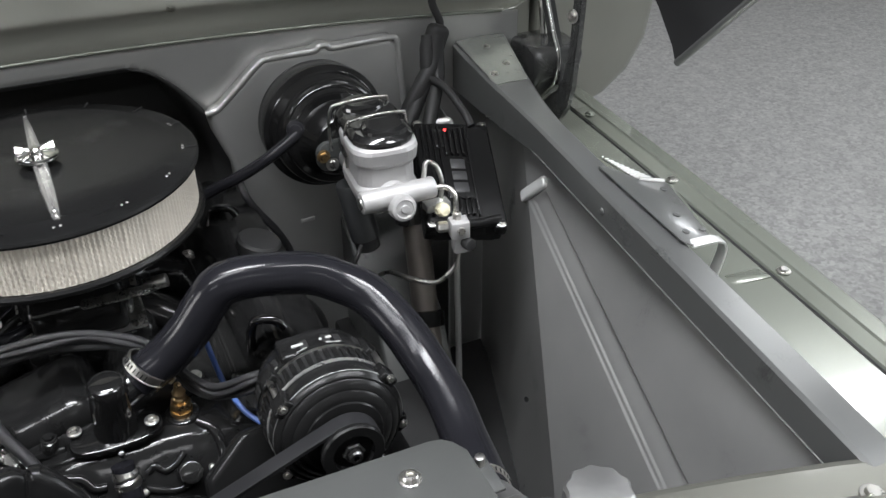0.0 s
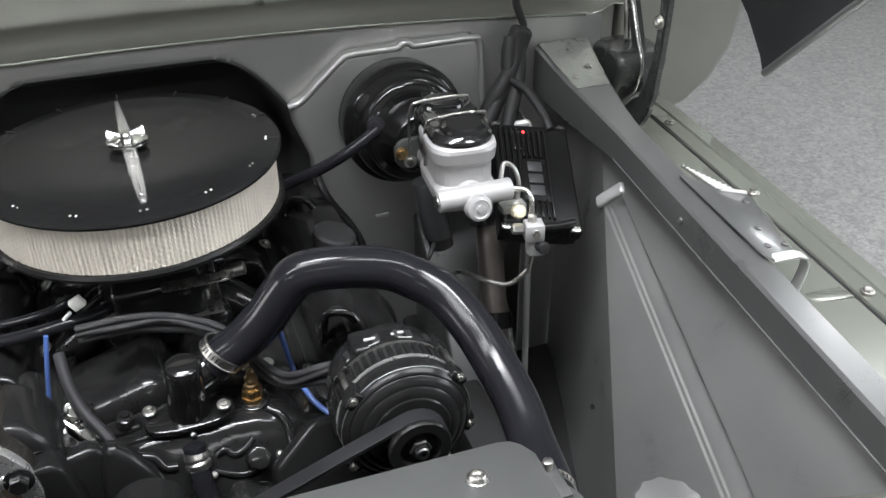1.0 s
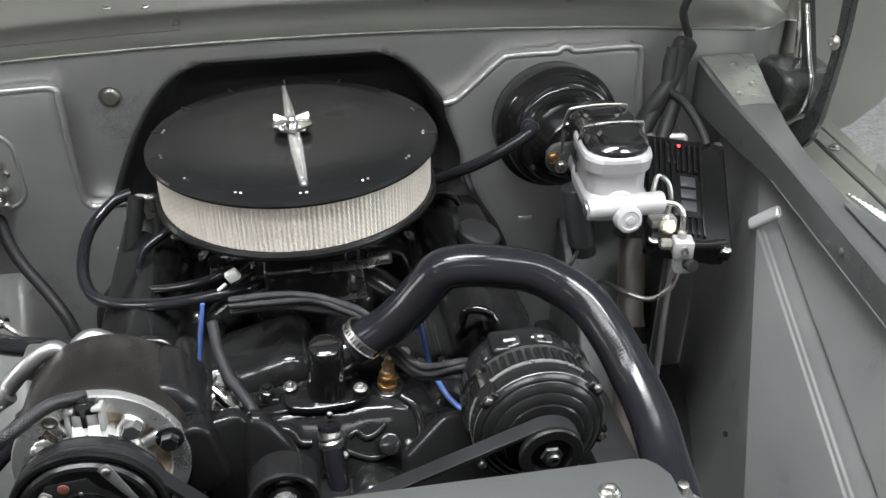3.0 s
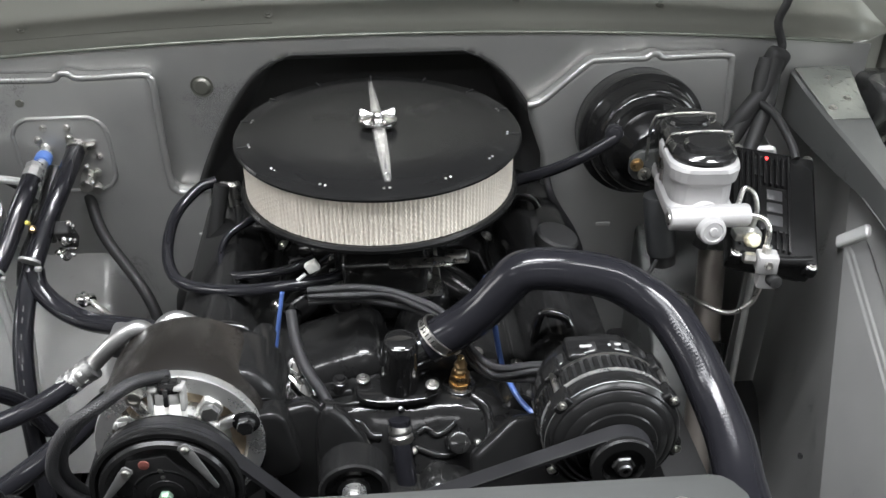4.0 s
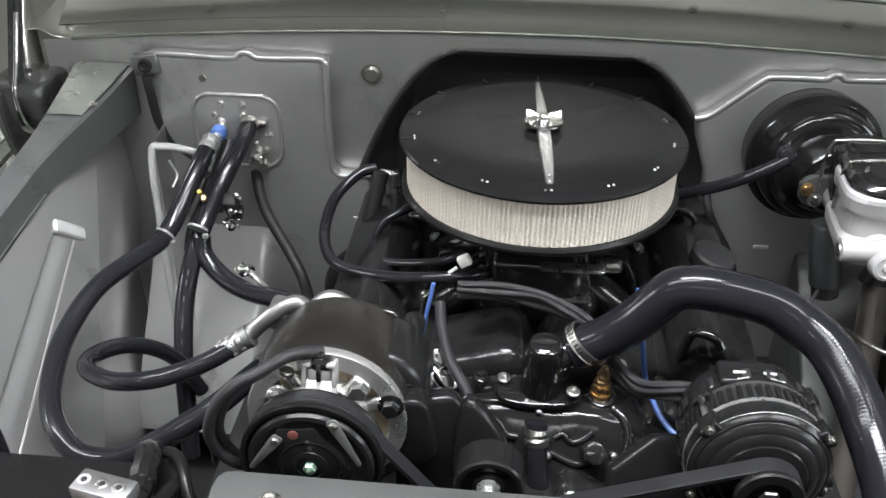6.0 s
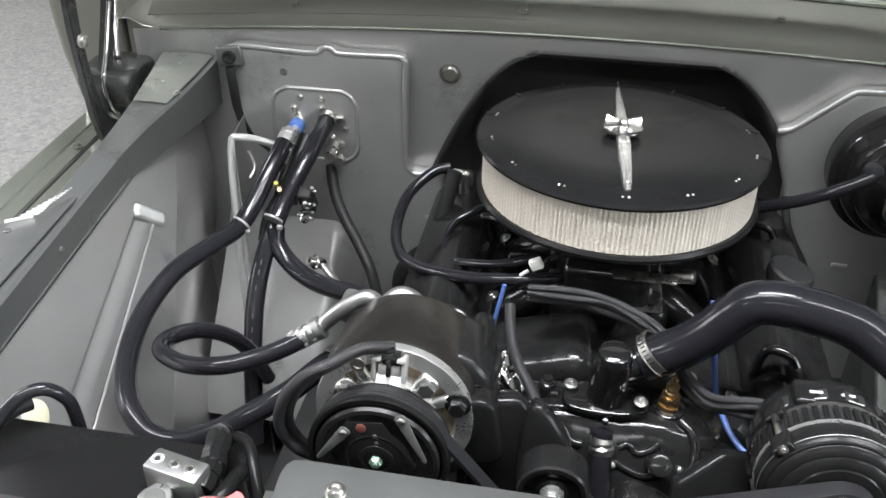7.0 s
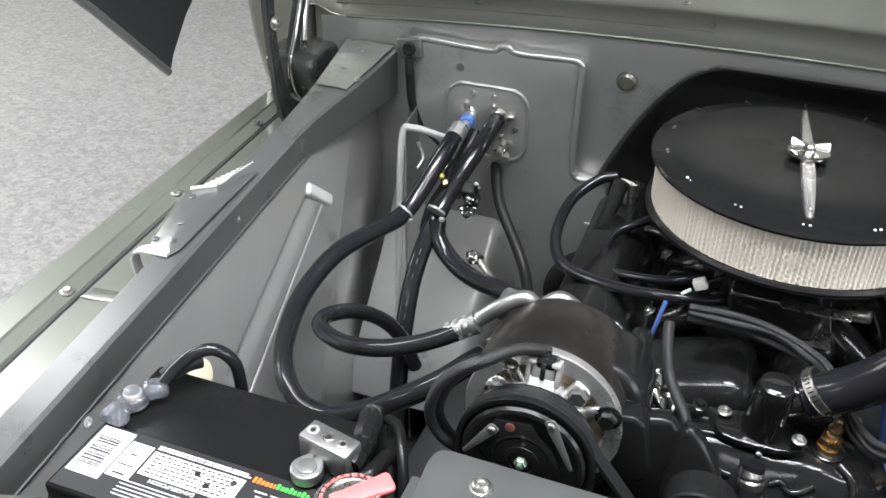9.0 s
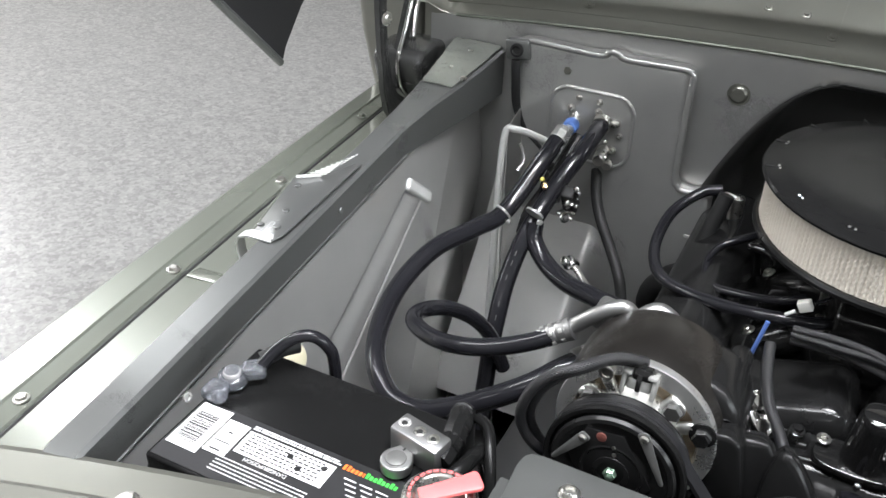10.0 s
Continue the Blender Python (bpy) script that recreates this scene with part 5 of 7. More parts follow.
        part("washer_hole", drum(0.0022, 0, 0.0008, axis_matrix(c + Vector((ax * 0.35 - bx * 0.2, 0, az * 0.35 + 0.012)) + FORE * 0.0887, FORE), 0.0003, 12), STEEL, clutch)
    part("hub_plate", extrude([(-0.030, 0.043), (0.006, 0.047), (0.040, -0.002), (0.022, -0.040), (-0.024, -0.038), (-0.044, 0.006)], Matrix.Translation(c + FORE * 0.0875) @ Matrix.Rotation(radians(86), 4, "X"), 0.0018, 0.0006), SATIN_BLACK, clutch, "dark triangular hub plate")
    part("red_dot", drum(0.0050, 0.0, 0.0015, axis_matrix(c + Vector((-0.0135, 0, 0.0415)) + FORE * 0.0895, FORE), 0.0004, 16), material("copper_rivet", (0.12, 0.04, 0.032), 0.5), clutch, "reddish copper rivet")
    part("shaft_nut", join(lathe([(0.0065, 0.084), (0.0065, 0.093), (0.0052, 0.095)], m, 6), lathe([(0.0032, 0.09), (0.0032, 0.097), (0.002, 0.098), (0, 0.098)], m, 14)), material("greenish_zinc", (0.35, 0.5, 0.38), 0.35, 0.9), clutch, "greenish zinc shaft nut")
    # electrical plug: a white housing in a grey cradle, with the black connector on top
    tip = Matrix.Rotation(radians(-14), 4, "X")
    plug = part("clutch_plug", block((-0.2125, -0.4045, 0.992), (0.029, 0.016, 0.022), 0.002, tip), WHITE, comp, "white clutch plug with black connector")
    for s in (-1, 1):
        part("cradle", block((-0.2125 + s * 0.0150, -0.4035, 1.010), (0.0045, 0.015, 0.026), 0.0014, tip), PLUG_GREY, plug, "pale grey plug prong")
        part("barb", block((-0.2125 + s * 0.0125, -0.4050, 1.0215), (0.0090, 0.010, 0.0040), 0.0012, tip), PLUG_GREY, plug)
    part("socket", block((-0.2125, -0.4015, 1.007), (0.0240, 0.013, 0.014), 0.002, tip), PLUG_GREY, plug)
    connector = part("connector", join(block((-0.2110, -0.399, 1.019), (0.019, 0.014, 0.013), 0.003, tip), block((-0.2150, -0.396, 1.026), (0.013, 0.013, 0.010), 0.003, tip)), GLOSS_BLACK, plug, "black wire connector")
    part("latch", block((-0.2125, -0.4085, 1.013), (0.0050, 0.005, 0.018), 0.001, tip), GLOSS_BLACK, connector)
    part("print_bar", block((-0.2125, -0.4130, 0.995), (0.002, 0.0006, 0.003), 0, tip), INK, plug)
    # pipe fittings at the rear
    for pts in (((-0.317, -0.29, 0.962), (-0.296, -0.29, 0.984), (-0.277, -0.285, 0.998), (-0.262, -0.28, 0.999), (-0.250, -0.275, 0.980)),
                ((-0.254, -0.27, 0.972), (-0.243, -0.265, 0.990), (-0.229, -0.26, 0.995), (-0.212, -0.26, 0.985), (-0.204, -0.262, 0.97))):
        part("pipe_fitting", tube(pts, 0.0092, 18, 6), SATIN_ALLOY, comp, "bent bright aluminium pipe")
    part("manifold_block", block((-0.245, -0.275, 0.972), (0.11, 0.035, 0.03), 0.008, Matrix.Rotation(radians(12), 4, "Y"), 3), SATIN_ALLOY, comp)
    return c


COMP = compressor()


# ---- belts and idler ----
def band(points, y0, y1, thick=0.004, ribs=0):
    """A belt: a strip through points (x, z), from y0 to y1."""
    bm = bmesh.new()
    n = len(points)
    rows = []
    for i, (x, z) in enumerate(points):
        a, b = points[max(i - 1, 0)], points[min(i + 1, n - 1)]
        t = Vector((b[0] - a[0], b[1] - a[1])).normalized()
        nx, nz = -t.y, t.x
        row = []
        count = max(1, ribs * 2)
        for k in range(count + 1):
            h = 0.0006 * (k % 2) if ribs else 0.0
            row.append(bm.verts.new((x + nx * h, y0 + (y1 - y0) * k / count, z + nz * h)))
        row.append(bm.verts.new((x - nx * thick, y1, z - nz * thick)))
        row.append(bm.verts.new((x - nx * thick, y0, z - nz * thick)))
        rows.append(row)
    for a, b in zip(rows, rows[1:]):
        m = len(a)
        for k in range(m):
            bm.faces.new((a[k], a[(k + 1) % m], b[(k + 1) % m], b[k]))
    bm.faces.new(rows[0])
    bm.faces.new(rows[-1])
    return bm


def arc(cx, cz, r, a0, a1, n=14):
    return [(cx + r * math.cos(radians(a0 + (a1 - a0) * k / n)), cz + r * math.sin(radians(a0 + (a1 - a0) * k / n))) for k in range(n + 1)]


def along(p, q, n=8):
    return [(p[0] + (q[0] - p[0]) * k / n, p[1] + (q[1] - p[1]) * k / n) for k in range(1, n + 1)]


def belts():
    az = ALT.z + 0.005
    over = arc(ALT.x, az, 0.0335, -70, 110)
    path = over + along(over[-1], (-0.03, 0.862)) + along((-0.03, 0.862), (-0.10, 0.70))
    single("drive_belt", band(path[::-1], ALT.y - 0.0655, ALT.y - 0.0830, 0.004, 4), BELT, "flat black rubber belt over the alternator pulley", "belt", "drive belts")
    cz = COMP.z + 0.004
    over = arc(COMP.x, cz - 0.002, 0.0712, 215, 22, 22)
    path = over + along(over[-1], (-0.052, 0.845)) + along((-0.052, 0.845), (0.02, 0.66))
    single("drive_belt", band(path, COMP.y - 0.0610, COMP.y - 0.0785, 0.004), BELT, "smooth black rubber belt round the compressor pulley", "belt", "drive belts")
    m = axis_matrix((-0.042, -0.393, 0.890), FORE)
    idler = thing("idler_pulley", (-0.042, -0.39, 0.854), "smooth black belt idler pulley on its bracket", "pulley")
    part("roller", lathe([(0.012, 0.0), (0.033, 0.0), (0.0365, 0.003), (0.0365, 0.036), (0.0345, 0.0385), (0.030, 0.0385), (0.0285, 0.034), (0.017, 0.033), (0.0165, 0.036), (0.011, 0.036)], m, 60), ALT_BLACK, idler, "glossy black roller")
    part("bolt", join(lathe([(0.012, 0.034), (0.012, 0.039), (0.009, 0.041)], m, 32), lathe([(0.008, 0.040), (0.008, 0.046), (0.007, 0.047)], m, 6)), ALLOY_BRIGHT, idler, "bright centre bolt")
    part("arm", extrude([(-0.040, -0.045), (0.024, -0.045), (0.024, -0.008), (0.013, 0.022), (-0.003, 0.044), (-0.016, 0.058), (-0.025, 0.060), (-0.032, 0.052), (-0.038, 0.020)], Matrix.Translation((-0.045, -0.352, 0.885)) @ Matrix.Rotation(radians(78), 4, "X"), 0.024, 0.010, 5), ALT_BLACK, idler, "black cast bracket arm")
    for p, r in (((-0.098, -0.262, 0.885), 0.009), ((-0.108, -0.245, 0.905), 0.008)):
        part("bracket_bolt", hex_bolt(p, (0.2, -0.7, 0.6), r, True, 0.012), CHROME, idler)
    part("lift_eye", tube([(-0.125, -0.245, 0.900), (-0.112, -0.258, 0.892), (-0.098, -0.268, 0.880), (-0.094, -0.272, 0.862)], 0.009, 14, 6), CHROME, idler, "bright bent fitting")
    # bracket that carries the compressor
    part("compressor_bracket", extrude([(-0.04, -0.10), (0.03, -0.10), (0.045, 0.02), (0.02, 0.06), (-0.03, 0.06)], axis_matrix((-0.105, -0.330, 0.865), (0.3, -0.9, 0.3)), 0.03, 0.010, 3), ALT_BLACK, idler, "black cast compressor bracket")


belts()

# ---- hoses ----
def hose(name, points, r, mat, label, category="hose", group="", clamps=(), seg=18):
    ob = thing(name, points[0], label, category, group)
    part("hose", tube(points, r, seg, 8), mat, ob)
    for p, d, cr in clamps:
        m = axis_matrix(p, d)
        clamp = part("hose_clamp", lathe([(cr, -0.0058), (cr + 0.0016, -0.0056), (cr + 0.0016, -0.0046), (cr + 0.0009, -0.0042), (cr + 0.0009, 0.0042), (cr + 0.0016, 0.0046), (cr + 0.0016, 0.0056), (cr, 0.0058), (cr - 0.001, 0.0058), (cr - 0.001, -0.0058), (cr, -0.0058)], m, 48), STEEL, ob, "stainless worm-drive hose clamp")
        for k in range(14):
            a = radians(20 + 11 * k)
            slot = m @ Vector(((cr + 0.0011) * math.cos(a), (cr + 0.0011) * math.sin(a), 0))
            part("slot", block((0, 0, 0), (0.0008, 0.0014, 0.006), 0, Matrix.Translation(slot) @ m.to_3x3().to_4x4() @ Matrix.Rotation(a + radians(12), 4, "Z")), DULL_BLACK, clamp)
        part("clamp_screw", join(block(m @ Vector((0, -cr - 0.004, 0)), (0.016, 0.010, 0.010), 0.002, m.to_3x3().to_4x4()), lathe([(0.005, 0), (0.005, 0.008)], axis_matrix(m @ Vector((0.008, -cr - 0.004, 0)), m.to_3x3() @ Vector((1, 0, 0))), 6)), STEEL, clamp)
    return ob


RADHOSE = [(0.046, -0.236, 0.922), (0.083, -0.235, 0.944), (0.112, -0.2365, 0.972), (0.134, -0.2375, 1.001), (0.154, -0.239, 1.021), (0.190, -0.243, 1.0245), (0.248, -0.250, 1.015), (0.282, -0.265, 1.002),
           (0.307, -0.290, 0.991), (0.325, -0.330, 0.971), (0.336, -0.370, 0.949), (0.342, -0.420, 0.930), (0.339, -0.470, 0.915), (0.333, -0.520, 0.912), (0.324, -0.548, 0.918)]
hose("radiator_hose", RADHOSE, 0.0245, RADIATOR_RUBBER, "thick black rubber upper radiator hose", clamps=[((0.058, -0.2355, 0.934), (0.70, 0.02, 0.70), 0.0255), ((0.327, -0.537, 0.914), (-0.3, -0.8, 0.2), 0.0255)], seg=28)
HOSE_A = [(-0.497, 0.120, 0.974), (-0.503, 0.080, 0.956), (-0.526, -0.002, 0.902), (-0.548, -0.060, 0.897), (-0.577, -0.130, 0.893), (-0.592, -0.200, 0.872), (-0.583, -0.270, 0.855), (-0.556, -0.330, 0.842),
          (-0.518, -0.360, 0.825), (-0.476, -0.365, 0.824), (-0.433, -0.360, 0.842), (-0.387, -0.350, 0.870), (-0.347, -0.330, 0.893), (-0.318, -0.300, 0.908), (-0.29, -0.26, 0.91)]
hose_a = hose("air_conditioning_hose", HOSE_A, 0.0135, RUBBER, "long looping black air conditioning hose", group="air conditioning hoses")
part("crimp", lathe([(0.0135, -0.022), (0.0165, -0.020), (0.0165, -0.008), (0.0150, -0.006), (0.0165, -0.004), (0.0165, 0.010), (0.0140, 0.012)], axis_matrix((-0.299, -0.272, 0.910), (0.55, 0.75, 0.1)), 16), SATIN_ALLOY, hose_a, "bright crimped hose end")
HOSE_B = [(-0.450, 0.205, 0.984), (-0.457, 0.130, 0.962), (-0.471, 0.080, 0.932), (-0.482, 0.020, 0.898), (-0.490, -0.020, 0.862), (-0.493, -0.060, 0.819), (-0.491, -0.090, 0.777), (-0.490, -0.110, 0.727), (-0.489, -0.140, 0.60)]
hose("heater_hose", HOSE_B, 0.0135, RUBBER, "black heater hose with pale printed line", group="heater hoses")
HOSE_C = [(-0.478, 0.002, 0.895), (-0.473, -0.010, 0.873), (-0.445, -0.030, 0.853), (-0.403, -0.060, 0.851), (-0.348, -0.100, 0.869), (-0.299, -0.140, 0.890), (-0.25, -0.18, 0.90)]
hose("heater_hose", HOSE_C, 0.0135, RUBBER, "black heater hose to the engine", group="heater hoses")
HOSE_D = [(-0.328, -0.295, 0.952), (-0.359, -0.310, 0.937), (-0.396, -0.320, 0.922), (-0.435, -0.330, 0.915), (-0.481, -0.320, 0.903), (-0.523, -0.290, 0.891), (-0.534, -0.250, 0.878), (-0.517, -0.210, 0.862),
          (-0.497, -0.170, 0.827), (-0.479, -0.140, 0.779), (-0.464, -0.120, 0.712)]
hose_d = hose("air_conditioning_hose", HOSE_D, 0.0108, RUBBER, "black air conditioning hose curled in a loop", group="air conditioning hoses")
crimp = part("crimp", lathe([(0.0108, -0.022), (0.0122, -0.021), (0.0128, -0.018), (0.0128, -0.012), (0.0120, -0.010), (0.0128, -0.008), (0.0128, -0.001), (0.0120, 0.001), (0.0128, 0.003), (0.0128, 0.012), (0.0138, 0.013), (0.0138, 0.019), (0.0095, 0.020)], axis_matrix((-0.333, -0.2965, 0.9505), (0.80, 0.22, 0.50)), 20), SATIN_ALLOY, hose_d, "bright crimped hose end")
m = axis_matrix((-0.333, -0.2965, 0.9505), (0.80, 0.22, 0.50))
for k in range(18):
    a, h = radians(60 * (k % 6) + 20), (-0.015, -0.0045, 0.0075)[k // 6]
    part("dimple", block((0, 0, 0), (0.0014, 0.0052, 0.0048), 0.0005, m @ Matrix.Rotation(a, 4, "Z") @ Matrix.Translation((0.0126, 0, h))), ALLOY_BRIGHT, crimp)
# printed line along the heater hose
for k in range(17):
    f = 0.18 + 0.045 * k
    pts = spline(HOSE_B, 8)
    i = int(f * (len(pts) - 2))
    d = (pts[i + 1] - pts[i]).normalized()
    toward = (Vector((-0.06, -1.07, 1.59)) - pts[i]).normalized()
    n = (toward - d * toward.dot(d)).normalized()
    if k % 4 != 3:
        m = Matrix.Translation(pts[i] + n * 0.0134 + d.cross(n) * 0.002)
        turn = Matrix((d, n.cross(d), n)).transposed().to_4x4()
        part("printed_mark", block((0, 0, 0), (0.008, 0.0016, 0.0005), 0, m @ turn), PLATE_GREY, bpy.data.objects["heater_hose"])


def pipes_left():
    fit_a = thing("pipe_fitting", (-0.495, 0.19, 0.967), "silver firewall pipe fitting with a blue cap", "pipe fitting", "firewall pipe fittings")
    part("elbow", tube([(-0.504, 0.238, 0.978), (-0.502, 0.215, 0.980), (-0.497, 0.19, 0.973), (-0.497, 0.155, 0.972)], 0.009, 16, 6), ALLOY_BRIGHT, fit_a)
    part("grommet", drum(0.016, 0, 0.012, axis_matrix((-0.504, 0.222, 0.982), (0, -1, 0.1)), 0.004, 24), DULL_BLACK, fit_a)
    part("blue_cap", drum(0.0125, -0.009, 0.009, axis_matrix((-0.4965, 0.180, 0.974), (0, -1, -0.1)), 0.003, 24), BLUE, fit_a, "blue plastic port cap")
    part("crimp", lathe([(0.010, -0.022), (0.0145, -0.020), (0.0145, -0.011), (0.0125, -0.009), (0.0150, -0.007), (0.0150, 0.004), (0.0130, 0.006), (0.0150, 0.008), (0.0150, 0.02), (0.010, 0.022)], axis_matrix((-0.4975, 0.128, 0.973), (-0.05, -0.9, -0.3)), 8), ALLOY_BRIGHT, fit_a, "crimped silver nut")
    fit_b = thing("pipe_fitting", (-0.45, 0.21, 0.985), "silver heater pipe clamp at the firewall", "pipe fitting", "firewall pipe fittings")
    part("stub", tube([(-0.447, 0.238, 0.976), (-0.450, 0.215, 0.982), (-0.451, 0.19, 0.980)], 0.011, 16, 5), ALLOY_BRIGHT, fit_b)
    part("clamp", lathe([(0.0142, -0.006), (0.0155, -0.0058), (0.0155, 0.0058), (0.0142, 0.006)], axis_matrix((-0.4505, 0.196, 0.982), (0, -1, -0.25)), 28), STEEL, fit_b)
    part("screw", block((-0.432, 0.20, 0.984), (0.016, 0.012, 0.009), 0.002), STEEL, fit_b)
    part("stub", drum(0.010, 0, 0.05, axis_matrix((-0.447, 0.226, 0.935), (0.05, -1, -0.2)), 0.002, 18), STEEL, fit_b)
    part("stub", drum(0.008, 0, 0.03, axis_matrix((-0.437, 0.226, 0.915), (0.05, -1, -0.2)), 0.002, 18), STEEL, fit_b)
    # zip ties that bundle the hoses
    for place, way in (((-0.527, -0.006, 0.9015), (-0.35, -0.8, -0.45)), ((-0.478, -0.004, 0.914), (-0.2, -0.75, -0.6))):
        tie = thing("zip_tie", place, "translucent white zip tie round a hose", "zip tie", "zip ties")
        part("band", lathe([(0.0138, -0.0018), (0.0146, -0.0017), (0.0146, 0.0017), (0.0138, 0.0018)], axis_matrix(place, way), 28), TIE_PLASTIC, tie)
        part("head", block(Vector(place) + Vector((0.012, -0.008, -0.008)), (0.008, 0.006, 0.006), 0.001), TIE_PLASTIC, tie)
    # black expansion valve with yellow and copper marks behind the hoses
    valve = thing("expansion_valve", (-0.475, 0.12, 0.90), "small metal expansion valve behind the hoses", "valve")
    part("body", block((-0.487, 0.10, 0.912), (0.030, 0.05, 0.04), 0.004, Matrix.Rotation(radians(30), 4, "X")), CAST_BLACK, valve)
    part("yellow_tag", drum(0.0034, -0.0045, 0.0045, axis_matrix((-0.4895, 0.050, 0.942), (0.1, -0.8, 0.6)), 0.002, 16), YELLOW, valve)
    part("brass_nut", drum(0.0050, -0.005, 0.005, axis_matrix((-0.4835, 0.046, 0.934), (0.3, -0.7, -0.5)), 0.002, 6), BRASS, valve)
    part("pipe", tube([(-0.52, 0.10, 0.945), (-0.525, 0.06, 0.925), (-0.53, 0.03, 0.90)], 0.006, 12, 5), BRASS, valve)
    part("filler_tube", tube([(-0.475, 0.165, 0.966), (-0.483, 0.125, 0.938), (-0.488, 0.070, 0.914), (-0.496, 0.030, 0.893), (-0.494, 0.000, 0.872)], 0.0120, 14, 5), SATIN_BLACK, valve, "black filler tube between the hoses")
    part("thin_line", tube([(-0.466, 0.150, 0.965), (-0.470, 0.09, 0.940), (-0.484, 0.020, 0.905)], 0.004, 10, 5), GLOSS_BLACK, valve)
    part("thin_line", tube([(-0.549, 0.100, 0.965), (-0.541, 0.098, 0.950), (-0.538, 0.092, 0.940), (-0.542, 0.079, 0.930)], 0.0026, 10, 4), SATIN_ALLOY, valve, "short pale bent pipe")
    for p in ((-0.439, 0.060, 0.934), (-0.448, 0.050, 0.913), (-0.456, 0.040, 0.898), (-0.444, 0.200, 0.951), (-0.438, 0.190, 0.928)):
        part("ball_stud", lathe([(0.0022, -0.010), (0.0022, 0.0), (0.0040, 0.002), (0.0045, 0.0045), (0.0030, 0.0075), (0, 0.0085)], axis_matrix(p, (0.45, -0.8, 0.4)), 16), CHROME, valve, "bright round stud")
    for p in ((-0.447, 0.06, 0.905), (-0.448, 0.045, 0.890)):
        part("nut", hex_bolt(p, (0.7, -0.5, 0.3), 0.006), CHROME, valve)


pipes_left()


def heater_box():
    box = thing("drain_fitting", (-0.408, -0.035, 0.868), "small chrome drain fitting beside the heater hose", "fitting")
    part("screw", join(cap_screw((-0.408, -0.035, 0.868), (-0.6, -0.6, 0.5), 0.007, 0.012), drum(0.009, -0.014, 0.0, axis_matrix((-0.408, -0.035, 0.868), (-0.6, -0.6, 0.5)), 0.002, 16)), CHROME, box)
    part("stalk", tube([(-0.405, -0.03, 0.866), (-0.38, -0.05, 0.856), (-0.36, -0.07, 0.852)], 0.005, 12, 4), STEEL, box)
    switch = thing("pressure_switch", (-0.452, 0.075, 0.89), "small black switch with bright studs behind a hose", "switch")
    lean = Matrix.Rotation(radians(30), 4, "X")
    part("body", block((-0.451, 0.075, 0.905), (0.022, 0.022, 0.048), 0.004, lean, 3), DULL_BLACK, switch)
    for k in range(3):
        part("rib", block((-0.447, 0.064 - 0.004 * k, 0.916 - 0.011 * k), (0.024, 0.004, 0.004), 0.001, lean), GLOSS_BLACK, switch)
    for x, y, z in ((-0.436, 0.066, 0.925), (-0.440, 0.052, 0.886), (-0.437, 0.060, 0.905)):
        part("stud", lathe([(0.0035, -0.004), (0.0035, 0.002), (0.002, 0.004), (0, 0.0045)], axis_matrix((x, y, z), (0.5, -0.7, 0.4)), 14), CHROME, switch)


heater_box()

for pts, r, mat, label in (
        ([(-0.243, 0.150, 0.943), (-0.270, 0.140, 0.936), (-0.300, 0.100, 0.915), (-0.305, 0.040, 0.894), (-0.287, -0.020, 0.890), (-0.253, -0.060, 0.897), (-0.186, -0.100, 0.916), (-0.125, -0.120, 0.933), (-0.068, -0.110, 0.936), (-0.025, -0.06, 0.925)], 0.0082, RUBBER, "black rubber breather hose in a wide loop"),
        ([(-0.150, 0.08, 0.94), (-0.190, 0.050, 0.929), (-0.217, 0.030, 0.918), (-0.224, 0.000, 0.904), (-0.210, -0.040, 0.902), (-0.167, -0.070, 0.919), (-0.120, -0.090, 0.939), (-0.09, -0.085, 0.95)], 0.0058, RUBBER, "thin black rubber vacuum hose"),
        ([(0.331, 0.050, 1.040), (0.293, 0.050, 1.016), (0.249, 0.060, 0.989), (0.198, 0.080, 0.961), (0.12, 0.08, 0.93), (0.06, 0.06, 0.91)], 0.0085, RUBBER, "black vacuum hose to the brake booster")):
    hose("vacuum_hose", pts, r, mat, label, group="vacuum hoses")

# ---- wires ----
def wire(name, points, r, mat, label, category="wire", group=""):
    return single(name, tube(points, r, 16, 6), mat, label, category, group)


PLUGW = [(-0.094, -0.160, 0.946), (-0.038, -0.170, 0.953), (0.003, -0.180, 0.954), (0.036, -0.190, 0.948), (0.063, -0.200, 0.933), (0.083, -0.212, 0.916), (0.102, -0.235, 0.897), (0.125, -0.265, 0.897), (0.165, -0.290, 0.918), (0.19, -0.27, 0.90)]
for k in range(4):
    off = Vector((0.0, 0.0045 * (k % 2) - 0.002 * k, 0.0062 * k - 0.010))
    wire("spark_plug_wire", [tuple(Vector(p) + off + Vector((0, 0.002 * math.sin(3 * i + k), 0.0015 * math.sin(2 * i + 2 * k)))) for i, p in enumerate(PLUGW)], 0.0044, BRAID, "black braided spark plug wire in a bundle", group="spark plug wires")
wire("wire_loom", [(-0.113, -0.200, 0.952), (-0.108, -0.230, 0.937), (-0.097, -0.260, 0.919), (-0.076, -0.300, 0.911), (-0.060, -0.335, 0.900)], 0.0064, BRAID, "black braided wire loom beside the thermostat", "wire loom", "wire looms")
wire("wire_loom", [(-0.212, -0.392, 1.027), (-0.236, -0.415, 1.040), (-0.261, -0.445, 1.041), (-0.284, -0.455, 1.030), (-0.302, -0.460, 1.007), (-0.311, -0.460, 0.974), (-0.306, -0.455, 0.945), (-0.291, -0.450, 0.925), (-0.27, -0.43, 0.90)], 0.0056, BRAID, "black braided wire loom of the compressor clutch", "wire loom", "wire looms")
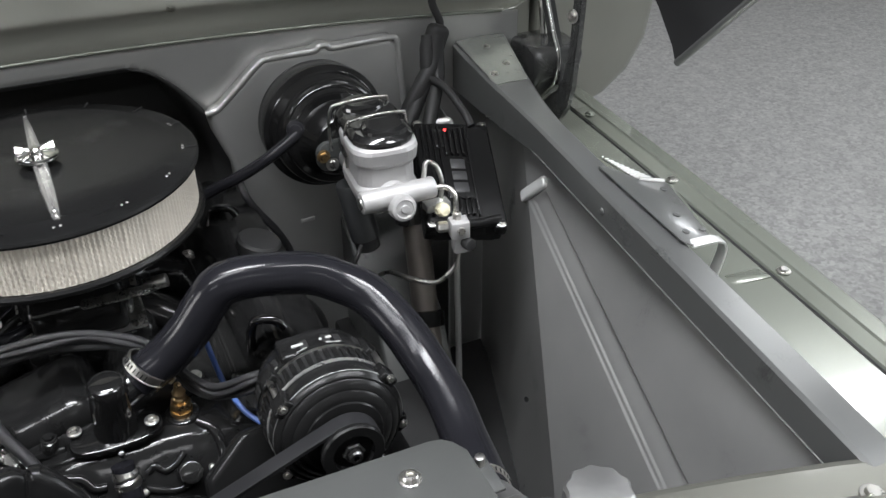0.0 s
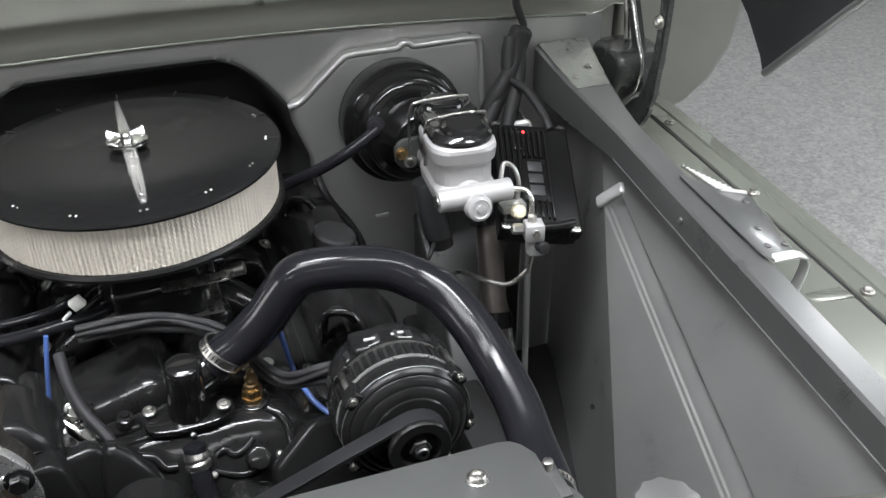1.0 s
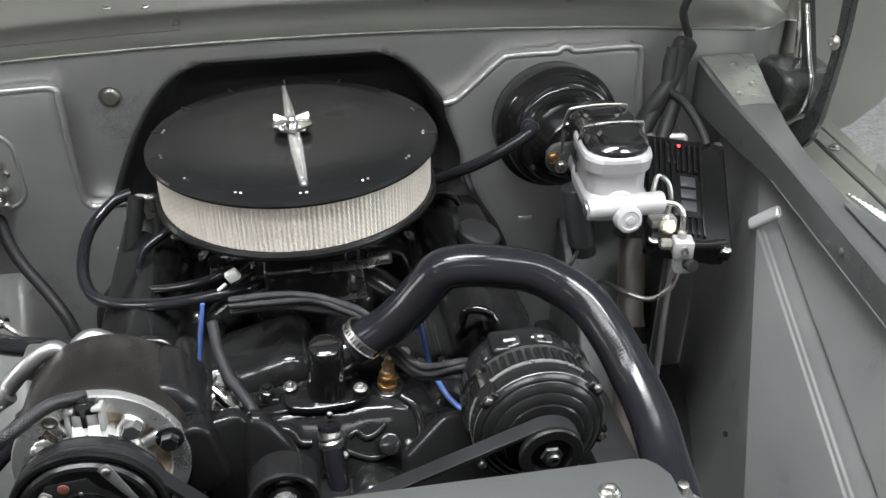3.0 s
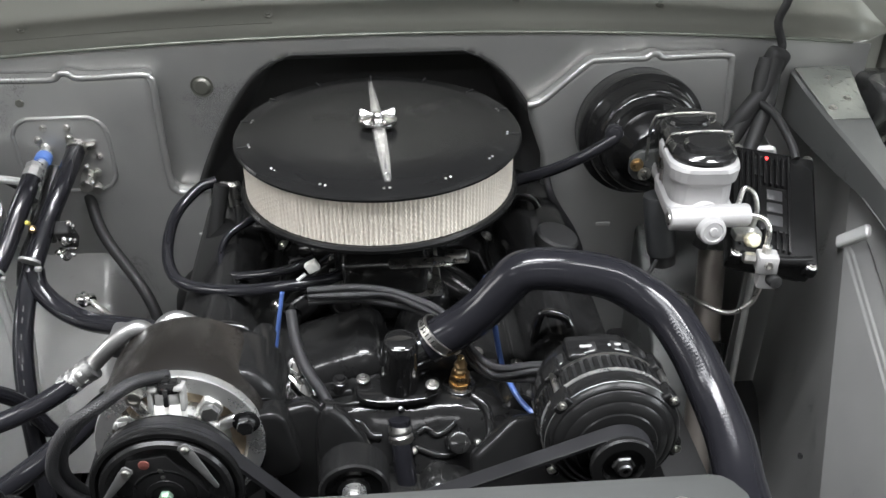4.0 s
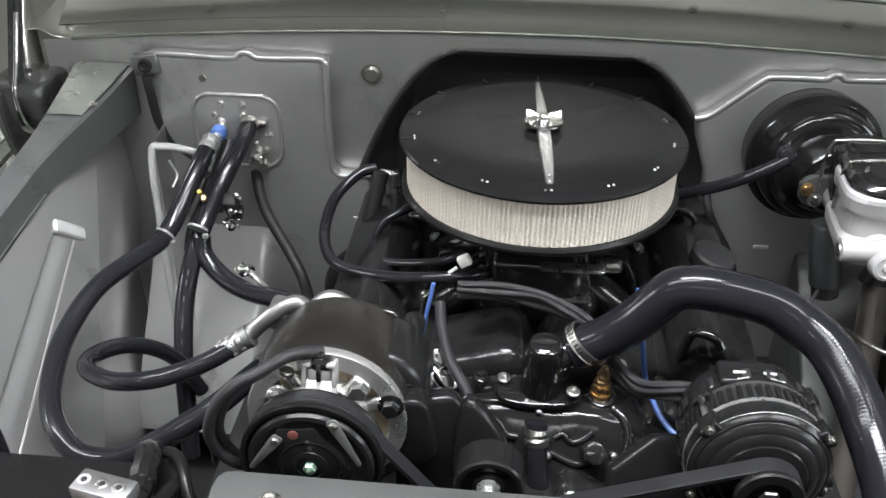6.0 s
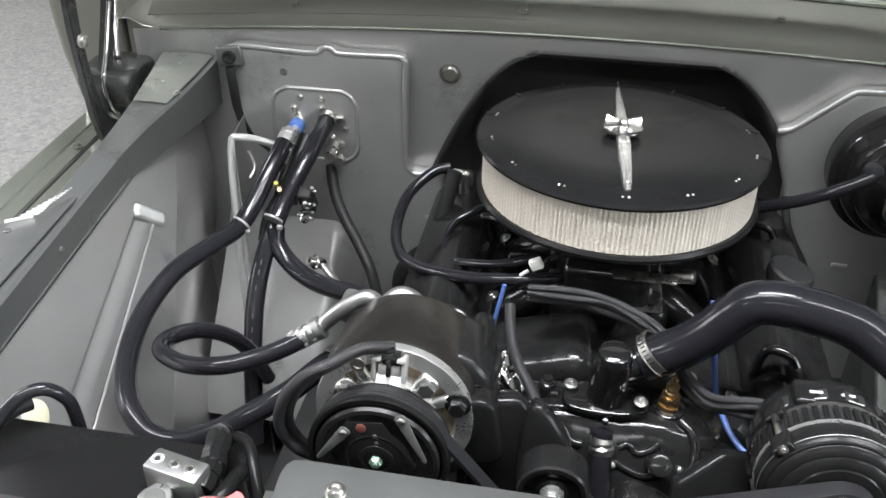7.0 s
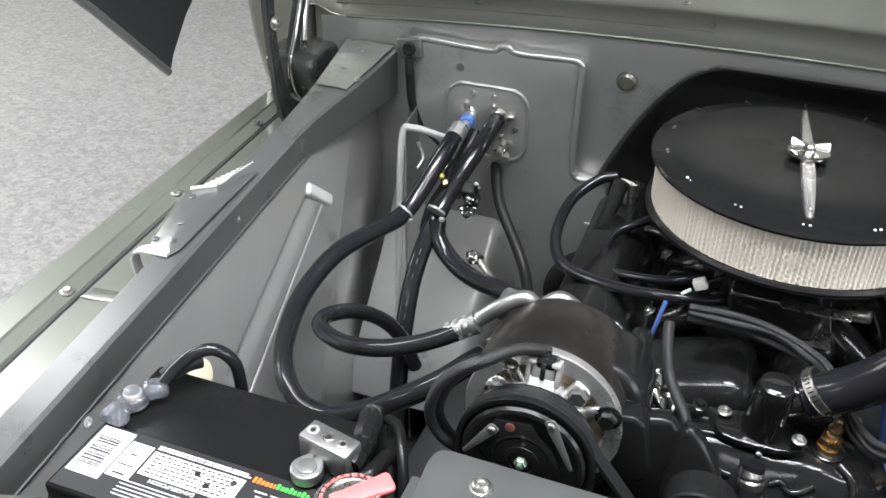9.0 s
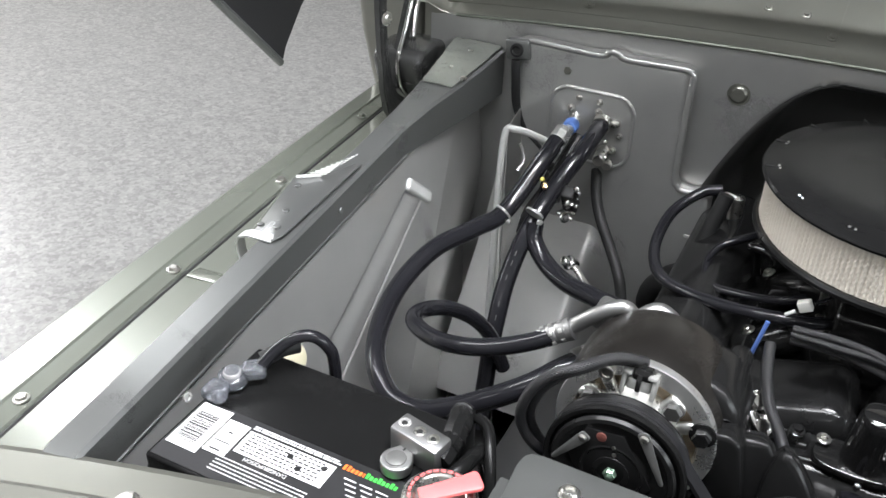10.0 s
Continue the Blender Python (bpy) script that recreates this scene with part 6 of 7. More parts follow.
wire("wire_loom", [(-0.214, -0.390, 1.022), (-0.240, -0.408, 1.030), (-0.262, -0.436, 1.031), (-0.281, -0.446, 1.021), (-0.296, -0.451, 1.001), (-0.304, -0.451, 0.972), (-0.300, -0.446, 0.945), (-0.286, -0.441, 0.925), (-0.265, -0.422, 0.90)], 0.0048, BRAID, "black braided wire loom of the compressor clutch", "wire loom", "wire looms")
wire("blue_wire", [(-0.122, -0.188, 0.972), (-0.129, -0.195, 0.935), (-0.137, -0.20, 0.89)], 0.0026, WIRE_BLUE, "bright blue wire beside the intake", group="blue wires")
wire("blue_wire", [(0.122, -0.17, 0.97), (0.128, -0.200, 0.930), (0.138, -0.220, 0.872), (0.145, -0.256, 0.866), (0.155, -0.278, 0.859), (0.174, -0.300, 0.852), (0.20, -0.31, 0.84)], 0.0034, WIRE_BLUE, "bright blue wire beside the alternator", group="blue wires")
single("wire_connector", block((-0.089, -0.131, 0.969), (0.016, 0.010, 0.014), 0.002, Matrix.Rotation(radians(-28), 4, "Y")), WHITE, "small white wire connector", "connector")
wire("wire_lead", [(-0.098, -0.134, 0.960), (-0.108, -0.137, 0.953)], 0.0022, INK_GREY, "short pale wire lead at a connector")
wire("wire_lead", [(-0.080, -0.129, 0.974), (-0.068, -0.12, 0.978), (-0.05, -0.09, 0.975)], 0.0022, RUBBER, "short black wire lead under the air cleaner")
for pts, r, label in (
        ([(0.64, 0.30, 1.22), (0.628, 0.235, 1.177), (0.616, 0.228, 1.137), (0.626, 0.218, 1.097), (0.595, 0.205, 1.083), (0.586, 0.195, 1.060), (0.587, 0.175, 1.032), (0.599, 0.140, 1.024), (0.608, 0.090, 1.000), (0.61, 0.07, 0.985)], 0.0065, "black cable over the cowl edge"),
        ([(0.600, 0.205, 1.088), (0.590, 0.19, 1.05), (0.587, 0.180, 1.028), (0.564, 0.170, 0.999), (0.540, 0.150, 0.976), (0.507, 0.130, 0.953), (0.47, 0.12, 0.92)], 0.0125, "black taped wiring harness beside the booster"),
        ([(0.610, 0.20, 1.075), (0.603, 0.18, 1.03), (0.58, 0.15, 0.99), (0.555, 0.12, 0.95), (0.53, 0.10, 0.90), (0.50, 0.10, 0.82)], 0.012, "black wiring harness behind the ignition box"),
        ([(0.612, 0.200, 1.09), (0.600, 0.19, 1.05), (0.572, 0.175, 1.02), (0.545, 0.17, 0.98), (0.52, 0.165, 0.92), (0.505, 0.16, 0.84)], 0.013, "thick taped harness down the firewall"),
        ([(-0.606, 0.200, 1.056), (-0.604, 0.200, 1.029), (-0.603, 0.210, 0.975), (-0.584, 0.215, 0.934), (-0.551, 0.215, 0.905), (-0.52, 0.21, 0.86)], 0.0072, "dark drain tube down the firewall"),
        ([(-0.455, 0.215, 0.89), (-0.440, 0.18, 0.862), (-0.419, 0.150, 0.838), (-0.385, 0.120, 0.800), (-0.358, 0.090, 0.767), (-0.34, 0.07, 0.70)], 0.009, "black wiring harness low on the firewall")):
    wire("cable", pts, r, DULL_BLACK, label, "cable", "cables")
wire("wire_loom", [(-0.232, 0.125, 0.950), (-0.246, 0.105, 0.89), (-0.268, 0.085, 0.82), (-0.285, 0.065, 0.75), (-0.295, 0.05, 0.66)], 0.0115, DULL_BLACK, "thick black wire loom behind the valve cover", "wire loom", "wire looms")
single("harness_clip", block((0.612, 0.205, 1.082), (0.034, 0.03, 0.045), 0.010, Matrix.Rotation(radians(20), 4, "Y"), 4), DULL_BLACK, "black harness clip on the firewall", "clip")
wire("oil_dipstick_tube", [(0.165, -0.22, 0.80), (0.205, -0.16, 0.86), (0.262, -0.10, 0.875), (0.29, -0.03, 0.87)], 0.006, CAST_BLACK, "black metal dipstick tube", "tube")


BOOSTER_BLACK = material("booster_black", (0.008, 0.008, 0.008), 0.13, 0, 0.0, 0.1, 0.05, 20, 900, 0.02, 0.0001)


# ---- brake booster and master cylinder ----
def booster():
    b = thing("brake_booster", (0.392, 0.13, 0.90), "round glossy black brake booster on the firewall", "brake booster")
    m = axis_matrix((0.402, 0.222, 0.984), Vector((0.02, -1, 0.07)))
    part("shell", lathe([(0.07, 0.0), (0.086, 0.004), (0.0945, 0.020), (0.0950, 0.048), (0.0975, 0.051), (0.0985, 0.056), (0.0975, 0.062), (0.0900, 0.0645), (0.0870, 0.070), (0.0860, 0.086), (0.0840, 0.091), (0.0780, 0.0925), (0.0745, 0.096), (0.0725, 0.111), (0.0695, 0.116), (0.0610, 0.118), (0.0560, 0.124), (0.0470, 0.146), (0.0430, 0.150), (0.0, 0.150)], m, 80), BOOSTER_BLACK, b, "gloss black stepped booster shell")
    part("collar", drum(0.036, 0.146, 0.168, m, 0.004, 40), GLOSS_BLACK, b)
    for s in (-1, 1):
        part("stud", drum(0.005, 0.148, 0.185, m @ Matrix.Translation((s * 0.040, 0.0, 0)), 0.001, 14), BRASS if s < 0 else STEEL, b)
    part("check_valve", join(drum(0.013, 0.0, 0.018, axis_matrix((0.333, 0.070, 1.040), (-0.25, -0.9, 0.25)), 0.003, 24), drum(0.009, 0.016, 0.026, axis_matrix((0.333, 0.070, 1.040), (-0.25, -0.9, 0.25)), 0.002, 20)), RUBBER, b, "black rubber check valve")


def firewall_loom():
    wire("cable", [(0.262, 0.19, 0.925), (0.269, 0.170, 0.890), (0.286, 0.170, 0.856), (0.308, 0.170, 0.820), (0.326, 0.170, 0.778), (0.335, 0.17, 0.72)], 0.0062, BRAID, "black braided loom down the firewall", "cable", "cables")


def master_cylinder():
    mc = thing("master_cylinder", (0.412, -0.05, 0.985), "cast aluminium brake master cylinder with black lid", "master cylinder")
    aim = Matrix.Rotation(radians(-5), 4, "Z")

    def loft(levels, cx, cy, mat, name, parent, label=""):
        bm = bmesh.new()
        rings = []
        for z, w, d, r in levels:
            rings.append([bm.verts.new(Matrix.Translation((cx, cy, 0)) @ aim @ Vector((x, y, z))) for x, y in rounded(w, d, r, 5)])
        for a, c in zip(rings, rings[1:]):
            for k in range(len(a)):
                j = (k + 1) % len(a)
                bm.faces.new((a[k], a[j], c[j], c[k]))
        bm.faces.new(rings[0])
        bm.faces.new(rings[-1])
        return part(name, bm, mat, parent, label, 17)
    shape = ((0.974, 0.066, 0.094, 0.016), (0.990, 0.082, 0.104, 0.018), (1.003, 0.086, 0.108, 0.020), (1.008, 0.085, 0.107, 0.022), (1.014, 0.078, 0.100, 0.022), (1.040, 0.078, 0.100, 0.024), (1.047, 0.087, 0.109, 0.026), (1.062, 0.091, 0.113, 0.030), (1.067, 0.089, 0.111, 0.032), (1.070, 0.082, 0.106, 0.034))
    loft(shape, 0.4118, -0.0505, ALLOY, "reservoir", mc, "pale cast aluminium reservoir")
    # rear of the reservoir as an added black piece; its shade is painted in
    loft([(1.000, 0.060, 0.052, 0.016), (1.020, 0.070, 0.058, 0.018), (1.060, 0.080, 0.062, 0.022), (1.069, 0.078, 0.060, 0.022)], 0.4155, 0.0145, CAST_BLACK, "shaded_rear", mc, "rear of the reservoir, its shade painted black")
    part("bore", drum(0.021, 0.0, 0.165, axis_matrix((0.404, 0.055, 0.992), (0.04, -1, 0.05)), 0.004, 32), ALLOY, mc)
    part("cross_boss", drum(0.0148, -0.052, 0.052, axis_matrix((0.4135, -0.112, 1.004), (1, 0.0, 0.01)), 0.003, 28), ALLOY, mc)
    part("port_bore", drum(0.0085, -0.054, -0.050, axis_matrix((0.4135, -0.112, 1.004), (1, 0, 0.01)), 0.001, 20), STEEL, mc)
    part("end_cap", lathe([(0.018, 0), (0.018, 0.010), (0.0165, 0.014), (0.0125, 0.0155), (0.0115, 0.0145), (0.006, 0.0145), (0.005, 0.017), (0, 0.0175)], axis_matrix((0.412, -0.124, 0.994), (0.02, -0.95, 0.2)), 32), ALLOY, mc, "round cast end cap")
    part("flange", extrude(rounded(0.10, 0.045, 0.018), axis_matrix((0.402, 0.052, 0.998), (0.04, -1, 0.05)), 0.012, 0.003), PLATE_GREY, mc, "dark grey mounting flange")
    for p, mat in (((0.360, 0.036, 1.004), BRASS), ((0.372, 0.034, 0.990), STEEL), ((0.444, 0.036, 0.998), STEEL)):
        part("flange_nut", hex_bolt(p, (0.02, -1, 0.07), 0.0068, True, 0.007), mat, mc)
    lid = loft([(1.069, 0.083, 0.144, 0.036), (1.073, 0.085, 0.146, 0.037), (1.077, 0.083, 0.144, 0.036), (1.081, 0.076, 0.136, 0.034), (1.083, 0.070, 0.130, 0.032)], 0.413, -0.032, GLOSS_BLACK, "reservoir_lid", mc, "gloss black stepped reservoir lid")
    for y in (-0.070, 0.012):
        loft([(1.080, 0.062, 0.052, 0.022), (1.087, 0.058, 0.048, 0.021), (1.090, 0.048, 0.038, 0.017)], 0.4135, y, GLOSS_BLACK, "lid_dome", lid)
    for y, x in ((-0.045, 0.414), (0.012, 0.411)):
        part("wire_bail", tube([(x - 0.044, y + 0.006, 1.02), (x - 0.0445, y + 0.005, 1.062), (x - 0.041, y + 0.002, 1.084), (x - 0.034, y, 1.0895), (x, y, 1.0915), (x + 0.034, y, 1.0895), (x + 0.041, y + 0.002, 1.084), (x + 0.0445, y + 0.005, 1.062), (x + 0.044, y + 0.006, 1.02)], 0.0022, 10, 6), STEEL, mc, "bright wire lid bail")
    for pts, label in (([(0.462, -0.085, 1.005), (0.471, -0.075, 1.022), (0.484, -0.080, 1.014), (0.488, -0.088, 0.992), (0.482, -0.095, 0.968)], "bent steel brake line"), ([(0.458, -0.114, 1.001), (0.472, -0.115, 1.004), (0.484, -0.122, 1.002), (0.4875, -0.132, 0.993), (0.485, -0.140, 0.970)], "bent steel brake line"),
                       ([(0.487, -0.143, 0.915), (0.485, -0.142, 0.900), (0.480, -0.140, 0.884), (0.458, -0.130, 0.862), (0.433, -0.100, 0.857), (0.418, -0.050, 0.841), (0.409, 0.000, 0.80)], "curved steel brake line")):
        wire("brake_line", pts, 0.0034, STEEL, label, "brake line", "brake lines")
    valve = thing("proportioning_valve", (0.487, -0.145, 0.92), "bright metal brake proportioning valve", "valve")
    part("body", block((0.4865, -0.145, 0.953), (0.026, 0.024, 0.026), 0.003, Matrix.Rotation(radians(-10), 4, "Z")), ALLOY, valve)
    part("neck", block((0.490, -0.143, 0.930), (0.022, 0.02, 0.030), 0.003, Matrix.Rotation(radians(-10), 4, "Z")), ALLOY, valve)
    part("port", lathe([(0.0055, 0.0), (0.0055, 0.004), (0.003, 0.004), (0.003, 0.001), (0, 0.001)], axis_matrix((0.484, -0.1575, 0.955), (-0.1, -1, 0.2)), 18), STEEL, valve)
    part("knob", drum(0.0085, 0.0, 0.016, axis_matrix((0.493, -0.152, 0.932), (0.1, -1, 0.2)), 0.002, 18), DULL_BLACK, valve, "black adjuster knob")
    part("nut", lathe([(0.0065, 0), (0.0065, 0.012), (0.005, 0.014)], axis_matrix((0.485, -0.142, 0.962), (0, 0, 1)), 6), STEEL, valve)
    part("nut", lathe([(0.0075, 0), (0.0075, 0.012), (0.006, 0.014)], axis_matrix((0.470, -0.143, 0.958), (-1, 0.1, 0.1)), 6), STEEL, valve)
    part("plastic_switch", lathe([(0.0085, 0), (0.010, 0.003), (0.0092, 0.009), (0.010, 0.012), (0.008, 0.015), (0.003, 0.016), (0, 0.016)], axis_matrix((0.474, -0.112, 0.967), (0.1, -0.9, 0.4)), 9), CREAM, valve, "cream plastic switch")
    part("mount", block((0.474, -0.10, 0.968), (0.036, 0.02, 0.012), 0.003), ALLOY_BRIGHT, valve)


booster()
firewall_loom()
master_cylinder()


BADGE_GREY = material("dim_badge_grey", (0.022, 0.022, 0.023), 0.5)


def ignition_box():
    l = Vector((-0.055, -0.185, -0.084)).normalized()
    w = Vector((-0.98, -0.18, -0.06))
    w = (w - l * w.dot(l)).normalized()
    n = w.cross(l).normalized()
    origin = Vector((0.634, 0.070, 0.992))
    m = Matrix.Translation(origin) @ Matrix((w, l, n)).transposed().to_4x4()
    box = thing("ignition_box", origin + n * -0.05, "black finned ignition box with a red light", "ignition box")
    part("case", block((0, 0, 0), (0.118, 0.190, 0.046), 0.005, m @ Matrix.Translation((0.054, 0.098, -0.030)), 3), SATIN_BLACK, box)
    for k in range(9):
        u = 0.036 + 0.0085 * k
        if 1 <= k <= 4:
            for v0, v1 in ((0.018, 0.070), (0.150, 0.182)):
                part("fin", block((0, 0, 0), (0.004, v1 - v0, 0.008), 0.001, m @ Matrix.Translation((u, (v0 + v1) / 2, -0.004))), SATIN_BLACK, box)
        else:
            part("fin", block((0, 0, 0), (0.004, 0.168, 0.008), 0.001, m @ Matrix.Translation((u, 0.099, -0.004))), SATIN_BLACK, box)
    plate = part("logo_plate", block((0, 0, 0), (0.044, 0.078, 0.004), 0.001, m @ Matrix.Translation((0.058, 0.112, -0.0055))), SATIN_BLACK, box, "dark badge plate with grey marks")
    for v, h in ((0.088, 0.018), (0.110, 0.016), (0.132, 0.018)):
        part("badge_mark", block((0, 0, 0), (0.022, h, 0.002), 0.001, m @ Matrix.Translation((0.056, v, -0.0033))), BADGE_GREY, plate)
    part("red_light", lathe([(0.0024, 0), (0.0024, 0.002), (0.0015, 0.003), (0, 0.0034)], m @ Matrix.Translation((0.068, 0.024, -0.002)), 16), LED, box, "small glowing red light")
    part("window", block((0, 0, 0), (0.016, 0.036, 0.003), 0.001, m @ Matrix.Translation((0.076, 0.036, -0.006))), GLOSS_BLACK, box)
    for u, v in ((0.003, 0.004), (0.106, 0.004), (0.003, 0.190), (0.106, 0.190)):
        part("foot", block((0, 0, 0), (0.018, 0.018, 0.02), 0.004, m @ Matrix.Translation((u, v, -0.022))), SATIN_BLACK, box)
        part("screw", cap_screw(m @ Vector((u, v, -0.012)), n, 0.0048, 0.004), STEEL, box, "bright mounting screw")
    part("end_rib", tube([tuple(m @ Vector((0.004, 0.182, -0.012))), tuple(m @ Vector((0.05, 0.192, -0.012))), tuple(m @ Vector((0.106, 0.186, -0.014)))], 0.007, 12, 4), SATIN_BLACK, box)
    # bracket under the box
    part("bracket", block((0, 0, 0), (0.10, 0.17, 0.012), 0.003, m @ Matrix.Translation((0.05, 0.10, -0.060))), DULL_BLACK, box)


ignition_box()


COIL_GREY = material("coil_grey", (0.050, 0.052, 0.053), 0.33, 0.6, 0, 0.1, 0.15, 30, 600, 0.15, 0.0002)


def coil():
    c = thing("ignition_coil", (0.375, 0.0, 0.88), "dark grey cylindrical coil below the master cylinder", "ignition coil")
    m = axis_matrix((0.386, 0.005, 0.972), (0.16, -0.15, -1))
    part("can", lathe([(0.0, 0.0), (0.020, 0.0), (0.0215, 0.003), (0.0215, 0.085), (0.021, 0.090), (0.018, 0.091)], m, 36), COIL_GREY, c, "dark grey metal can")
    part("tower", lathe([(0.018, 0.090), (0.018, 0.108), (0.012, 0.112), (0.0, 0.112)], m, 30), DULL_BLACK, c)
    wire("cable", [(0.385, -0.03, 0.885), (0.372, -0.045, 0.875), (0.365, -0.03, 0.845), (0.362, 0.0, 0.80)], 0.003, DULL_BLACK, "thin black wire at the coil", "cable", "cables")


coil()


# ---- radiator, its top plate and caps ----
def radiator():
    r = thing("radiator", (0.02, -0.62, 0.50), "aluminium radiator behind the front crossbar", "radiator")
    part("core", block((0.02, -0.615, 0.70), (0.60, 0.055, 0.42), 0.003), DULL_BLACK, r)
    part("top_tank", block((0.02, -0.612, 0.925), (0.66, 0.075, 0.050), 0.014, None, 3), SATIN_ALLOY, r, "brushed aluminium top tank")
    for s in (-1, 1):
        part("side_tank", block((0.02 + s * 0.335, -0.612, 0.70), (0.05, 0.075, 0.46), 0.012, None, 3), SATIN_ALLOY, r)
    part("hose_neck", tube([(0.335, -0.60, 0.928), (0.330, -0.565, 0.920), (0.325, -0.54, 0.916)], 0.021, 22, 5), SATIN_ALLOY, r)
    part("filler_neck", drum(0.024, 0.0, 0.04, axis_matrix((-0.330, -0.596, 0.935), (0, 0, 1)), 0.003, 32), SATIN_ALLOY, r)
    plate = thing("radiator_cover_plate", (0.01, -0.60, 0.95), "flat satin grey radiator top plate", "plate")
    part("sheet", extrude([(-0.272, -0.70), (-0.283, -0.536), (-0.281, -0.524), (-0.276, -0.518), (-0.266, -0.516), (0.276, -0.5205), (0.288, -0.523), (0.296, -0.530), (0.304, -0.545), (0.304, -0.70)], Matrix.Translation((0, 0, 0.984)), 0.003, 0.001), PLATE_GREY, plate, "satin grey folded sheet")
    part("rear_lip", block((0.006, -0.5195, 0.975), (0.545, 0.0025, 0.020), 0.0008, Matrix.Rotation(radians(-0.5), 4, "Z")), PLATE_GREY, plate)
    for x, y in ((0.243, -0.556), (-0.2285, -0.548)):
        part("bolt", lathe([(0.0105, 0.0), (0.0105, 0.0012), (0.009, 0.0016), (0.0085, 0.004), (0.0065, 0.0062), (0.0045, 0.0065), (0.004, 0.004), (0, 0.004)], Matrix.Translation((x, y, 0.987)), 28), STEEL, plate, "bright button head bolt")
    for x in (-0.285, 0.312):
        part("tab", block((x, -0.568, 0.972), (0.018, 0.045, 0.004), 0.001), PLATE_GREY, plate)
    part("tab_post", drum(0.005, -0.05, 0.012, Matrix.Translation((0.312, -0.555, 0.972)), 0.001, 14), STEEL, plate)
    part("stay", block((-0.15, -0.63, 0.962), (0.03, 0.10, 0.044), 0.002), PLATE_GREY, plate)
    part("stay", block((0.18, -0.63, 0.962), (0.03, 0.10, 0.044), 0.002), PLATE_GREY, plate)
    m = Matrix.Translation((-0.330, -0.596, 0.972))
    cap = part("pressure_cap", lathe([(0.031, -0.004), (0.0345, 0.0), (0.0345, 0.004), (0.031, 0.008), (0.024, 0.009), (0.022, 0.0075), (0, 0.0080)], m, 48), STEEL, r, "printed silver pressure cap")
    for k in range(26):
        a = radians(360 / 26 * k)
        if 20 < (360 / 26 * k) % 360 < 78:
            continue
        part("printed_mark", block((0, 0, 0), (0.0028, 0.0045, 0.0008), 0, m @ Matrix.Translation((0.0275 * math.cos(a), 0.0275 * math.sin(a), 0.0088)) @ Matrix.Rotation(a, 4, "Z")), RED, cap)
    part("lever", extrude([(-0.014, -0.008), (0.026, -0.0095), (0.040, -0.011), (0.043, -0.008), (0.042, 0.008), (0.039, 0.011), (0.026, 0.0095), (-0.014, 0.008)], m @ Matrix.Translation((-0.004, -0.002, 0.009)) @ Matrix.Rotation(radians(40), 4, "Z") @ Matrix.Rotation(radians(-8), 4, "Y"), 0.005, 0.0018), RED, cap, "faded red pressure lever")
    fill = thing("coolant_cap", (0.392, -0.625, 0.94), "silver scalloped coolant tank cap", "cap")
    m = Matrix.Translation((0.394, -0.628, 0.966))
    part("cap", lathe([(0.029, -0.010), (0.031, -0.006), (0.031, 0.006), (0.028, 0.009), (0.010, 0.0105), (0, 0.0105)], m, 96, lambda a: 1 + 0.035 * math.cos(10 * a)), SATIN_ALLOY, fill)
    part("neck", drum(0.024, -0.06, -0.008, m, 0.003, 30), SATIN_ALLOY, fill)
    part("tank", block((0.375, -0.630, 0.86), (0.10, 0.07, 0.13), 0.015, None, 3), SATIN_ALLOY, fill)


radiator()


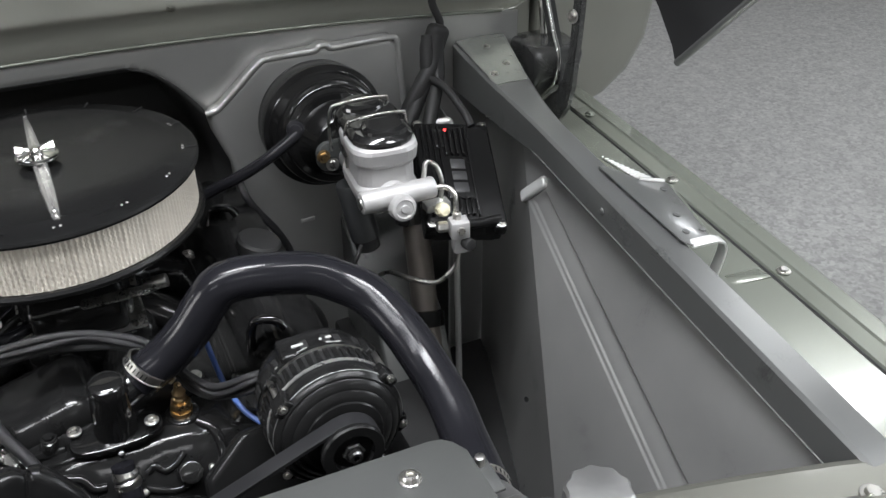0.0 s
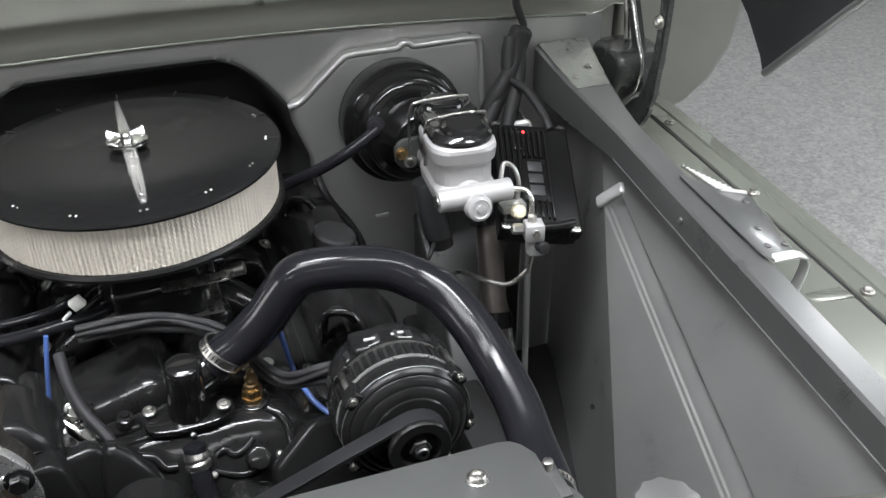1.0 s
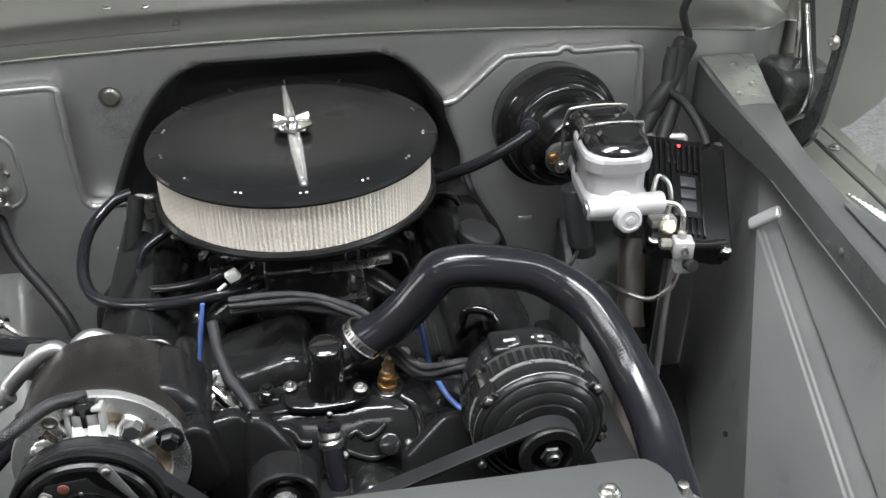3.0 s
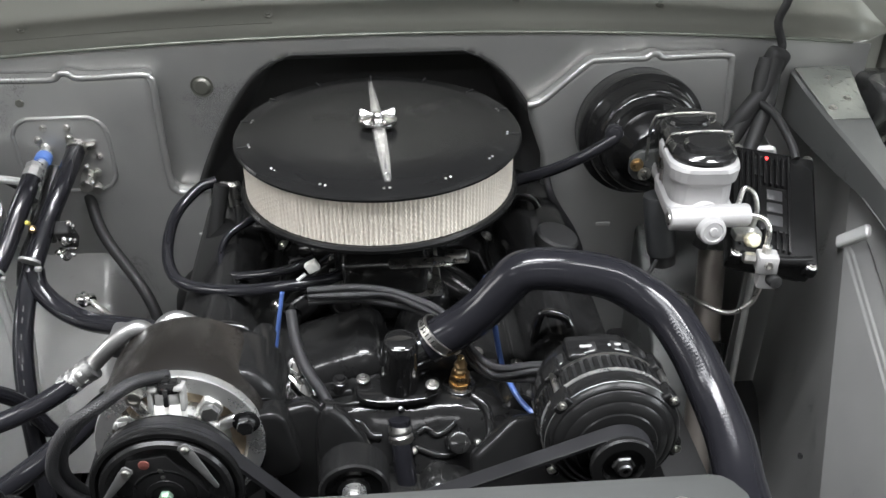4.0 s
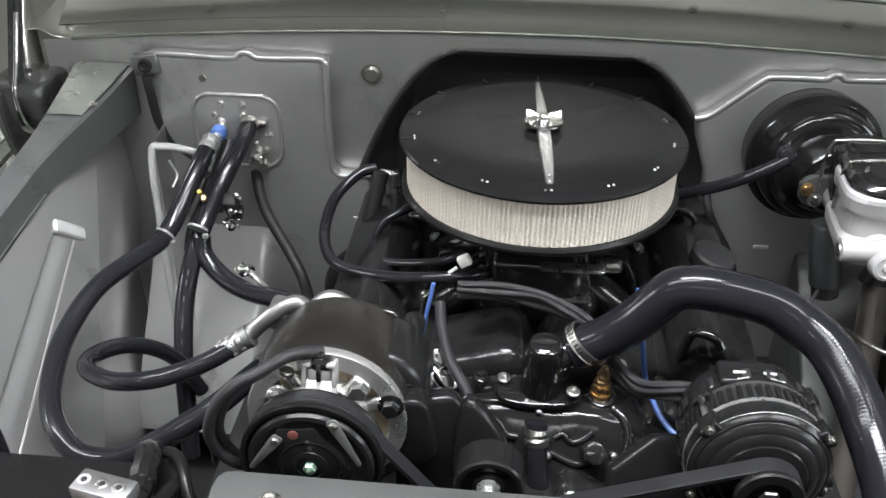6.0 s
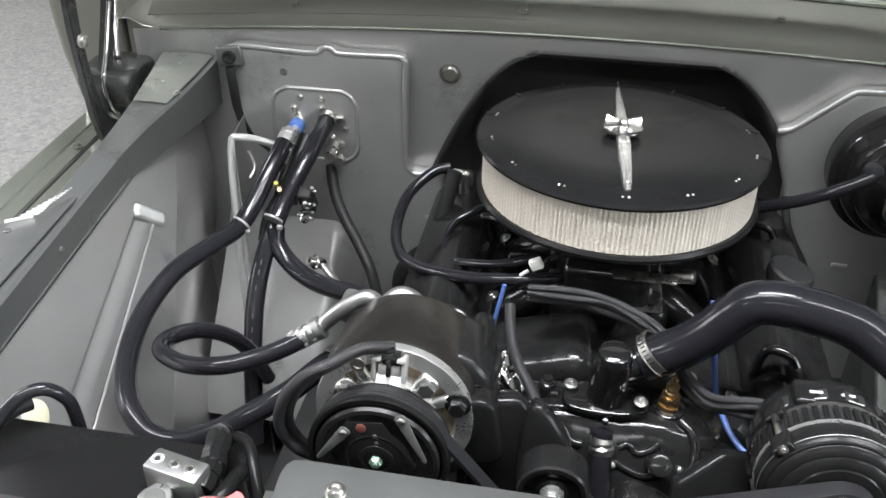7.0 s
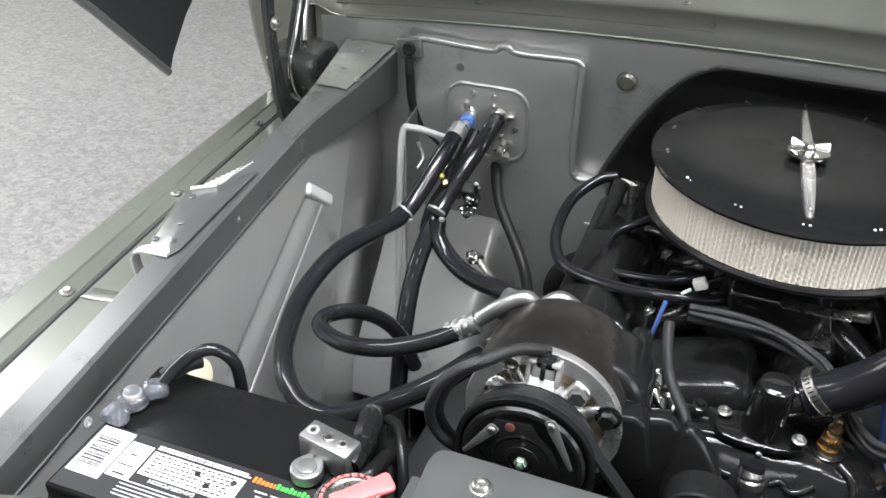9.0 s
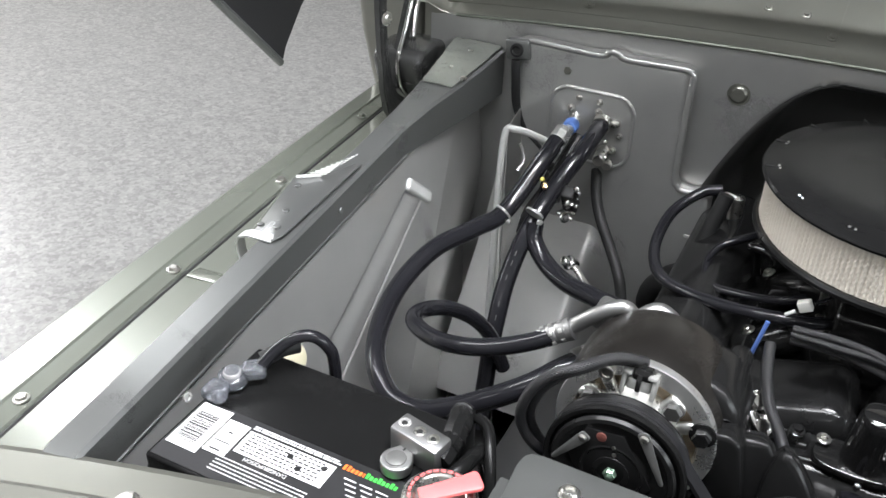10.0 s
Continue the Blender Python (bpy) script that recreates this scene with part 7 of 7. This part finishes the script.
# ---- battery ----
def battery():
    bat = thing("car_battery", (-0.49, -0.568, 0.74), "black car battery with white printed labels", "battery")
    x0, x1, y0, y1, top = -0.613, -0.366, -0.662, -0.482, 0.9530
    part("case", block(((x0 + x1) / 2, (y0 + y1) / 2, 0.838), (x1 - x0 - 0.006, y1 - y0 - 0.006, 0.20), 0.006, None, 3), SATIN_BLACK, bat)
    part("lid", block(((x0 + x1) / 2, (y0 + y1) / 2, 0.934), (x1 - x0, y1 - y0, 0.038), 0.004, None, 3), SATIN_BLACK, bat, "flat black battery lid")
    part("ledge", block((x0 - 0.004, -0.62, 0.915), (0.012, 0.07, 0.02), 0.003), SATIN_BLACK, bat)
    part("tray", block(((x0 + x1) / 2, (y0 + y1) / 2, 0.732), (0.28, 0.21, 0.014), 0.004), RAIL_GREY, bat)
    part("tray_leg", block(((x0 + x1) / 2, (y0 + y1) / 2, 0.58), (0.06, 0.06, 0.30), 0.004), RAIL_GREY, bat)

    def flat(name, xa, xb, ya, yb, mat, parent, h=0.0006, lift=0.0):
        return part(name, block(((xa + xb) / 2, (ya + yb) / 2, top + lift + h / 2), (xb - xa, yb - ya, h), 0), mat, parent)

    strip = flat("label_strip", x0 + 0.004, x1 - 0.003, y0 + 0.004, -0.577, material("black_label", (0.012, 0.012, 0.013), 0.4), bat)
    code = flat("barcode_label", -0.606, -0.570, -0.640, -0.580, LABEL, strip, 0.0005, 0.0008)
    rng = random.Random(4)
    yy = -0.632
    while yy < -0.592:
        wide = rng.choice((0.0008, 0.0012, 0.0020))
        flat("barcode_bar", -0.602, -0.578, yy, yy + wide, INK, code, 0.0003, 0.0014)
        yy += wide + rng.choice((0.0006, 0.0010))
    second = flat("date_label", -0.568, -0.543, -0.632, -0.588, LABEL, strip, 0.0005, 0.0008)
    flat("print_bar", -0.565, -0.547, -0.617, -0.6155, INK, second, 0.0003, 0.0014)
    flat("print_bar", -0.559, -0.553, -0.604, -0.602, INK, second, 0.0003, 0.0014)
    flat("print_bar", -0.563, -0.550, -0.6285, -0.6262, INK, second, 0.0003, 0.0014)
    third = flat("warning_label", -0.540, -0.441, -0.6205, -0.5915, LABEL, strip, 0.0005, 0.0008)
    for k in range(6):
        v = -0.5935 - 0.0044 * k
        u = -0.535
        while u < -0.452:
            run = rng.uniform(0.002, 0.006)
            flat("print_bar", u, u + run, v - 0.0020, v - 0.0001, INK, third, 0.0003, 0.0014)
            u += run + 0.0014
    for u, v in ((-0.487, -0.601), (-0.472, -0.611), (-0.450, -0.599)):
        part("printed_symbol", lathe([(0.0034, 0), (0.0034, 0.0003), (0.0022, 0.0003), (0.0022, 0)], Matrix.Translation((u, v, top + 0.0014)), 20), INK, third)

    def words(text, x, y, size, mat, parent, lift=0.0011):
        cu = bpy.data.curves.new("words", "FONT")
        cu.body, cu.size, cu.extrude, cu.align_x = text, size, 0.00015, "CENTER"
        tmp = bpy.data.objects.new("words", cu)
        me = bpy.data.meshes.new_from_object(tmp)
        bpy.data.objects.remove(tmp)
        me.transform(Matrix.Translation((x, y, top + lift)) @ Matrix.Rotation(radians(180), 4, "Z"))
        me.materials.append(mat)
        ob = new("printed_words", me)
        ob.parent = parent
        ob.matrix_parent_inverse = whole(parent).inverted()
        return ob
    words("DANGER/POISON", -0.500, -0.6225, 0.0062, INK_GREY, strip)
    for k in range(5):
        v = -0.631 - 0.0042 * k
        u = -0.548
        while u < -0.452:
            run = rng.uniform(0.002, 0.006)
            flat("print_bar", u, u + run, v - 0.0013, v - 0.0001, INK_GREY, strip, 0.0003, 0.0008)
            u += run + 0.0010
    for k in range(2):
        u = -0.540
        while u < -0.447:
            run = rng.uniform(0.006, 0.012)
            flat("print_bar", u, u + run, -0.5850 - 0.003 * k, -0.5832 - 0.003 * k, INK_GREY, strip, 0.0003, 0.0008)
            u += run + 0.0012
    u = -0.4355
    for k in range(14):
        run = 0.0030 if k != 5 else 0.0016
        tall = 0.0066 if k in (0, 1, 6, 9, 12) else 0.0048
        flat("brand_bar", u, u + run, -0.5905, -0.5905 + tall, ORANGE if k < 6 else GREEN, strip, 0.0004, 0.0008)
        u += run + 0.0013
    for k in range(4):
        for g in range(3):
            flat("print_bar", -0.428 + 0.017 * g + 0.004 * k, -0.415 + 0.017 * g + 0.003 * k, -0.600 - 0.0055 * k, -0.5986 - 0.0055 * k, INK_GREY, strip, 0.0003, 0.0008)
    # post with a clear cover, and the cast distribution block on the other post
    part("battery_post", drum(0.0095, 0.0, 0.022, Matrix.Translation((-0.598, -0.545, top - 0.002)), 0.002, 24), ALLOY, bat, "lead battery post")
    clamp = thing("battery_clamp", (-0.598, -0.545, top), "cast battery terminal clamp under clear plastic", "battery terminal", "battery terminals")
    part("ring", lathe([(0.010, 0.004), (0.015, 0.004), (0.016, 0.008), (0.015, 0.015), (0.012, 0.017), (0.010, 0.016)], Matrix.Translation((-0.598, -0.545, top)), 30), CLEAR, clamp)
    part("bolt_lug", block((-0.602, -0.568, top + 0.009), (0.022, 0.024, 0.014), 0.004, None, 3), CLEAR, clamp)
    part("bolt", hex_bolt((-0.592, -0.574, top + 0.010), (0.8, -0.5, 0.1), 0.006), CLEAR, clamp)
    part("cable_lug", block((-0.583, -0.528, top + 0.014), (0.026, 0.022, 0.016), 0.006, Matrix.Rotation(radians(35), 4, "Z"), 3), CLEAR, clamp)
    part("cover_knob", drum(0.008, 0, 0.008, Matrix.Translation((-0.598, -0.545, top + 0.015)), 0.003, 20), CLEAR, clamp)
    wire("battery_cable", [(-0.579, -0.524, 0.968), (-0.570, -0.508, 0.982), (-0.556, -0.493, 0.994), (-0.540, -0.482, 0.996), (-0.527, -0.474, 0.982), (-0.522, -0.470, 0.955), (-0.522, -0.468, 0.86)], 0.0068, RUBBER, "thick black battery cable", "cable", "battery cables")
    part("cable_cuff", tube([(-0.585, -0.512, 0.968), (-0.572, -0.494, 0.974), (-0.562, -0.478, 0.972)], 0.0085, 14, 5), DULL_BLACK, clamp)
    ter = thing("terminal_block", (-0.392, -0.560, top), "cast alloy battery terminal distribution block", "battery terminal", "battery terminals")
    turn = Matrix.Rotation(radians(-12), 4, "Z")
    part("body", block((-0.379, -0.541, top + 0.016), (0.056, 0.026, 0.032), 0.003, turn), SATIN_ALLOY, ter)
    drop = [(-0.3905 + 0.0155 * math.cos(a), -0.567 + 0.0155 * math.sin(a)) for a in [radians(150 + 15 * k) for k in range(17)]] + [(-0.381, -0.550), (-0.3865, -0.542), (-0.3925, -0.545)]
    part("ring", extrude(drop, Matrix.Translation((0, 0, top + 0.003)), 0.0125, 0.002, 3), SATIN_ALLOY, ter, "teardrop clamp ring")
    part("split", block((-0.3885, -0.5495, top + 0.0158), (0.0016, 0.012, 0.001), 0, turn), INK, ter)
    part("post", drum(0.0098, 0.0, 0.0172, Matrix.Translation((-0.3905, -0.567, top)), 0.0012, 24), PALE_STEEL, ter, "dull lead post")
    for x, mat in ((-0.398, ALLOY), (-0.380, STEEL), (-0.364, STEEL)):
        part("socket", drum(0.0028, 0, 0.0012, Matrix.Translation((x, -0.541 - 0.21 * (x + 0.379) * 0.9, top + 0.0316)), 0.0003, 14), DULL_BLACK, ter)
        part("set_screw", lathe([(0.0062, 0.0), (0.0062, 0.0015), (0.0042, 0.002), (0.0035, 0.0005), (0, 0.0005)], Matrix.Translation((x, -0.541 - 0.21 * (x + 0.379) * 0.9, top + 0.0315)), 18), mat, ter)
    boot = [(-0.356, -0.548, 0.964), (-0.355, -0.525, 0.967), (-0.359, -0.500, 0.966), (-0.365, -0.478, 0.960), (-0.370, -0.462, 0.944), (-0.372, -0.456, 0.90), (-0.372, -0.455, 0.84)]
    sleeve = wire("battery_cable", boot, 0.0112, DULL_BLACK, "thick black battery cable in a taped boot", "cable", "battery cables")
    # lapped turns of tape round the boot, each a little askew
    rng = random.Random(12)
    for k in range(6):
        f = (k + 0.5) / 6 * 3.4
        a, b = Vector(boot[int(f)]), Vector(boot[int(f) + 1])
        p = a.lerp(b, f - int(f))
        way = (b - a).normalized() + Vector((rng.uniform(-0.25, 0.25), 0, rng.uniform(-0.2, 0.2)))
        ring = lathe([(0.0100, -0.008), (0.0124, -0.0075), (0.0131, 0.0), (0.0126, 0.0080), (0.0100, 0.0085)], axis_matrix(p, way, rng.uniform(0, 6)), 9)
        part("tape_turn", ring, SATIN_BLACK, sleeve, "wrinkled black tape", 20)
    wire("battery_cable", [(-0.345, -0.556, 0.953), (-0.336, -0.540, 0.957), (-0.334, -0.515, 0.952), (-0.336, -0.490, 0.935), (-0.338, -0.475, 0.90), (-0.338, -0.47, 0.84)], 0.0080, SATIN_BLACK, "thick black battery cable", "cable", "battery cables")
    wire("battery_cable", [(-0.352, -0.470, 0.955), (-0.336, -0.480, 0.957), (-0.322, -0.505, 0.948), (-0.310, -0.530, 0.925), (-0.306, -0.545, 0.88)], 0.0060, SATIN_BLACK, "black cable strapped across the boot", "cable", "battery cables")


battery()
